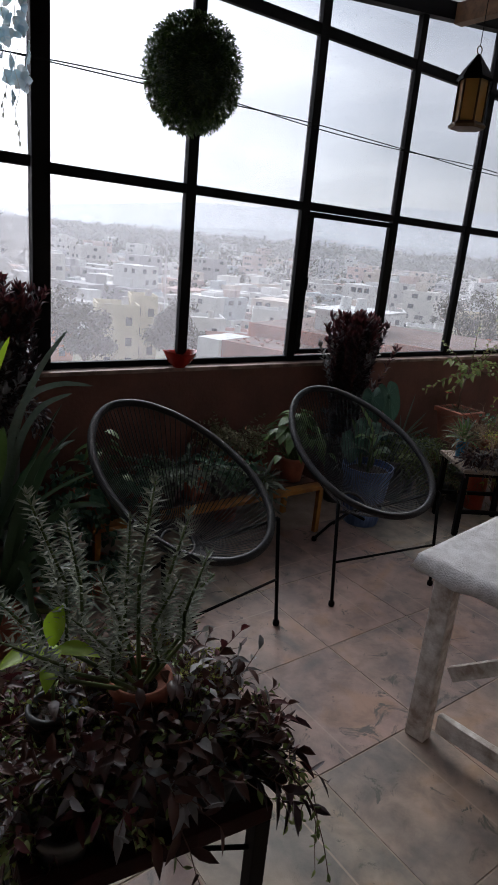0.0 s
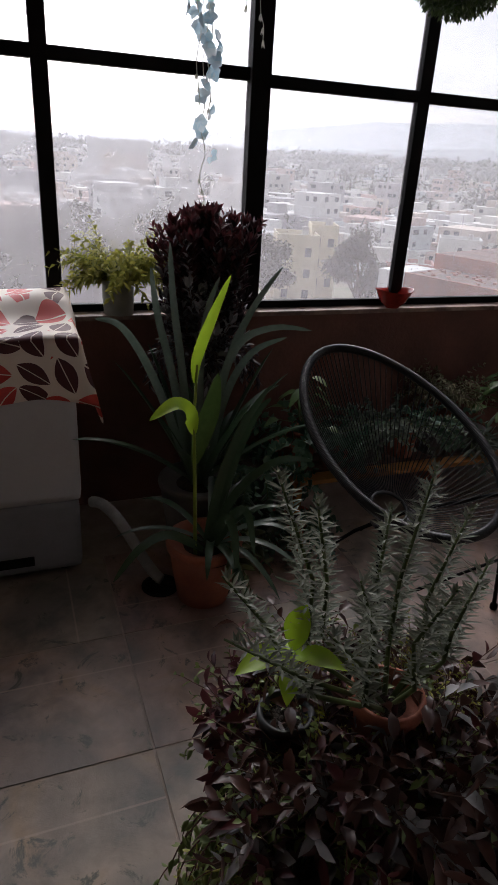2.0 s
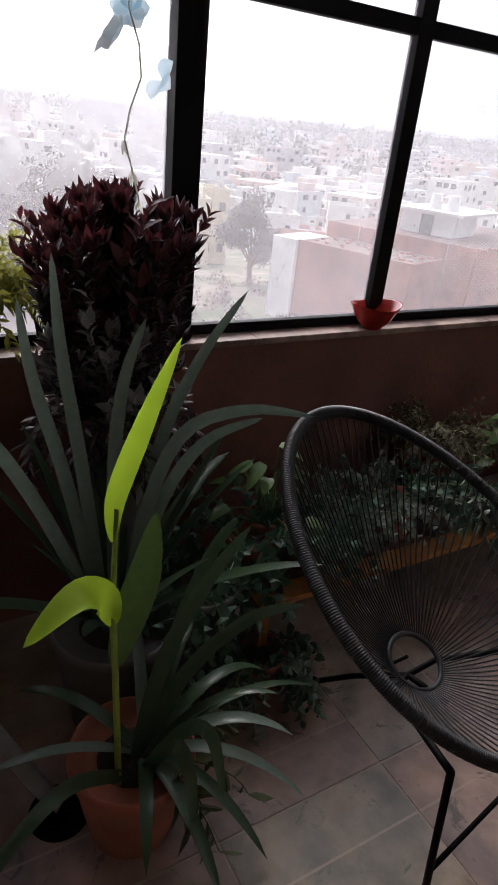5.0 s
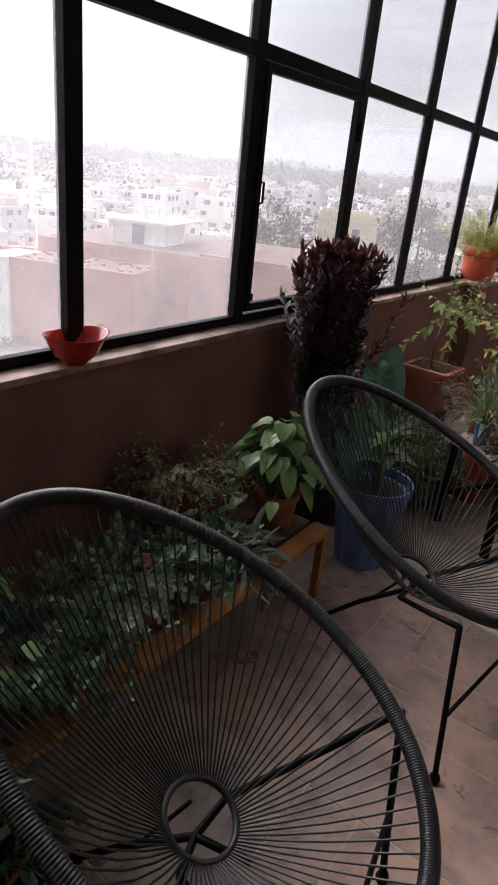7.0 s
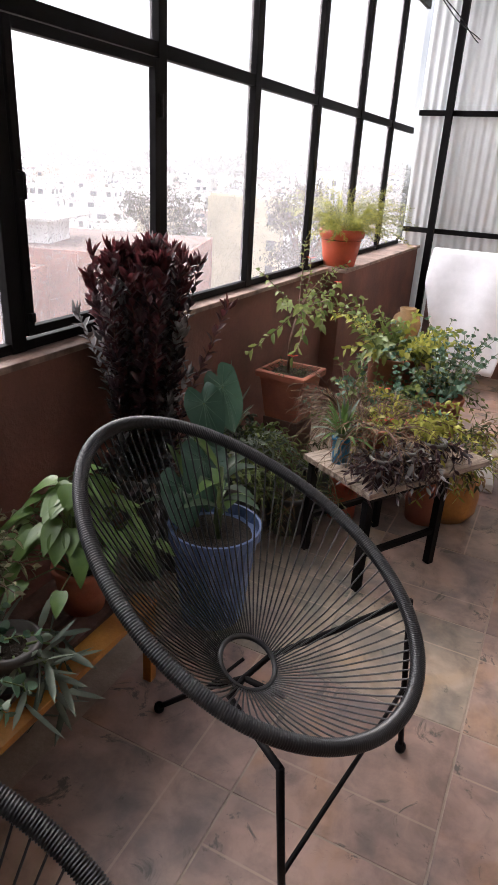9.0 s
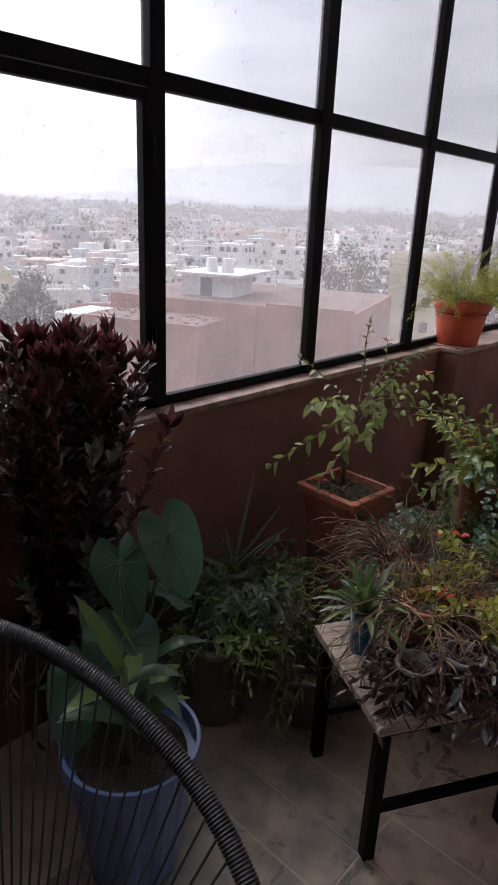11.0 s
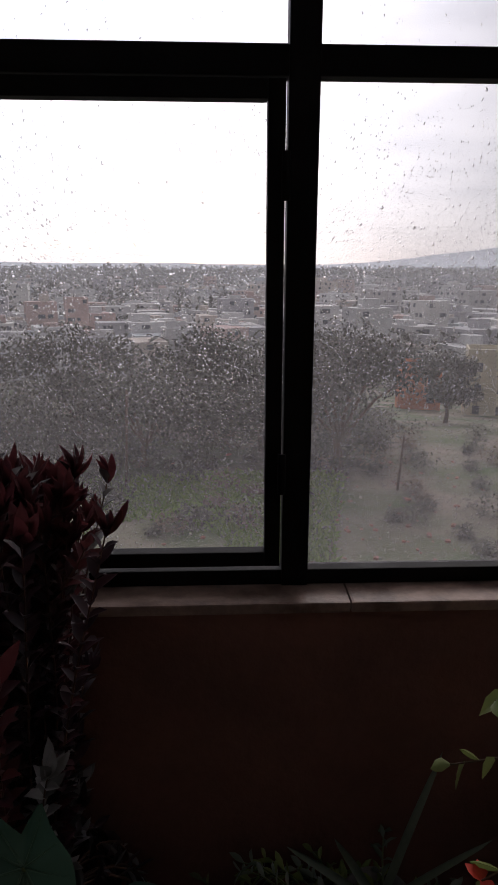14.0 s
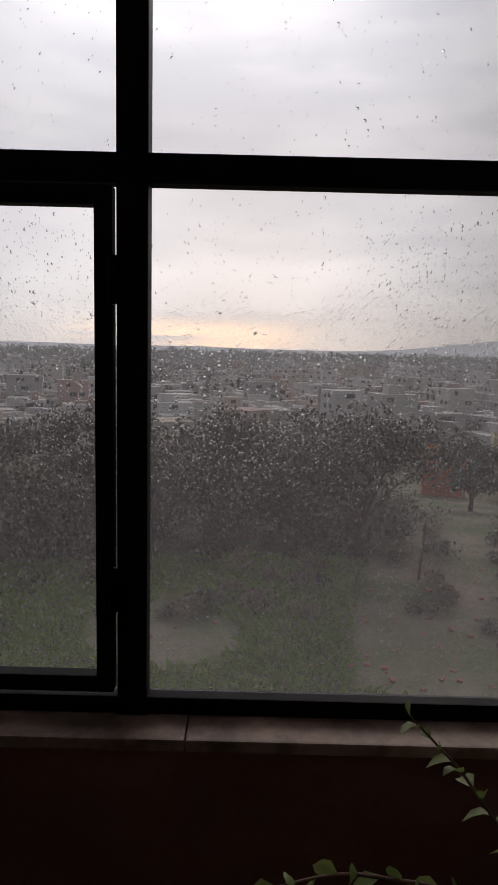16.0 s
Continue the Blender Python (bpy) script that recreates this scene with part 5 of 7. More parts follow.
def drain_hose():
    t_ = thing("drain_hose", "grey corrugated washing machine hose bent into a floor drain", "hose")
    pts = []
    for i in range(60):
        s = i / 59
        pts.append(Vector((0.207 + .235 * s, -.577 - .225 * s, .03 + .30 * math.sin(math.pi * (.35 + .65 * s)) * (1 - s) ** .5 + .0)))
    Shape().tube(pts, [.021 + .002 * (i % 2) for i in range(60)], 12).link("hose", M_GREYH, t_)
    Shape().lathe([(.075, 0), (.075, .004), (.052, .005), (.05, .001), (.001, .001)], 28, (.437, -.802, 0)).link("drain_cover", M_STEEL, t_, "dark round floor drain")


M_GREYH = surf("grey_hose_plastic", (0.33, 0.33, 0.31), 0.5, 20, 0.2, 90, 0.05)
drain_hose()

# ---- washing machine under a leaf-print cloth ----
M_WASHER = surf("white_enamel", (0.52, 0.51, 0.51), 0.35, 2.0, 0.08, 60, 0.02)
M_WASHERBASE = surf("grey_plastic_base", (0.22, 0.22, 0.23), 0.5, 4, 0.15, 80, 0.05)


def cloth_material():
    """Cream cloth printed with big red and dark red leaves."""
    m, nt, bs, out = principled("leaf_print_cloth")
    N, L = nt.nodes, nt.links
    tcn = N.new("ShaderNodeTexCoord")
    # the print runs on over the edge: width along x, length along y and down
    sep, flat = N.new("ShaderNodeSeparateXYZ"), N.new("ShaderNodeCombineXYZ")
    L.new(tcn.outputs["Object"], sep.inputs[0])

    def math_(op, a, b_):
        n_ = N.new("ShaderNodeMath")
        n_.operation = op
        for k_, q_ in enumerate((a, b_)):
            if isinstance(q_, (int, float)):
                n_.inputs[k_].default_value = q_
            else:
                L.new(q_, n_.inputs[k_])
        return n_.outputs[0]

    L.new(math_("MULTIPLY", sep.outputs["X"], 9.5), flat.inputs[0])
    L.new(math_("MULTIPLY", math_("SUBTRACT", sep.outputs["Y"], sep.outputs["Z"]), 9.5), flat.inputs[1])
    vo = N.new("ShaderNodeTexVoronoi")
    vo.inputs["Scale"].default_value, vo.inputs["Randomness"].default_value = 1.0, 0.45
    L.new(flat.outputs[0], vo.inputs["Vector"])
    sub, rot = N.new("ShaderNodeVectorMath"), N.new("ShaderNodeVectorRotate")
    sub.operation = "SUBTRACT"
    L.new(flat.outputs[0], sub.inputs[0])
    L.new(vo.outputs["Position"], sub.inputs[1])
    rot.rotation_type = "Z_AXIS"
    sepv = N.new("ShaderNodeSeparateColor")
    L.new(vo.outputs["Color"], sepv.inputs[0])
    L.new(sub.outputs[0], rot.inputs["Vector"])
    L.new(math_("MULTIPLY", sepv.outputs[1], 6.28), rot.inputs["Angle"])
    sp2 = N.new("ShaderNodeSeparateXYZ")
    L.new(rot.outputs[0], sp2.inputs[0])
    ay = math_("ABSOLUTE", sp2.outputs["Y"], 0.0)
    edge = math_("SUBTRACT", 0.35, math_("MULTIPLY", math_("MULTIPLY", sp2.outputs["X"], sp2.outputs["X"]), 1.05))
    leaf_in = math_("LESS_THAN", ay, edge)
    mul = N.new("ShaderNodeMath")
    mul.operation = "MULTIPLY"
    L.new(leaf_in, mul.inputs[0])
    L.new(math_("GREATER_THAN", ay, 0.018), mul.inputs[1])
    rmp = N.new("ShaderNodeValToRGB")
    rmp.color_ramp.interpolation = "CONSTANT"
    rmp.color_ramp.elements[0].color, rmp.color_ramp.elements[1].color = (0.56, 0.045, 0.035, 1), (0.085, 0.014, 0.018, 1)
    rmp.color_ramp.elements[1].position = 0.5
    sepc = N.new("ShaderNodeSeparateColor")
    L.new(vo.outputs["Color"], sepc.inputs[0])
    L.new(sepc.outputs[0], rmp.inputs["Fac"])
    mix = N.new("ShaderNodeMix")
    mix.data_type = "RGBA"
    mix.inputs["A"].default_value = (0.78, 0.68, 0.59, 1)
    L.new(mul.outputs[0], mix.inputs["Factor"])
    L.new(rmp.outputs[0], mix.inputs["B"])
    L.new(mix.outputs["Result"], bs.inputs["Base Color"])
    bs.inputs["Roughness"].default_value = 0.55
    nz_ = N.new("ShaderNodeTexNoise")
    nz_.inputs["Scale"].default_value = 350
    L.new(tcn.outputs["Object"], nz_.inputs["Vector"])
    bp = N.new("ShaderNodeBump")
    bp.inputs["Strength"].default_value, bp.inputs["Distance"].default_value = .15, .002
    L.new(nz_.outputs["Fac"], bp.inputs["Height"])
    L.new(bp.outputs[0], bs.inputs["Normal"])
    return m


def washing_machine():
    x0, x1, y0, y1 = -0.55, 0.168, -0.635, -0.157
    t_ = thing("washing_machine", "white washing machine with a grey base", "washing machine")
    part("body", box(x0, x1, y0, y1, .34, .985, .035), M_WASHER, t_, "white enamelled body", True)
    part("base", box(x0 + .01, x1 - .01, y0 + .01, y1 - .01, .03, .338, .03), M_WASHERBASE, t_, "dark grey plastic base", True)
    for sx in (x0 + .08, x1 - .08):
        for sy in (y0 + .08, y1 - .08):
            Shape().lathe([(.001, 0), (.025, 0), (.022, .04), (.001, .04)], 14, (sx, sy, 0)).link("foot", M_STEEL, t_)
    part("vent_grille", box(-.2, -.03, y0 + .004, y0 + .0099, .07, .11), M_STEEL, t_)
    part("control_panel", box(x0 + .02, x1 - .02, y1 - .16, y1 - .01, .986, 1.06, .02), M_WASHER, t_)
    # cloth: a draped sheet over the top with wavy hanging edges
    sh = Shape()
    nx, ny = 46, 40
    X0, X1, Y0, Y1, Z = x0 - .012, x1 + .022, y0 - .012, y1 + .01, 1.0
    for j in range(ny + 1):
        for i in range(nx + 1):
            u = (X0 - .16) + (X1 - X0 + .24) * i / nx
            v = (Y0 - .23) + (Y1 - Y0 + .30) * j / ny
            over_x = max(0, X0 - u, u - X1)
            over_y = max(0, Y0 - v, v - Y1)
            back = min(1, max(0, (v - (Y1 - .30)) / .16))
            z = Z + .072 * back * back * (3 - 2 * back) - over_x - over_y + .006 * math.sin(9 * u + 5 * v) * math.cos(7 * v)
            flare = .10 * (over_x + over_y) * (1 + math.sin(14 * u + 9 * v))
            x = min(max(u, X0 - .004), X1 + .004) + (flare if u > X1 else -flare if u < X0 else .4 * flare * (u > X1 - .1))
            y = min(max(v, Y0 - .004), Y1 + .004) + (flare if v > Y1 else -flare if v < Y0 else 0)
            sh.v.append(Vector((x, y, z + .006 * math.sin(23 * u) * math.sin(19 * v))))
    for j in range(ny):
        for i in range(nx):
            a = j * (nx + 1) + i
            sh.f.append((a, a + 1, a + nx + 2, a + nx + 1))
    c = sh.link("cloth_cover", cloth_material())
    tagged(c, "cream cloth with red leaf print draped over the washing machine", "cloth")
    so = c.modifiers.new("thickness", "SOLIDIFY")
    so.thickness = .003


washing_machine()


def sill_fern():
    t_ = thing("sill_plant", "yellow-green feathery plant in a pale pot on the sill", "potted plant", pose(.425, -.04, SILL_Z))
    pot(t_, .075, .15, M_PALEPOT, taper=.85, lip=.008)
    rnd = random.Random(31)
    lv, st = Shape(), Shape()
    for i in range(95):
        a = rnd.uniform(0, 6.283)
        shoot(lv, st, (math.cos(a) * .03, math.sin(a) * .03, .13), (math.cos(a) * .8, math.sin(a) * .5 - .1, rnd.uniform(.6, 2.2)), rnd.uniform(.14, .31), 12, .048, .021, rnd, gravity=1.0, per=2, thick=.0015, seg=2)
    lv.link("foliage", L_YELLOW, t_)
    st.link("stem", M_STEMG, t_)


sill_fern()


def red_bowl():
    t_ = thing("red_bowl", "shallow red glazed bowl on the window sill", "bowl", pose(1.826, -.062, SILL_Z))
    prof = [(.001, .0), (.035, .0), (.038, .006), (.07, .03), (.102, .082), (.106, .086), (.100, .085), (.066, .036), (.03, .012), (.001, .01)]
    sh = Shape().lathe(prof, 44)
    for v in sh.v:
        v.z += .012 * (v.x / .1) ** 2 * (v.z / .086)
        v.y *= .8
    sh.link("bowl_body", M_REDBOWL, t_)


red_bowl()

# ---- steel plant stand full of trailing plants ----
M_TRAY = surf("dark_red_oxide_steel", (0.040, 0.012, 0.010), 0.6, 14, 0.3, 120, 0.2, spec=0.12)
STAND = pose(.519, -2.158, 0, 0, 0, -7.4) @ Matrix.Scale(.97, 4)


def plant_stand():
    t_ = thing("plant_stand", "black steel plant stand with a dark red tray", "plant stand", STAND)
    w, d, z = .24, .225, .525
    for sx in (-1, 1):
        for sy in (-1, 1):
            part("leg", box(sx * w - .019, sx * w + .019, sy * d - .019, sy * d + .019, 0, z - .045, .003), M_STEEL, t_)
    for sy in (-1, 1):
        part("tray_rail", box(-w - .02, w + .02, sy * d - .02, sy * d + .02, z - .044, z, .004), M_TRAY, t_)
    for sx in (-1, 1):
        part("tray_rail", box(sx * w - .02, sx * w + .02, -d + .021, d - .021, z - .044, z, .004), M_TRAY, t_)
    part("tray", box(-w + .021, w - .021, -d + .021, d - .021, z - .04, z - .03), M_TRAY, t_)
    Shape().tube([(w - .02, -d, .40), (-.05, d - .03, .05)], .006).link("brace", M_STEEL, t_)
    Shape().tube([(-w, -d + .02, .10), (-w, d - .02, .10)], .007).link("brace", M_STEEL, t_)


plant_stand()
ZT = .4955


def on_stand(x, y, z=ZT):
    return STAND @ pose(x, y, z)


def spiky_succulent():
    t_ = thing("spiky_succulent", "grey-green spiky succulent in a terracotta pot", "potted plant", on_stand(.04, .02))
    pot(t_, .072, .235, M_TERRA, 32, .012, .74)
    rnd = random.Random(77)
    lv, st = Shape(), Shape()
    spec = [(.0, .03, .42, .0), (-.17, .05, .40, -.03), (.06, .0, .33, .03), (.10, -.02, .24, .02), (-.07, -.04, .25, -.03), (-.22, .02, .22, -.06), (.02, -.06, .22, .02), (.12, .03, .16, .03), (-.12, .10, .33, -.02), (-.02, .08, .30, .01), (-.20, -.06, .16, -.08), (-.10, -.09, .18, -.03)]
    for x, y, h, lean in spec:
        base = Vector((x * .2, y * .3, .22))
        knee = Vector((x * .92, y * .9, .29 + .03 * rnd.random()))
        mid = Vector((x + rnd.uniform(-.02, .02), y + rnd.uniform(-.02, .02), .29 + h * .45))
        top = Vector((x + 1.7 * lean + rnd.uniform(-.03, .03), y + rnd.uniform(-.02, .02), .29 + h))
        st.tube([base, knee, mid, top], [.0055, .005, .004, .002], 6)
        n = int(h * 88)
        for i in range(n):
            s = .04 + .96 * i / n
            p = knee.lerp(mid, s).lerp(mid.lerp(top, s), s)
            for q in range(6):
                a = 2.4 * (i * 6 + q) + rnd.uniform(-.3, .3)
                d = Vector((math.cos(a), math.sin(a), rnd.uniform(.1, .6) + .9 * (s > .93)))
                lv.leaf(p, d, (0, 0, 1), .035 * rnd.uniform(.75, 1.2) * (1 - .3 * (s > .93)), .0074, -.06, 2, .35)
    lv.link("foliage", L_SPIKY, t_, "narrow grey-green fleshy leaves")
    st.link("stem", M_STEMG, t_)


spiky_succulent()


L_MAROON = leafy("maroon_brown_leaves", (0.028, 0.011, 0.009), (0.105, 0.040, 0.028), 0.38, 0.2)


def trailing_pot(name, label, m, r, h, pot_mat, seed, kinds, up=.6):
    """kinds: rows of leaf material, stems, length range, nodes, leaf length, leaf width, gravity, side range in degrees."""
    rnd = random.Random(seed)
    t_ = thing(name, label, "potted plant", m)
    pot(t_, r, h, pot_mat, lip=.008)
    st = Shape()
    for mat, n, (l0, l1), nodes, ll, lw, grav, (a0, a1), shape, per in kinds:
        lv = Shape()
        for i in range(n):
            a = radians(rnd.uniform(a0, a1))
            rr = r * rnd.random() ** .5
            shoot(lv, st, (math.cos(a) * rr, math.sin(a) * rr, h - .02), (math.cos(a), math.sin(a), up * rnd.uniform(.2, 1.6)), rnd.uniform(l0, l1), nodes, ll, lw, rnd, gravity=grav, shape=shape, per=per, thick=.0022)
        lv.link("foliage", mat, t_)
    st.link("stem", M_STEMB, t_)
    return t_


# rows of pots: the front ones short, the ones behind taller
for i, (x, y, l0, l1, a0, a1) in enumerate(((-.17, -.15, .09, .16, -30, 210), (-.06, -.15, .10, .18, 0, 180), (.05, -.15, .11, .20, 0, 180), (.16, -.14, .11, .20, -20, 180), (.17, -.02, .13, .22, 0, 360), (-.06, -.05, .14, .26, 0, 360), (.05, -.08, .16, .27, 0, 360), (.17, .12, .12, .22, 0, 360), (-.04, .16, .12, .22, 0, 360), (-.17, .16, .08, .15, 0, 360))):
    back = i == 9
    trailing_pot("trailing_purple_plant", "dark purple trailing plant with silver striped leaves on the stand", on_stand(x, y), .06, .075, M_GREYPOT, 100 + i,
                 [(L_PURPLETOP if back else L_MAROON, 26, (l0, l1), 6, .080, .031, .45, (a0, a1), "lance", 1), (L_SILVER, 0 if back else 9, (l0, l1), 6, .078, .030, .5, (a0, a1), "lance", 1), (L_SMALL, 40 if x < 0 else 22, (l0, l1 + .02), 9, .030, .016, .7, (a0, a1), "lance", 1), (L_PURPLETOP, 5, (l0, l1), 6, .066, .024, .4, (a0, a1), "lance", 1)], 1.9)
trailing_pot("trailing_purple_plant", "dark purple trailing plant reaching over the stand's corner", on_stand(.205, -.165), .028, .08, M_GREYPOT, 140,
             [(L_PURPLE, 9, (.12, .22), 7, .070, .028, .7, (-50, 30), "lance", 1), (L_SMALL, 7, (.2, .5), 14, .026, .014, 2.8, (-70, 20), "lance", 1)], 1.0)
trailing_pot("trailing_vine", "light green small-leaved vine hanging down beside the stand", on_stand(-.205, -.06), .03, .09, M_GREYPOT, 150,
             [(L_SMALL, 34, (.14, .62), 24, .026, .014, 4.5, (140, 250), "lance", 1), (L_YELLOW, 10, (.2, .45), 16, .02, .011, 4.0, (150, 240), "lance", 1), (L_SMALL, 30, (.08, .2), 10, .026, .014, 1.2, (0, 360), "lance", 1)], .35)
trailing_pot("yellow_moss_plant", "yellow-green feathery plant among the pots on the stand", on_stand(.13, .10), .045, .16, M_GREYPOT, 160,
             [(L_YELLOW, 54, (.08, .17), 12, .018, .007, .8, (0, 360), "lance", 2)], 1.0)
trailing_pot("yellow_moss_plant", "yellow-green feathery plant among the pots on the stand", on_stand(-.07, .10), .045, .16, M_GREYPOT, 161,
             [(L_YELLOW, 40, (.08, .17), 12, .018, .007, .8, (0, 360), "lance", 2), (L_PURPLE, 12, (.1, .2), 8, .05, .02, .6, (0, 360), "lance", 1)], 1.0)


M_BLACKPOT = surf("black_plastic_pot", (0.012, 0.012, 0.013), 0.5, 6, 0.2, 70, 0.08)


def lime_seedling():
    t_ = thing("lime_seedling", "young lime-green plant in a black pot on the stand", "potted plant", on_stand(-.15, .05))
    pot(t_, .055, .19, M_BLACKPOT, lip=.008)
    Shape().tube([(0, 0, .16), (.005, 0, .27), (-.005, -.005, .34)], [.004, .0035, .003], 6).link("stem", M_STEMG, t_)
    for d, l, w, z in (((.25, .2, 1), .12, .055, .34), ((-.9, -.35, .35), .14, .06, .33), ((.85, -.5, .25), .11, .055, .325), ((-.3, -.8, .2), .09, .04, .29), ((.2, .9, .3), .08, .04, .29)):
        Shape().leaf((0, 0, z), d, (0, 0, 1), l, w, .25, 8, .2).link("leaf", L_LIME, t_)


lime_seedling()

M_BLOCK = surf("old_brick_block", (0.20, 0.11, 0.085), 0.9, 12, 0.3, 60, 0.5)
# ---- ochre bench with its row of pots ----
def bench():
    t_ = thing("plant_bench", "low ochre-yellow slatted wooden bench holding pots", "bench")
    x0, x1, y0, y1, z = 1.08, 2.55, -.64, -.285, .30
    for k in range(4):
        ya = y0 + (y1 - y0) * k / 4
        part("slat", box(x0, x1, ya + .004, ya + .079, z - .022, z, .004), M_YELLOWWOOD if k == 0 else M_BLOCK, t_)
    for x in (x0 + .01, x1 - .040):
        for y in (y0 + .004, y1 - .034):
            part("leg", box(x, x + .030, y, y + .030, 0, z - .0225, .003), M_YELLOWWOOD, t_)
    part("apron", box(x0 + .041, x1 - .041, y1 - .03, y1 - .01, z - .055, z - .0225, .003), M_YELLOWWOOD, t_)


bench()
ZB = .3005


def rosette_pot(name, label, m, r, h, mat, leaf_mat, n, ll, lw, seed, stems=14, height=.18, shape="round", hang=False):
    rnd = random.Random(seed)
    t_ = thing(name, label, "potted plant", m, group="pots on the bench")
    pot(t_, r, h, mat, lip=.01)
    lv, st = Shape(), Shape()
    for i in range(stems):
        a = rnd.uniform(0, 6.283)
        shoot(lv, st, (math.cos(a) * r * .5, math.sin(a) * r * .5, h - .02), (math.cos(a) * .9, math.sin(a) * .9, rnd.uniform(.2, 1.5)), height * rnd.uniform(.6, 1.25), n, ll, lw, rnd, gravity=2.2 if hang else .7, shape=shape, per=2, droop=.15, seg=4, thick=.004, taper=.1)
    lv.link("foliage", leaf_mat, t_)
    st.link("stem", M_STEMG, t_)
    return t_


def heart_pot(name, label, m, r, h, mat, leaf_mat, n, size, seed, height=.3):
    """Single heart-shaped leaves on long stalks: each leaf its own piece."""
    rnd = random.Random(seed)
    t_ = thing(name, label, "potted plant", m, group="pots on the bench")
    pot(t_, r, h, mat, lip=.01)
    st = Shape()
    for i in range(n):
        a = 2.4 * i + rnd.uniform(-.3, .3)
        el = rnd.uniform(-.1, 1)
        out = (1.1 - el) * height * .6
        tip = Vector((math.cos(a) * out, math.sin(a) * out, h + height * (.25 + .75 * el) * rnd.uniform(.8, 1.1)))
        st.tube([(math.cos(a) * .02, math.sin(a) * .02, h - .03), (tip.x * .5, tip.y * .5, h + (tip.z - h) * .7), tip], [.003, .0025, .002], 5, cap=False)
        Shape().leaf(tip, (math.cos(a), math.sin(a), -.75 + .7 * rnd.random()), (0, 0, 1), size * rnd.uniform(.75, 1.25), size * .72 * rnd.uniform(.8, 1.15), .35, 7, .12, "heart").link("leaf", leaf_mat, t_)
    st.link("stalk", M_STEMG, t_)
    return t_


rosette_pot("succulent_pot", "grey-green round-leaved succulent in a clay pot", pose(1.13, -.47, ZB), .08, .14, M_TERRA, L_JADE, 7, .045, .038, 201, 18, .2)
rosette_pot("succulent_pot", "grey-green round-leaved succulent in a clay pot", pose(1.33, -.50, ZB), .08, .13, M_TERRA, L_JADE, 7, .042, .036, 202, 18, .19)
heart_pot("heart_leaf_plant", "pale green heart-leaved plant in a clay pot on the bench", pose(1.22, -.40, ZB), .07, .15, M_TERRA, L_HEART, 16, .075, 203, .24)
rosette_pot("succulent_pot", "dense small-leaved grey-green succulent in a dark pot", pose(1.53, -.48, ZB), .085, .15, M_GREYPOT, L_GREYGREEN, 9, .03, .022, 204, 30, .22)
rosette_pot("succulent_pot", "dense small-leaved grey-green succulent in a dark pot", pose(1.72, -.47, ZB), .085, .15, M_TERRA, L_GREYGREEN, 9, .03, .022, 205, 30, .22)
rosette_pot("succulent_pot", "dark green fleshy-leaved plant in a dark pot", pose(1.90, -.48, ZB), .08, .14, M_GREYPOT, L_JADE, 8, .035, .024, 206, 24, .2)
strap = rosette_pot("striped_leaf_plant", "arching grey-green strap plant in a dark pot on the bench", pose(2.10, -.50, ZB), .08, .12, M_GREYPOT, L_GREYGREEN, 5, .12, .022, 207, 14, .16, "strap", True)
heart_pot("heart_leaf_plant", "bright green heart-leaved climber in an orange clay pot", pose(2.42, -.46, ZB), .085, .15, M_TERRA, L_HEART, 95, .080, 208, .30)


def wall_pot():
    """A small bushy plant on a tall clay pot against the wall."""
    t_ = thing("bonsai_pot", "small bush with pale variegated leaves in a tall clay pot", "potted plant", pose(2.12, -.225, 0))
    pot(t_, .085, .50, M_TERRA, 32, .014, .8)
    rnd = random.Random(210)
    lv, st = Shape(), Shape()
    for i in range(80):
        a = rnd.uniform(0, 6.283)
        shoot(lv, st, (math.cos(a) * .03, math.sin(a) * .03, .485), (math.cos(a), math.sin(a) * .8 - .1, rnd.uniform(.3, 2.0)), rnd.uniform(.12, .26), 8, .042, .019, rnd, gravity=.8, per=2, seg=2)
    lv.link("foliage", L_VARIEGATED, t_, "pale variegated leaves")
    st.link("stem", M_STEMB, t_)


wall_pot()


def floor_vines(name, label, x, y, r, h, mats, seed, stems=30, size=.04, width=.028, length=(.15, .35), up=.8, grav=1.4, potm=M_GREYPOT, shape="lance", z=0, per=2, nodes=8):
    rnd = random.Random(seed)
    t_ = thing(name, label, "potted plant", pose(x, y, z), group="floor pots by the wall")
    pot(t_, r, h, potm, lip=.012)
    st = Shape()
    for mt in mats:
        lv = Shape()
        for i in range(stems):
            a = rnd.uniform(0, 6.283)
            shoot(lv, st, (math.cos(a) * r * .5, math.sin(a) * r * .5, h - .02), (math.cos(a), math.sin(a), up * rnd.uniform(.3, 1.7)), rnd.uniform(*length), nodes, size, width, rnd, gravity=grav, per=per, shape=shape)
        lv.link("foliage", mt, t_)
    st.link("stem", M_STEMG, t_)


floor_vines("succulent_tub", "blue-green round-leaved succulents spilling from a dark tub", .93, -.50, .14, .36, [L_JADE], 221, 60, .045, .040, (.12, .34), .8, 1.6, shape="round", per=2)
floor_vines("succulent_tub", "blue-green round-leaved succulents spilling from a clay tub", 1.07, -.66, .09, .16, [L_JADE, L_GREYGREEN], 222, 26, .04, .034, (.10, .26), .8, 1.6, potm=M_TERRA, shape="round", per=2)


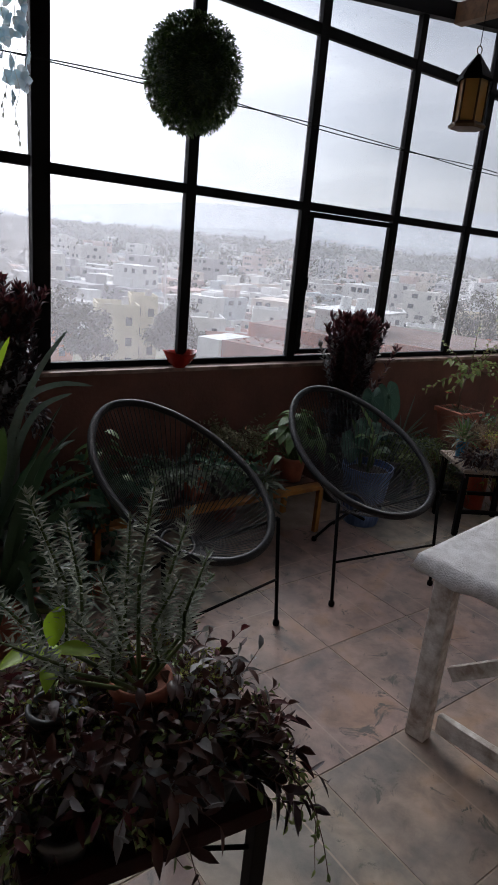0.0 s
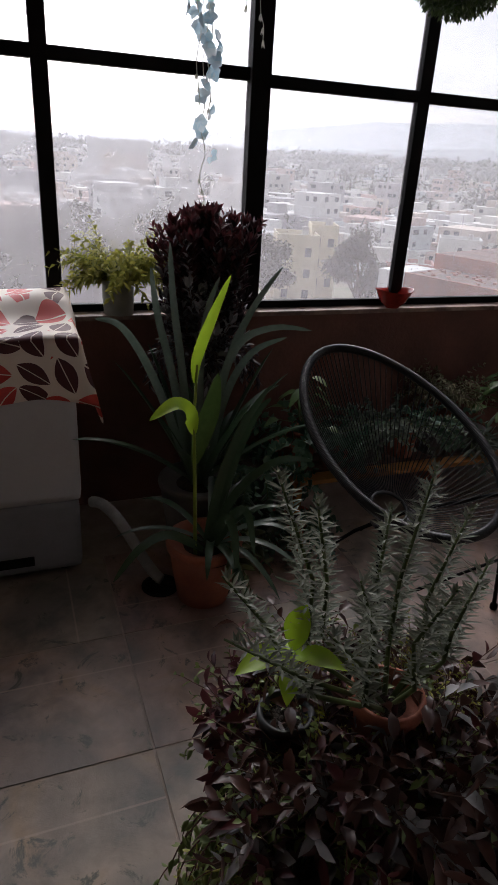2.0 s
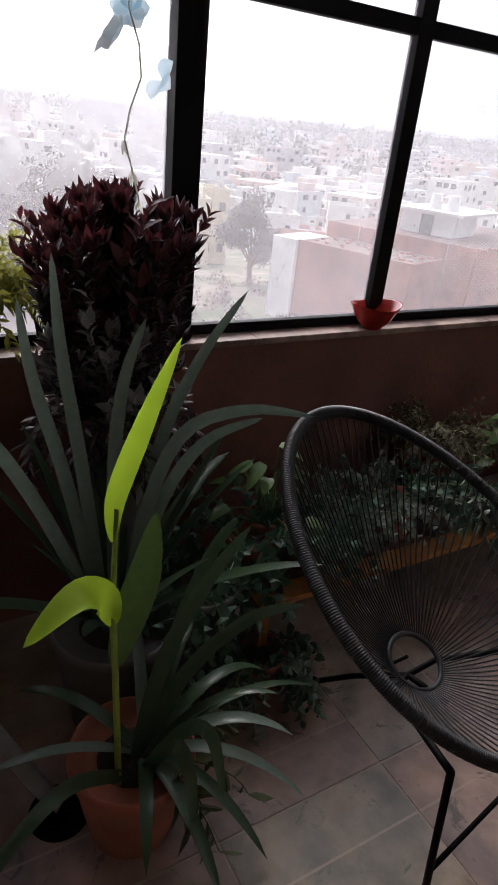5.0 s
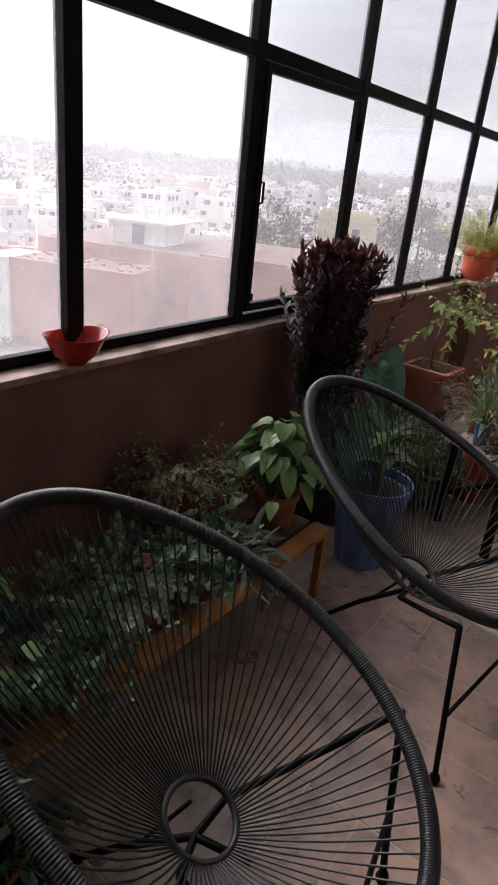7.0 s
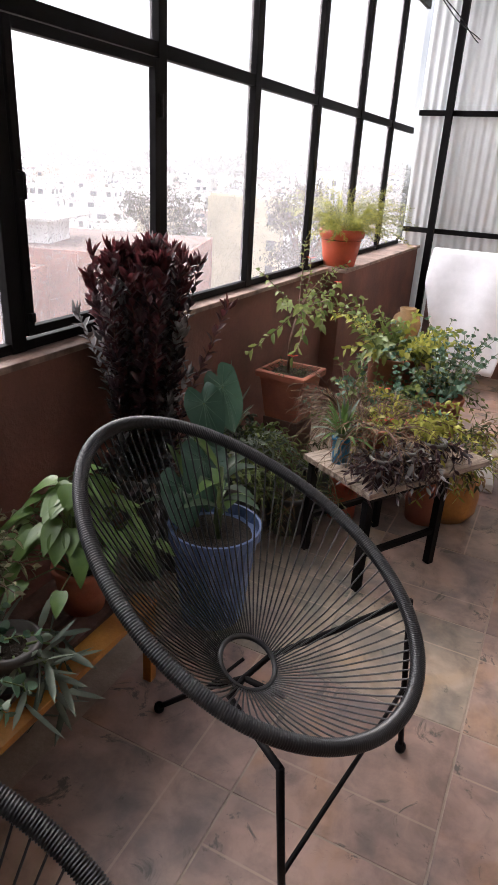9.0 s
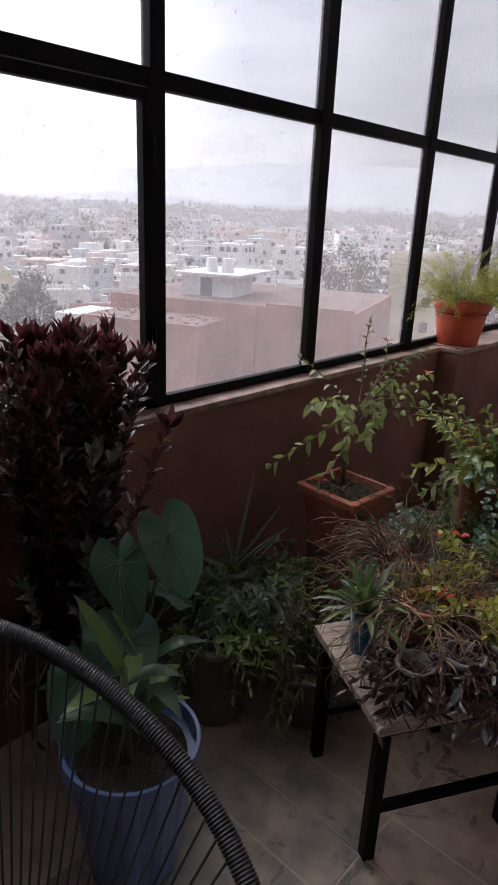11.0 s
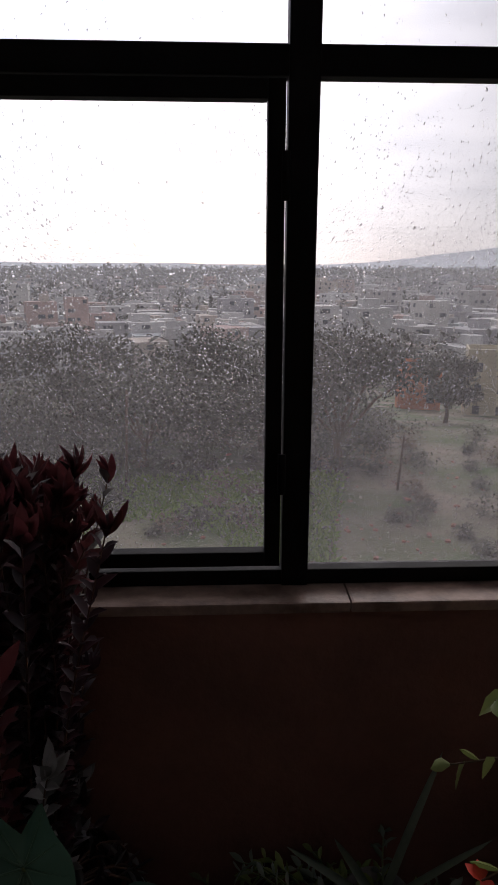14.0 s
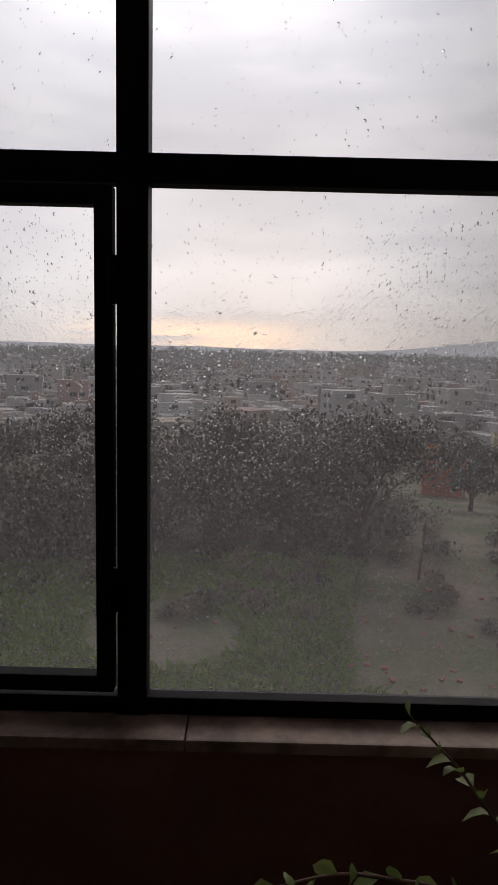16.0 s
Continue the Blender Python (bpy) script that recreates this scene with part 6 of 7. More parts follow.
# ---- blue tub and elephant ears ----
def blue_tub():
    t_ = thing("blue_tub", "ribbed blue plastic tub with dumb cane", "potted plant", pose(2.910, -.630, 0))
    n = 72
    sh = Shape()
    rows = [(.001, 0), (.105, 0), (.11, .01), (.150, .335), (.160, .337), (.164, .385), (.155, .385), (.150, .345), (.08, .34)]
    for r, z in rows:
        for j in range(n):
            a = 2 * math.pi * j / n
            k = 1 + (.02 * (1 if (j // 3) % 2 else -1) if .01 <= z <= .35 and r > .1 else 0)
            sh.v.append(Vector((r * k * math.cos(a), r * k * math.sin(a), z)))
    for i in range(len(rows) - 1):
        for j in range(n):
            a, b = i * n, (i + 1) * n
            sh.f.append((a + j, a + (j + 1) % n, b + (j + 1) % n, b + j))
    sh.link("pot", M_BLUEPOT, t_, "ribbed blue plastic tub", smooth=False)
    Shape().lathe([(.153, .34), (.1, .35), (.001, .355)], 24).link("soil", M_SOIL, t_)
    rnd = random.Random(301)
    for x, y, h in ((-.03, -.03, .28), (.05, .02, .22), (.0, .07, .16)):
        Shape().tube([(x, y, .35), (x * 1.3, y * 1.2, .35 + h * .6), (x * 1.4, y * 1.4, .35 + h)], [.012, .010, .006], 8).link("stem", M_STEMG, t_)
        for i in range(7):
            a = 2.4 * i + rnd.uniform(-.4, .4)
            z = .35 + h * (.35 + .09 * i)
            lime = i == 6
            Shape().leaf((x * 1.4, y * 1.4, z), (math.cos(a), math.sin(a), .55 + (.9 if lime else .1 * i)), (0, 0, 1), .20 * rnd.uniform(.8, 1.15), .048, .45 if not lime else .05, 8, .25).link("leaf", L_HEART if lime or i == 4 and x < 0 else L_MID if i % 3 == 0 else L_DARK, t_)


blue_tub()


L_VEIN = leafy("pale_leaf_veins", (0.05, 0.11, 0.07), (0.09, 0.17, 0.11), 0.5, 0.1)


def taro_leaf(parent, base, tip_dir, c, length, width, tilt_up):
    """A broad heart-shaped blade with back lobes and raised veins, on its stalk; c is where the stalk meets it."""
    c, d = Vector(c), Vector(tip_dir).normalized()
    up = Vector(tilt_up).normalized()
    side = d.cross(up).normalized()
    nrm = side.cross(d).normalized()
    sh = Shape()
    nr, na = 7, 36
    sh.v.append(c)
    for i in range(1, nr + 1):
        rr = i / nr
        for j in range(na):
            a = 2 * math.pi * j / na
            ca, sa = math.cos(a), math.sin(a)
            ext = length * (.74 if ca > 0 else .36)
            along = ca * ext * (1 if ca > 0 else (1 - .55 * max(0, 1 - abs(sa) * 2.2)))
            across = sa * width / 2 * (1 - .35 * max(0, ca) ** 2)
            wave = .035 * length * rr ** 2 * math.sin(5 * a) - .16 * length * rr ** 2 * max(0, ca) + .05 * length * rr * abs(sa)
            vein = .004 * math.cos(9 * a) * rr * (1 - rr)
            sh.v.append(c + d * along * rr + side * across * rr + nrm * (wave + vein))
    for j in range(na):
        sh.f.append((0, 1 + j, 1 + (j + 1) % na))
    for i in range(nr - 1):
        for j in range(na):
            a, b = 1 + i * na, 1 + (i + 1) * na
            sh.f.append((a + j, b + j, b + (j + 1) % na, a + (j + 1) % na))
    sh.link("leaf", L_TARO, parent)
    ve = Shape()
    for q in range(11):
        a = 2 * math.pi * (q - 5) / 12.5
        ca, sa = math.cos(a), math.sin(a)
        row = []
        for i in range(9):
            rr = .04 + .88 * i / 8
            ext = length * (.74 if ca > 0 else .36)
            along = ca * ext * (1 if ca > 0 else (1 - .55 * max(0, 1 - abs(sa) * 2.2)))
            across = sa * width / 2 * (1 - .35 * max(0, ca) ** 2)
            wave = .035 * length * rr ** 2 * math.sin(5 * a) - .16 * length * rr ** 2 * max(0, ca) + .05 * length * rr * abs(sa)
            row.append(c + d * along * rr + side * across * rr + nrm * (wave + .004 * math.cos(9 * a) * rr * (1 - rr) + .0006))
        ve.tube(row, [.0019 - .00018 * i for i in range(9)], 5, cap=False)
    ve.link("vein", L_VEIN, parent, "pale raised veining")
    b = Vector(base)
    Shape().tube([b, b.lerp(c, .5) + Vector((0, 0, .05)), c], [.008, .006, .004], 7).link("stalk", M_STEMG, parent)


def taro():
    t_ = thing("elephant_ear_plant", "elephant ear plant with big blue-green leaves in a dark pot", "potted plant", pose(3.14, -.36, 0))
    pot(t_, .13, .26, M_GREYPOT)
    for d, c, l, w, up in (((.14, -.38, -.85), (-.03, -.17, .81), .25, .155, (-.35, -.75, .5)), ((-.15, -.45, -.9), (-.19, -.19, .80), .21, .13, (-.8, -.5, .35)), ((-.5, -.5, -.6), (-.2, -.2, .60), .24, .18, (-.3, -.6, .7)), ((.6, .2, -.3), (.1, -.02, .5), .2, .15, (.1, -.3, 1)), ((-.6, -.55, -.5), (-.28, -.16, .52), .22, .16, (-.2, -.5, .8))):
        taro_leaf(t_, (0, 0, .24), d, c, l, w, up)


taro()

# mixed greenery between the elephant ears and the planter box
for i, (x, y, r, h, mats, kw) in enumerate((
        (3.42, -.40, .13, .30, [L_OLIVE, L_SMALL], dict(stems=26, size=.055, width=.018, length=(.12, .27), up=1.1, grav=1.1)),
        (3.62, -.34, .12, .36, [L_SMALL, L_GREYGREEN], dict(stems=34, size=.055, width=.017, length=(.15, .36), up=1.0, grav=1.2)),
        (3.62, -.62, .12, .20, [L_OLIVE, L_DRY], dict(stems=20, size=.05, width=.010, length=(.12, .30), up=1.0, grav=1.4)),
        (3.88, -.66, .10, .24, [L_OLIVE, L_DRY], dict(stems=14, size=.05, width=.007, length=(.15, .34), up=1.0, grav=1.2)))):
    floor_vines("mixed_green_pot", "mixed green and olive foliage crowding a pot by the wall", x, y, r, h, mats, 320 + i, potm=M_GREYPOT, **kw)


def aloe():
    t_ = thing("spear_leaf_plant", "pale upright spear-leaved plant in a dark pot", "potted plant", pose(3.67, -.22, 0))
    pot(t_, .07, .36, M_GREYPOT, taper=.8)
    for d, l in (((.25, 0, 1), .36), ((.55, -.2, .8), .28), ((-.35, -.2, .9), .25), ((.1, -.5, .7), .24), ((-.6, .1, .5), .2), ((.75, -.1, .35), .26)):
        Shape().leaf((0, 0, .34), d, (0, -1, .3), l * 1.2, .019, .12, 9, .45, "strap").link("leaf", L_GREYGREEN, t_)


aloe()

# ---- square clay planter with bougainvillea, on a brick pier ----
PLB = pose(4.115, -.385, 0, 0, 0, -4)
sup = thing("block_pier", "stack of old brick blocks under the planter", "blocks", PLB)
for k in range(3):
    part("block", box(-.095 + .004 * k, .10 - .003 * k, -.10, .10, .117 * k, .117 * k + .115, .006), M_BLOCK, sup)


def square_planter():
    t_ = thing("square_planter", "square terracotta planter with a thin flowering bougainvillea", "potted plant", PLB @ pose(0, 0, .3505))
    bm = bmesh.new()
    w, h = .118, .25
    rows = [(.085, 0), (w - .006, h - .035), (w + .010, h - .033), (w + .012, h - .004), (w + .006, h), (w - .010, h), (w - .014, h - .03), (.05, h - .034)]
    vs = [[bm.verts.new((sx * r, sy * r * 1.08, z)) for sx, sy in ((-1, -1), (1, -1), (1, 1), (-1, 1))] for r, z in rows]
    for a, b in zip(vs, vs[1:]):
        for j in range(4):
            bm.faces.new((a[j], a[(j + 1) % 4], b[(j + 1) % 4], b[j]))
    bm.faces.new(list(reversed(vs[0])))
    bmesh.ops.bevel(bm, geom=[e for e in bm.edges if abs(e.verts[0].co.z - e.verts[1].co.z) > .02], offset=.006, segments=2, affect="EDGES")
    part("planter_box", bm, M_TERRA, t_, "square terracotta planter box")
    part("soil", box(-w + .012, w - .012, -w + .012, w - .012, h - .06, h - .028), M_SOIL, t_)
    rnd = random.Random(401)
    lv, st, pet, low = Shape(), Shape(), Shape(), Shape()
    trunk = [Vector((.01, .02, .22)), Vector((.0, .02, .38)), Vector((.03, .0, .55))]
    st.tube(trunk, [.008, .007, .006], 7)
    for d, l in (((-1, -.1, .5), .46), ((-.95, -.35, .15), .50), ((-.6, -.5, .6), .40), ((.2, -.6, .7), .34), ((.9, -.1, .55), .46), ((1, -.3, .3), .52), ((.4, .1, 1), .34), ((-.4, .1, .8), .34), ((.7, -.6, .4), .4), ((-.9, .05, .75), .46), ((1, .1, .4), .45), ((-.7, -.7, .3), .40), ((1, -.1, .15), .5), ((.8, -.5, .2), .45), ((-.9, -.2, -.05), .44), ((.3, -.3, 1), .3), ((.9, .1, .8), .4)):
        tip = shoot(lv, st, trunk[-1] + Vector((0, 0, rnd.uniform(-.08, .03))), d, l, 17, .046, .028, rnd, gravity=.38, thick=.004, per=1, droop=.5, start=.25, taper=.15)
        if rnd.random() < .2:
            for q in range(3):
                pet.leaf(tip, rnd_dir(rnd, .4), (0, 0, 1), .028, .02, .1, 3, .2)
    for i in range(60):
        a = rnd.uniform(0, 6.283)
        rr = rnd.uniform(0, .1)
        shoot(low, st, (math.cos(a) * rr, math.sin(a) * rr, h - .03), (math.cos(a), math.sin(a), 1.2), rnd.uniform(.05, .13), 7, .014, .006, rnd, per=2, thick=.0012, seg=2)
    lv.link("foliage", L_BOUG, t_)
    low.link("undergrowth", L_OLIVE, t_)
    pet.link("blossom", L_RED, t_, "small red bracts")
    st.link("branch", M_STEMB, t_)


square_planter()


def sill_pot():
    t_ = thing("orange_sill_pot", "orange plastic pot with feathery fern on the sill", "potted plant", pose(5.54, -.10, SILL_Z))
    pot(t_, .150, .245, M_PLASTICRED, 40, .022, .70)
    rnd = random.Random(411)
    lv, st = Shape(), Shape()
    for i in range(170):
        a = rnd.uniform(0, 6.283)
        shoot(lv, st, (math.cos(a) * .08, math.sin(a) * .08, .21), (math.cos(a) * 1.0, math.sin(a) * .8 - .15, rnd.uniform(.5, 2.4)), rnd.uniform(.24, .46), 20, .03, .006, rnd, gravity=.8, per=3, thick=.0012, seg=2)
    lv.link("foliage", L_YELLOW, t_, "feathery yellow-green fern")
    st.link("stem", M_STEMG, t_)
    part("saucer", box(-.13, .13, -.115, .13, 0.0, .006, .002), M_SILL, t_)


sill_pot()

# ---- low plank-topped table crowded with pots ----
LT = pose(3.592, -1.015, 0, 0, 0, -31)


def low_table():
    t_ = thing("plank_table", "low steel table with pale worn planks", "table", LT)
    for k in range(4):
        y0 = -.205 + .1025 * k
        part("plank", box(-.235, .445, y0 + .002, y0 + .100, .425, .45, .004), M_RAWWOOD, t_)
    for sx in (-1, 1):
        for sy in (-1, 1):
            part("leg", box(sx * .205 - .016, sx * .205 + .016, sy * .17 - .016, sy * .17 + .016, 0, .4, .003), M_STEEL, t_)
    for sy in (-1, 1):
        part("rail", box(-.22, .22, sy * .17 - .014, sy * .17 + .014, .4005, .4245, .003), M_STEEL, t_)
        part("stretcher", box(-.188, .188, sy * .17 - .01, sy * .17 + .01, .15, .175, .003), M_STEEL, t_)


low_table()


def on_table(x, y):
    return LT @ pose(x, y, .4505)


def spider_cup():
    t_ = thing("spider_plant", "small spider plant in a bright blue cup", "potted plant", on_table(-.15, .075))
    pot(t_, .04, .11, M_BRIGHTBLUE, 24, .006, .8)
    rnd = random.Random(500)
    for i in range(34):
        a = 2.4 * i
        el = rnd.uniform(.15, 1)
        Shape().leaf((0, 0, .10), (math.cos(a) * (1.2 - el), math.sin(a) * (1.2 - el), .3 + el), (0, 0, 1), rnd.uniform(.15, .23), .019, .5 * (1.25 - el), 6, .35, "strap").link("leaf", L_MID if i % 3 else L_GREYGREEN, t_)


M_BRIGHTBLUE = surf("bright_blue_plastic", (0.02, 0.22, 0.42), 0.35, 6, 0.15, 80, 0.05)
spider_cup()
TB = [(.02, -.13, .055, .11, M_GREYPOT, [(L_PURPLE, 26, (.08, .2), 8, .05, .02, 1.6, (0, 360), "lance", 1), (L_SILVER, 8, (.08, .2), 8, .05, .02, 1.7, (180, 360), "lance", 1)], "dark purple trailing plant in a black pot"),
      (-.10, -.11, .05, .09, M_GREYPOT, [(L_PURPLE, 26, (.07, .16), 7, .050, .020, 1.5, (60, 330), "lance", 1), (L_SILVER, 6, (.07, .15), 7, .048, .02, 1.5, (90, 300), "lance", 1)], "dark purple trailing plant in a black pot"),
      (.15, -.13, .055, .12, M_GREYPOT, [(L_PURPLE, 16, (.08, .22), 8, .05, .02, 1.5, (0, 360), "lance", 1), (L_DRY, 10, (.1, .25), 8, .05, .006, 1.0, (0, 360), "lance", 1)], "dark trailing plant with dry stems in a pot"),
      (.02, .05, .07, .14, M_TERRA, [(L_DRY, 60, (.15, .34), 9, .08, .0045, .9, (0, 360), "strap", 1), (L_OLIVE, 14, (.1, .25), 9, .05, .006, 1.0, (0, 360), "lance", 1)], "dry grass tuft in a round clay pot"),
      (.17, .04, .06, .15, M_TERRA, [(L_YELLOW, 30, (.12, .3), 10, .045, .02, .9, (0, 360), "lance", 2)], "yellow-green bushy plant in a clay pot"),
      (.15, .17, .055, .12, M_TERRA, [(L_JADE, 14, (.10, .24), 8, .035, .03, .7, (0, 360), "round", 2)], "tall blue-green succulent in a clay pot")]
for i, (x, y, r, h, pm, kinds, lab) in enumerate(TB):
    trailing_pot("table_pot", lab, on_table(x, y), r, h, pm, 510 + i, kinds, .9)


def red_flower_pot():
    t_ = thing("red_flower_pot", "red plastic pot with straggly dry stems and red blooms", "potted plant", on_table(.13, .27) @ pose(0, .06, -.4505))
    pot(t_, .09, .54, M_PLASTICRED, 28, .014, .75)
    rnd = random.Random(530)
    lv, st, fl = Shape(), Shape(), Shape()
    for i in range(120):
        a = rnd.uniform(0, 6.283)
        tip = shoot(lv, st, (math.cos(a) * .05, math.sin(a) * .05, .52), (math.cos(a), math.sin(a), rnd.uniform(.5, 2.2)), rnd.uniform(.15, .34), 9, .06, .004, rnd, gravity=1.1, shape="strap")
        if i % 15 == 0:
            for q in range(6):
                fl.leaf(tip, rnd_dir(rnd, .5), (0, 0, 1), .035, .026, .2, 3, .2, "round")
    lv.link("foliage", L_DRY, t_)
    fl.link("blossom", L_RED, t_, "red blooms")
    st.link("stem", M_STEMB, t_)


red_flower_pot()

# taller pots standing behind the table
for i, (x, y, r, h, mats, kw, lab) in enumerate((
        (4.20, -.84, .13, .44, [L_JADE, L_SMALL], dict(stems=40, size=.042, width=.034, length=(.12, .34), up=1.6, grav=.5, shape="round"), "big blue-green jade bush in a tall clay pot"),
        (4.06, -1.16, .12, .36, [L_YELLOW, L_OLIVE, L_DRY], dict(stems=34, size=.055, width=.018, length=(.15, .36), up=1.0, grav=1.0), "yellow-green narrow-leaved bush in a clay pot"),
        (4.50, -.80, .13, .66, [L_YELLOW, L_SMALL], dict(stems=22, size=.07, width=.034, length=(.15, .36), up=1.2, grav=.6), "yellow croton in a tall clay pot"),
        (4.40, -1.09, .12, .52, [L_JADE], dict(stems=26, size=.045, width=.036, length=(.25, .46), up=3.0, grav=.35, shape="round"), "tall stemmed succulent in a clay pot"),
        (4.70, -.95, .12, .45, [L_OLIVE, L_SMALL], dict(stems=24, size=.05, width=.02, length=(.15, .35), up=1.0, grav=1.1), "olive-leaved bush in a clay pot"))):
    floor_vines("tall_pot_plant", lab, x, y, r, h, mats, 560 + i, potm=M_TERRA, **kw)


def ochre_pot():
    t_ = thing("ochre_tub", "ochre-yellow glazed tub standing on the floor", "pot", pose(4.16, -1.24, 0))
    Shape().lathe([(.001, 0), (.11, 0), (.145, .05), (.15, .13), (.135, .19), (.145, .205), (.135, .21), (.11, .19), (.001, .18)], 36).link("tub_body", M_YELLOWWOOD, t_)


ochre_pot()


def stone_slab():
    t_ = thing("concrete_step", "worn pale concrete block on the floor", "block", pose(4.72, -1.30, 0, 0, 0, 8))
    part("block", box(-.22, .22, -.10, .10, 0, .05, .01), M_CONC, t_)


stone_slab()


def clay_jug():
    t_ = thing("clay_jug", "honey-coloured clay jug on a stand of bricks", "jug", pose(5.55, -.62, 0))
    for k in range(4):
        part("brick", box(-.10, .10, -.10, .10, .125 * k, .125 * k + .123, .005), M_BLOCK, t_)
    Shape().lathe([(.001, .626), (.05, .626), (.088, .67), (.10, .73), (.085, .785), (.05, .81), (.056, .84), (.05, .841), (.042, .81), (.001, .80)], 36, (0, 0, -.125)).link("jug_body", M_JUG, t_, "honey-coloured clay jug")


M_JUG = surf("honey_clay", (0.50, 0.30, 0.13), 0.6, 7, 0.25, 70, 0.1)
clay_jug()

# ---- far corner: leaning board, brown sheets, white cloth ----
M_BOARD = surf("red_brown_board", (0.23, 0.125, 0.105), 0.8, 4, 0.25, 50, 0.2)
M_CLOTHW = surf("white_cotton", (0.74, 0.74, 0.76), 0.9, 8, 0.08, 220, 0.2)


def leaning_boards():
    t_ = thing("brown_boards", "red-brown boards standing upright in the corner", "boards")
    for i, (y0, y1) in enumerate(((-.50, -.90), (-.905, -1.32))):
        bm = box(6.76, 6.80, y1, y0, 0, .985, .004, )
        part("board", bm, M_BOARD, t_)
    part("back_leg", box(6.802, 7.1, -.93, -.88, 0, .05, .003), M_BOARD, t_)
    sh = Shape()
    n, k = 28, 26
    for j in range(k + 1):
        s = j / k
        for i in range(n + 1):
            u = i / n
            y = -.51 - .74 * u + .10 * s * (u - .2)
            if s < .12:
                x, z = 6.83 - .08 * s / .12, .997
            else:
                q = (s - .12) / .88
                x, z = 6.75 - .50 * q, .995 - .85 * q
            x -= .016 * math.sin(9 * u + 3 * s) * min(1, s * 3)
            y += .02 * math.sin(6 * s)
            if z < .72 and u < .25 * (.72 - z) * 2.2:
                y = -.51 - .74 * (.25 * (.72 - z) * 2.2)
            sh.v.append(Vector((x, y, z)))
    for j in range(k):
        for i in range(n):
            a = j * (n + 1) + i
            sh.f.append((a, a + 1, a + n + 2, a + n + 1))
    c = tagged(sh.link("white_cloth", M_CLOTHW), "white cotton sheet thrown over the boards", "cloth")
    so = c.modifiers.new("thickness", "SOLIDIFY")
    so.thickness = .004


leaning_boards()


# ---- plank partition in a black steel frame ----
def plank_door():
    m = Matrix.Translation((5.03, -1.47, 0)) @ Matrix.Rotation(math.atan2(-.418, .087), 4, "Z")
    t_ = thing("plank_door", "orange varnished plank door in a black steel frame", "door", m)
    part("frame_stile", box(0, .055, -.03, .03, 0, 2.62, .003), M_STEEL, t_)
    part("frame_stile", box(1.10, 1.155, -.03, .03, 0, 2.62, .003), M_STEEL, t_)
    part("frame_rail", box(.056, 1.099, -.028, .028, 0.004, .05, .003), M_STEEL, t_)
    part("frame_rail", box(.056, 1.099, -.028, .028, 2.57, 2.615, .003), M_STEEL, t_)
    for k in range(18):
        x0 = .057 + .05788 * k
        sh = Shape()
        prof = [(x0 + .001, -.012)] + [(x0 + .0289 - .0279 * math.cos(math.pi * q / 8), -.012 - .020 * math.sin(math.pi * q / 8) ** .8) for q in range(9)] + [(x0 + .0569, -.012)]
        prof += [(a, -.004 - b_) for a, b_ in reversed(prof)]
        for z in (.052, 2.568):
            sh.v += [Vector((a, b_, z)) for a, b_ in prof]
        n_ = len(prof)
        sh.f += [(q, (q + 1) % n_, n_ + (q + 1) % n_, n_ + q) for q in range(n_)]
        sh.f += [tuple(reversed(range(n_))), tuple(range(n_, 2 * n_))]
        sh.link("plank", M_WOOD, t_)
    Shape().tube([(-.004, -.02, .0), (-.012, -.02, 1.2), (-.006, -.02, 2.6)], .009).link("edge_strip", M_WOOD, t_)


plank_door()
tagged(part("wall_partition", box(5.33, ROOM_X1 - .12, -2.66, -2.60, -.004, 3.3), M_WHITEWALL), "plain wall behind the plank door", "wall", kind="structure")


# ---- white work table with a lace cloth ----
def white_table():
    m = pose(1.68, -2.075, 0, 0, 0, 7.5)
    t_ = thing("white_table", "long white-painted rough wooden table with chipped paint", "table", m)
    x0, x1, y0, y1, zt = 0, 1.63, -.865, 0, .71
    for x in (x0, x1 - .055):
        for y in (y0, y1 - .075):
            bm = box(x, x + .055, y, y + .075, 0, zt - .03, .008)
            part("leg", bm, M_WHITEPAINT, t_)
    part("tabletop", box(x0 - .02, x1 + .02, y0 - .02, y1 + .02, zt - .029, zt, .006), M_WHITEPAINT, t_)
    part("stretcher", box(x0 + .02, x0 + .05, y0 + .10, y1 - .10, .06, .13, .005), M_WHITEPAINT, t_)
    part("stretcher", box(x1 - .05, x1 - .02, y0 + .10, y1 - .10, .06, .13, .005), M_WHITEPAINT, t_)
    bm = bmesh.new()
    a, b = Vector((x0 + .035, y1 - .11, .30)), Vector((x0 + .035, y0 + .30, zt - .05))
    L_ = (b - a).length
    ang = math.atan2(b.z - a.z, a.y - b.y)
    box_into(bm, -.012, .012, -L_, 0, -.025, .025, .004, Matrix.Translation(a) @ Matrix.Rotation(-ang, 4, "X"))
    part("brace", bm, M_WHITEPAINT, t_)
    lace_cloth("table_cloth", "white embossed cloth with a short wavy edge over the table", x0 - .05, x1 + .05, y0 - .05, y1 + .05, zt + .003).matrix_world = m


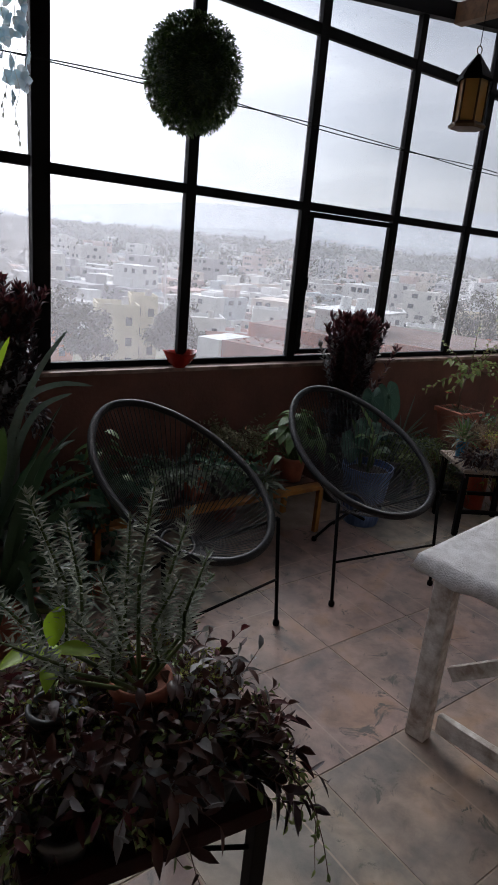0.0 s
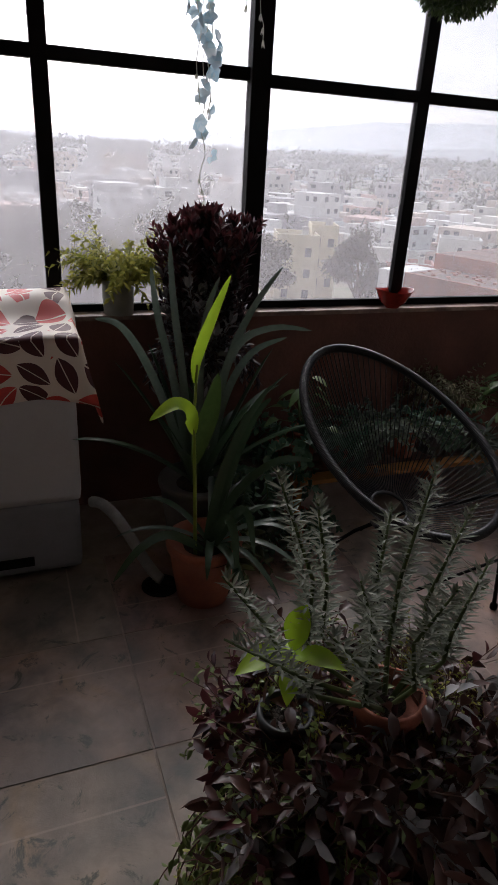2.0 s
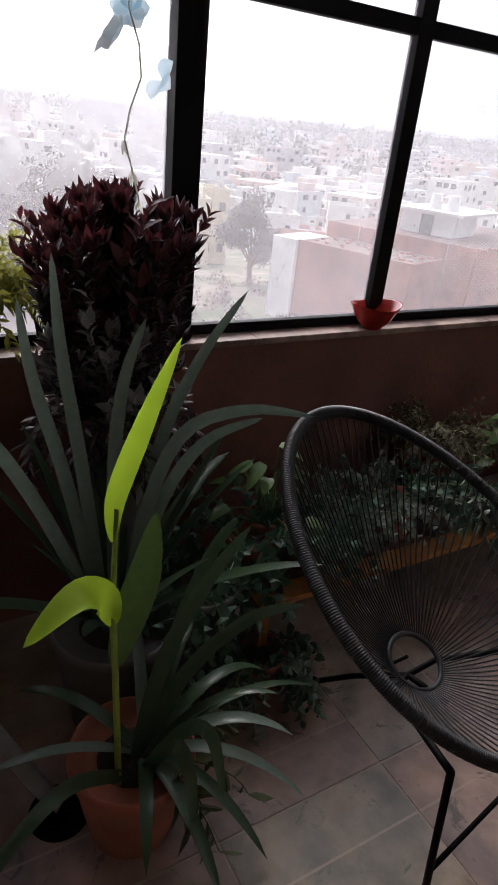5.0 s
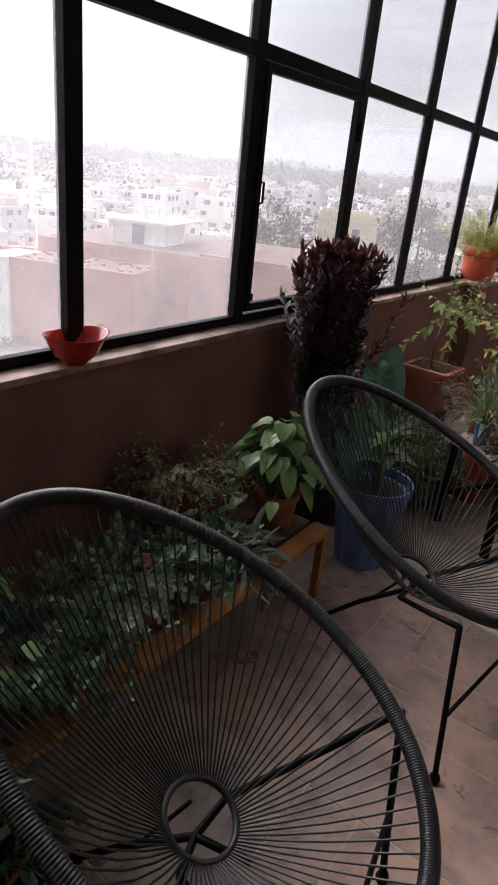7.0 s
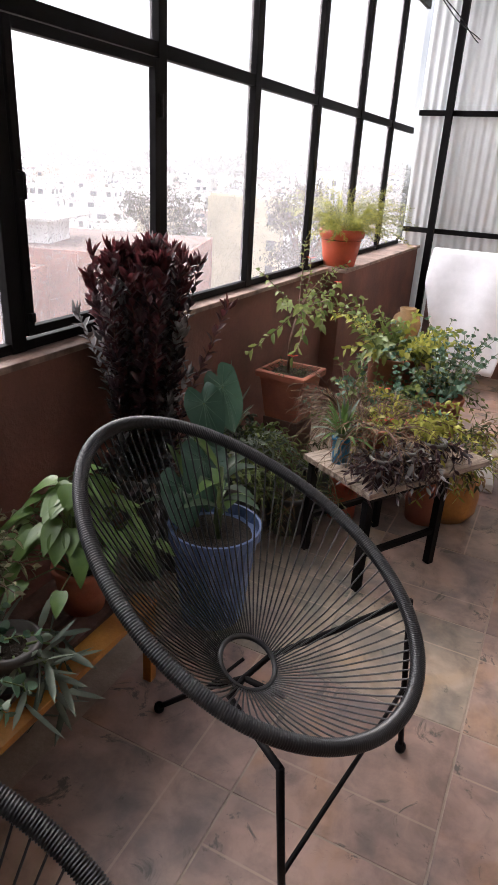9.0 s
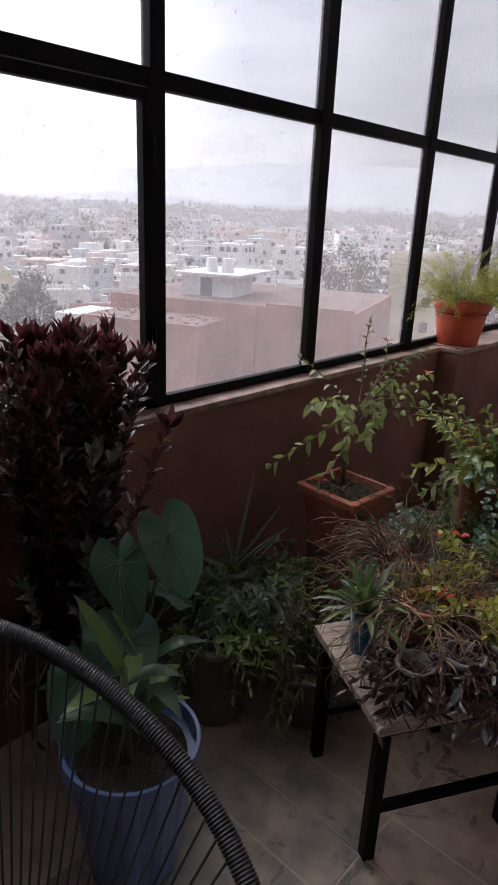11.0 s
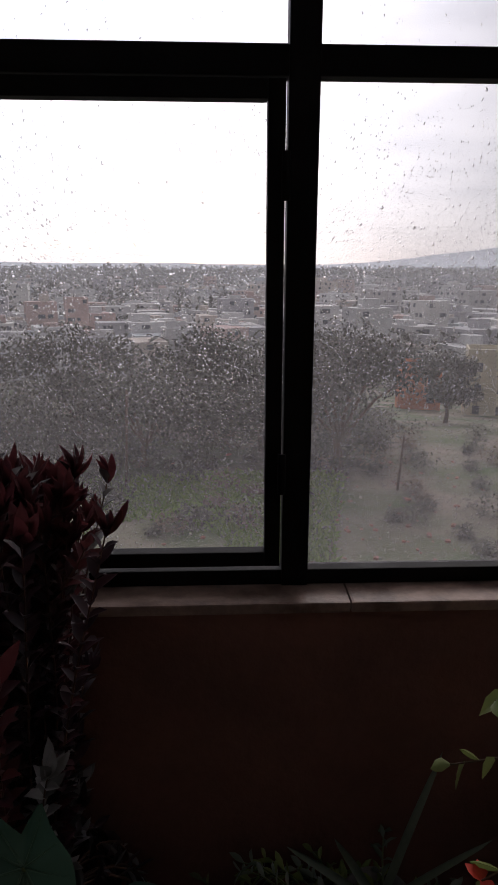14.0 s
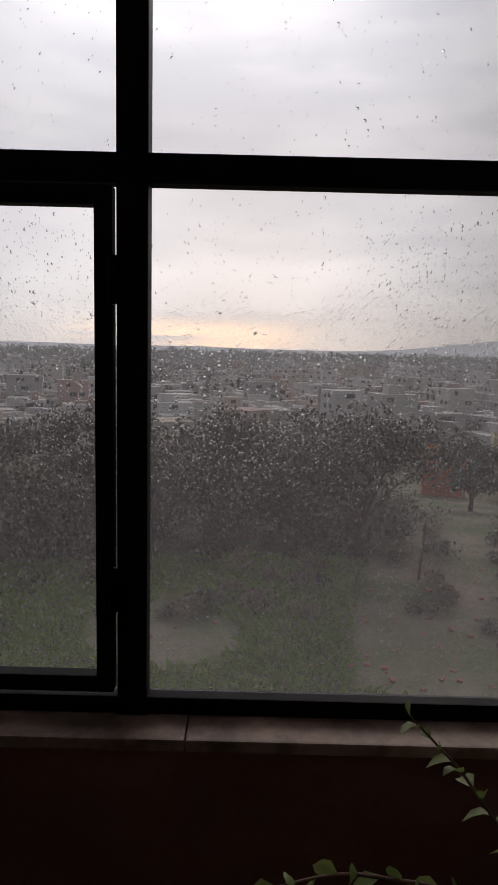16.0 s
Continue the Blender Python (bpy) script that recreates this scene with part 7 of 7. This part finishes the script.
def lace_cloth(name, label, x0, x1, y0, y1, z, ov=.055):
    sh = Shape()
    n = 60
    for j in range(n + 1):
        for i in range(n + 1):
            u = x0 - ov + (x1 - x0 + 2 * ov) * i / n
            v = y0 - ov + (y1 - y0 + 2 * ov) * j / n
            ox, oy = max(0, x0 - u, u - x1), max(0, y0 - v, v - y1)
            o = max(ox, oy)
            fl = min(.22, .035 / ov) * o * (1 + .8 * math.sin(26 * u + 21 * v))
            x = min(max(u, x0), x1) + (fl if u > x1 else -fl if u < x0 else 0)
            y = min(max(v, y0), y1) + (fl if v > y1 else -fl if v < y0 else 0)
            drop = o * (1 + .12 * math.sin(55 * u) * math.sin(47 * v))
            sh.v.append(Vector((x, y, z - drop + .0015 * math.sin(60 * u) * math.sin(60 * v))))
    for j in range(n):
        for i in range(n):
            a = j * (n + 1) + i
            sh.f.append((a, a + 1, a + n + 2, a + n + 1))
    c = tagged(sh.link(name, M_LACE), label, "cloth")
    so = c.modifiers.new("thickness", "SOLIDIFY")
    so.thickness = .003
    return c


M_LACE = surf("embossed_white_cloth", (0.82, 0.80, 0.80), 0.85, 26, 0.12, 160, 0.8, dark=(0.62, 0.59, 0.58))
white_table()


# ---- hanging things ----
def topiary():
    t_ = thing("topiary_ball", "round artificial boxwood ball hung on a cord", "hanging plant", pose(1.214, -1.087, 2.166))
    rnd = random.Random(600)
    lv = Shape()
    core = bmesh.new()
    bmesh.ops.create_icosphere(core, subdivisions=3, radius=.135)
    for v in core.verts:
        v.co *= 1 + .08 * noise.noise(v.co * 14)
    part("core", core, L_DARK, t_)
    for i in range(9500):
        z = rnd.uniform(-1, 1)
        a = rnd.uniform(0, 6.283)
        n_ = Vector((math.sqrt(1 - z * z) * math.cos(a), math.sqrt(1 - z * z) * math.sin(a), z))
        lv.leaf(n_ * rnd.uniform(.135, .178), n_ + rnd_dir(rnd, rnd.uniform(-.6, .6), .8) * 1.1, (0, 0, 1), rnd.uniform(.013, .021), .009, .1, 2, .2)
    for v in lv.v:
        v *= .94
        v.z *= 1.10
    lv.link("foliage", L_BOX, t_)
    Shape().tube([(0, 0, .17), (0, 0, roof_z(1.214) + .07 - 2.166)], .002, 5).link("hanging_cord", M_STEEL, t_)


L_BOX = leafy("boxwood_leaves", (0.03, 0.07, 0.018), (0.13, 0.20, 0.05), 0.28, 0.2)
topiary()


def light_wire():
    t_ = thing("light_wire", "thin twisted wire strung across the room", "wire")
    for ph in (0, 1):
        pts = []
        for i in range(80):
            s = i / 79
            x = -.4 + 5.2 * s
            pts.append((x, -.917 + .004 * math.sin(40 * s + 3 * ph), 2.111 + .025 * math.sin(5 * s) + .035 * s + .012 * math.sin(17 * s + 2.6 * ph) * (1 if ph else .4)))
        Shape().tube(pts, .0022, 5).link("strand", M_STEEL, t_)


light_wire()


def petal_strand(t_, x, y, z0, z1, mat, seed, size, every):
    rnd = random.Random(seed)
    st, pe, bud = Shape(), Shape(), Shape()
    pts = []
    n = int((z0 - z1) / every)
    for i in range(n + 1):
        z = z0 + (z1 - z0) * i / n
        p = Vector((x + .006 * math.sin(i * 1.3), y + .006 * math.cos(i * 1.7), z))
        pts.append(p)
        if i > 2 and z > z1 + .085:
            c = p + Vector((rnd.uniform(-.032, .032), rnd.uniform(-.032, .032), 0))
            ax = rnd_dir(rnd, rnd.uniform(-.4, .6))
            sd = ax.orthogonal().normalized()
            for k in range(rnd.choice((3, 4, 5))):
                d = Matrix.Rotation(k * 1.257 + rnd.uniform(-.2, .2), 3, ax) @ sd
                pe.leaf(c, d + ax * .35, ax, size * rnd.uniform(.8, 1.2), size * .95, .1, 5, .2, "round")
        elif i >= n - 2:
            for k in range(3):
                bud.leaf(p, (rnd.uniform(-.4, .4), rnd.uniform(-.4, .4), -1), (0, 1, 0), size * .7, .004, 0, 3, .3)
    st.tube(pts, .0009, 5)
    st.link("strand", M_STEMW, t_)
    pe.link("petal", mat, t_)
    bud.link("bud", M_STEMW, t_)


M_STEMW = leafy("pale_stem", (0.62, 0.62, 0.54), (0.75, 0.74, 0.68), 0.6, 0.6, 0.05, 30)
P_BLUE = leafy("pale_blue_petals", (0.55, 0.75, 0.85), (0.88, 0.93, 0.95), 0.6, 0.75, 0.05, 30)
P_PURPLE = leafy("violet_petals", (0.22, 0.14, 0.55), (0.50, 0.40, 0.82), 0.6, 0.55, 0.05, 30)
g1 = thing("blue_flower_garland", "hanging garland of pale blue paper flowers", "garland")
for k, (x, y, z1) in enumerate(((.452, -1.212, 1.492), (.428, -1.242, 1.717), (.472, -1.187, 1.677), (.592, -1.207, 1.857), (.567, -1.177, 1.927))):
    petal_strand(g1, x, y, roof_z(x) + .06, z1, P_BLUE, 700 + k, .021 if k < 3 else .028, .025)
g2 = thing("violet_flower_garland", "hanging garland of violet paper flowers", "garland")
for k, (x, y, z1) in enumerate(((4.05, -1.21, 1.62), (4.03, -1.19, 1.74), (4.08, -1.21, 1.88), (4.05, -1.44, 1.93))):
    petal_strand(g2, x, y, roof_z(x) + .06, z1, P_PURPLE, 720 + k, .021, .026)


def lantern():
    t_ = thing("hanging_lantern", "brass-coloured hexagonal hanging lantern with a dark roof", "lantern", pose(1.326, -2.162, 1.941) @ Matrix.Scale(.76, 4))
    h = .12
    Shape().lathe([(.0405, .006), (.0405, h)], 6).link("glass_body", M_AMBER, t_, "amber translucent panels", smooth=False)
    for k in range(6):
        a = 2 * math.pi * k / 6
        Shape().tube([(.043 * math.cos(a), .043 * math.sin(a), 0), (.043 * math.cos(a), .043 * math.sin(a), h)], .0035, 6).link("corner_bar", M_BRONZE, t_)
    Shape().lathe([(.001, -.012), (.052, -.012), (.056, -.004), (.046, .006), (.001, .006)], 6).link("base", M_BRONZE, t_, smooth=False)
    Shape().lathe([(.052, h - .004), (.053, h + .004), (.036, h + .03), (.016, h + .055), (.006, h + .068), (.001, h + .07)], 6).link("roof", M_STEEL, t_, smooth=False)
    Shape().tube([(.0 + .011 * math.cos(a), 0, h + .08 + .011 * math.sin(a)) for a in (2 * math.pi * i / 20 for i in range(20))], .0018, 6, closed=True).link("ring", M_BRONZE, t_)
    Shape().tube([(0, 0, h + .09), (0, 0, (roof_z(1.326) + .07 - 1.941) / .76)], .0012, 5).link("hanging_cord", M_STEEL, t_)


M_AMBER = leafy("amber_panel", (0.48, 0.31, 0.10), (0.66, 0.46, 0.20), 0.4, 0.65, 0.05, 30)
M_BRONZE = surf("dark_bronze", (0.16, 0.11, 0.06), 0.4, 20, 0.25, 90, 0.05, metal=0.8)
lantern()

# ---- floor tiles: the nearest ones each a piece, the rest joined ----
TS, TX, TY = 0.512, 2.295, -1.556


def floor_tiles():
    bm = box(-TS / 2 + .0032, TS / 2 - .0032, -TS / 2 + .0032, TS / 2 - .0032, -.0045, 0, .0018)
    me = bpy.data.meshes.new("tile")
    bm.to_mesh(me)
    bm.free()
    me.materials.append(M_TILE)
    rnd = random.Random(9)
    for i in range(-12, 12):
        for j in range(-8, 4):
            x, y = TX + TS * (i + .5), TY + TS * (j + .5)
            if x - TS / 2 < ROOM_X0 or x + TS / 2 > ROOM_X1 - .03 or y - TS / 2 < ROOM_Y0 or y + TS / 2 > -.08:
                continue
            o = new("tile", me)
            o.parent = screed
            o.location = (x, y, rnd.uniform(-.0004, .0004))
            o.rotation_euler = (0, 0, radians(90 * rnd.randint(0, 3)))


floor_tiles()
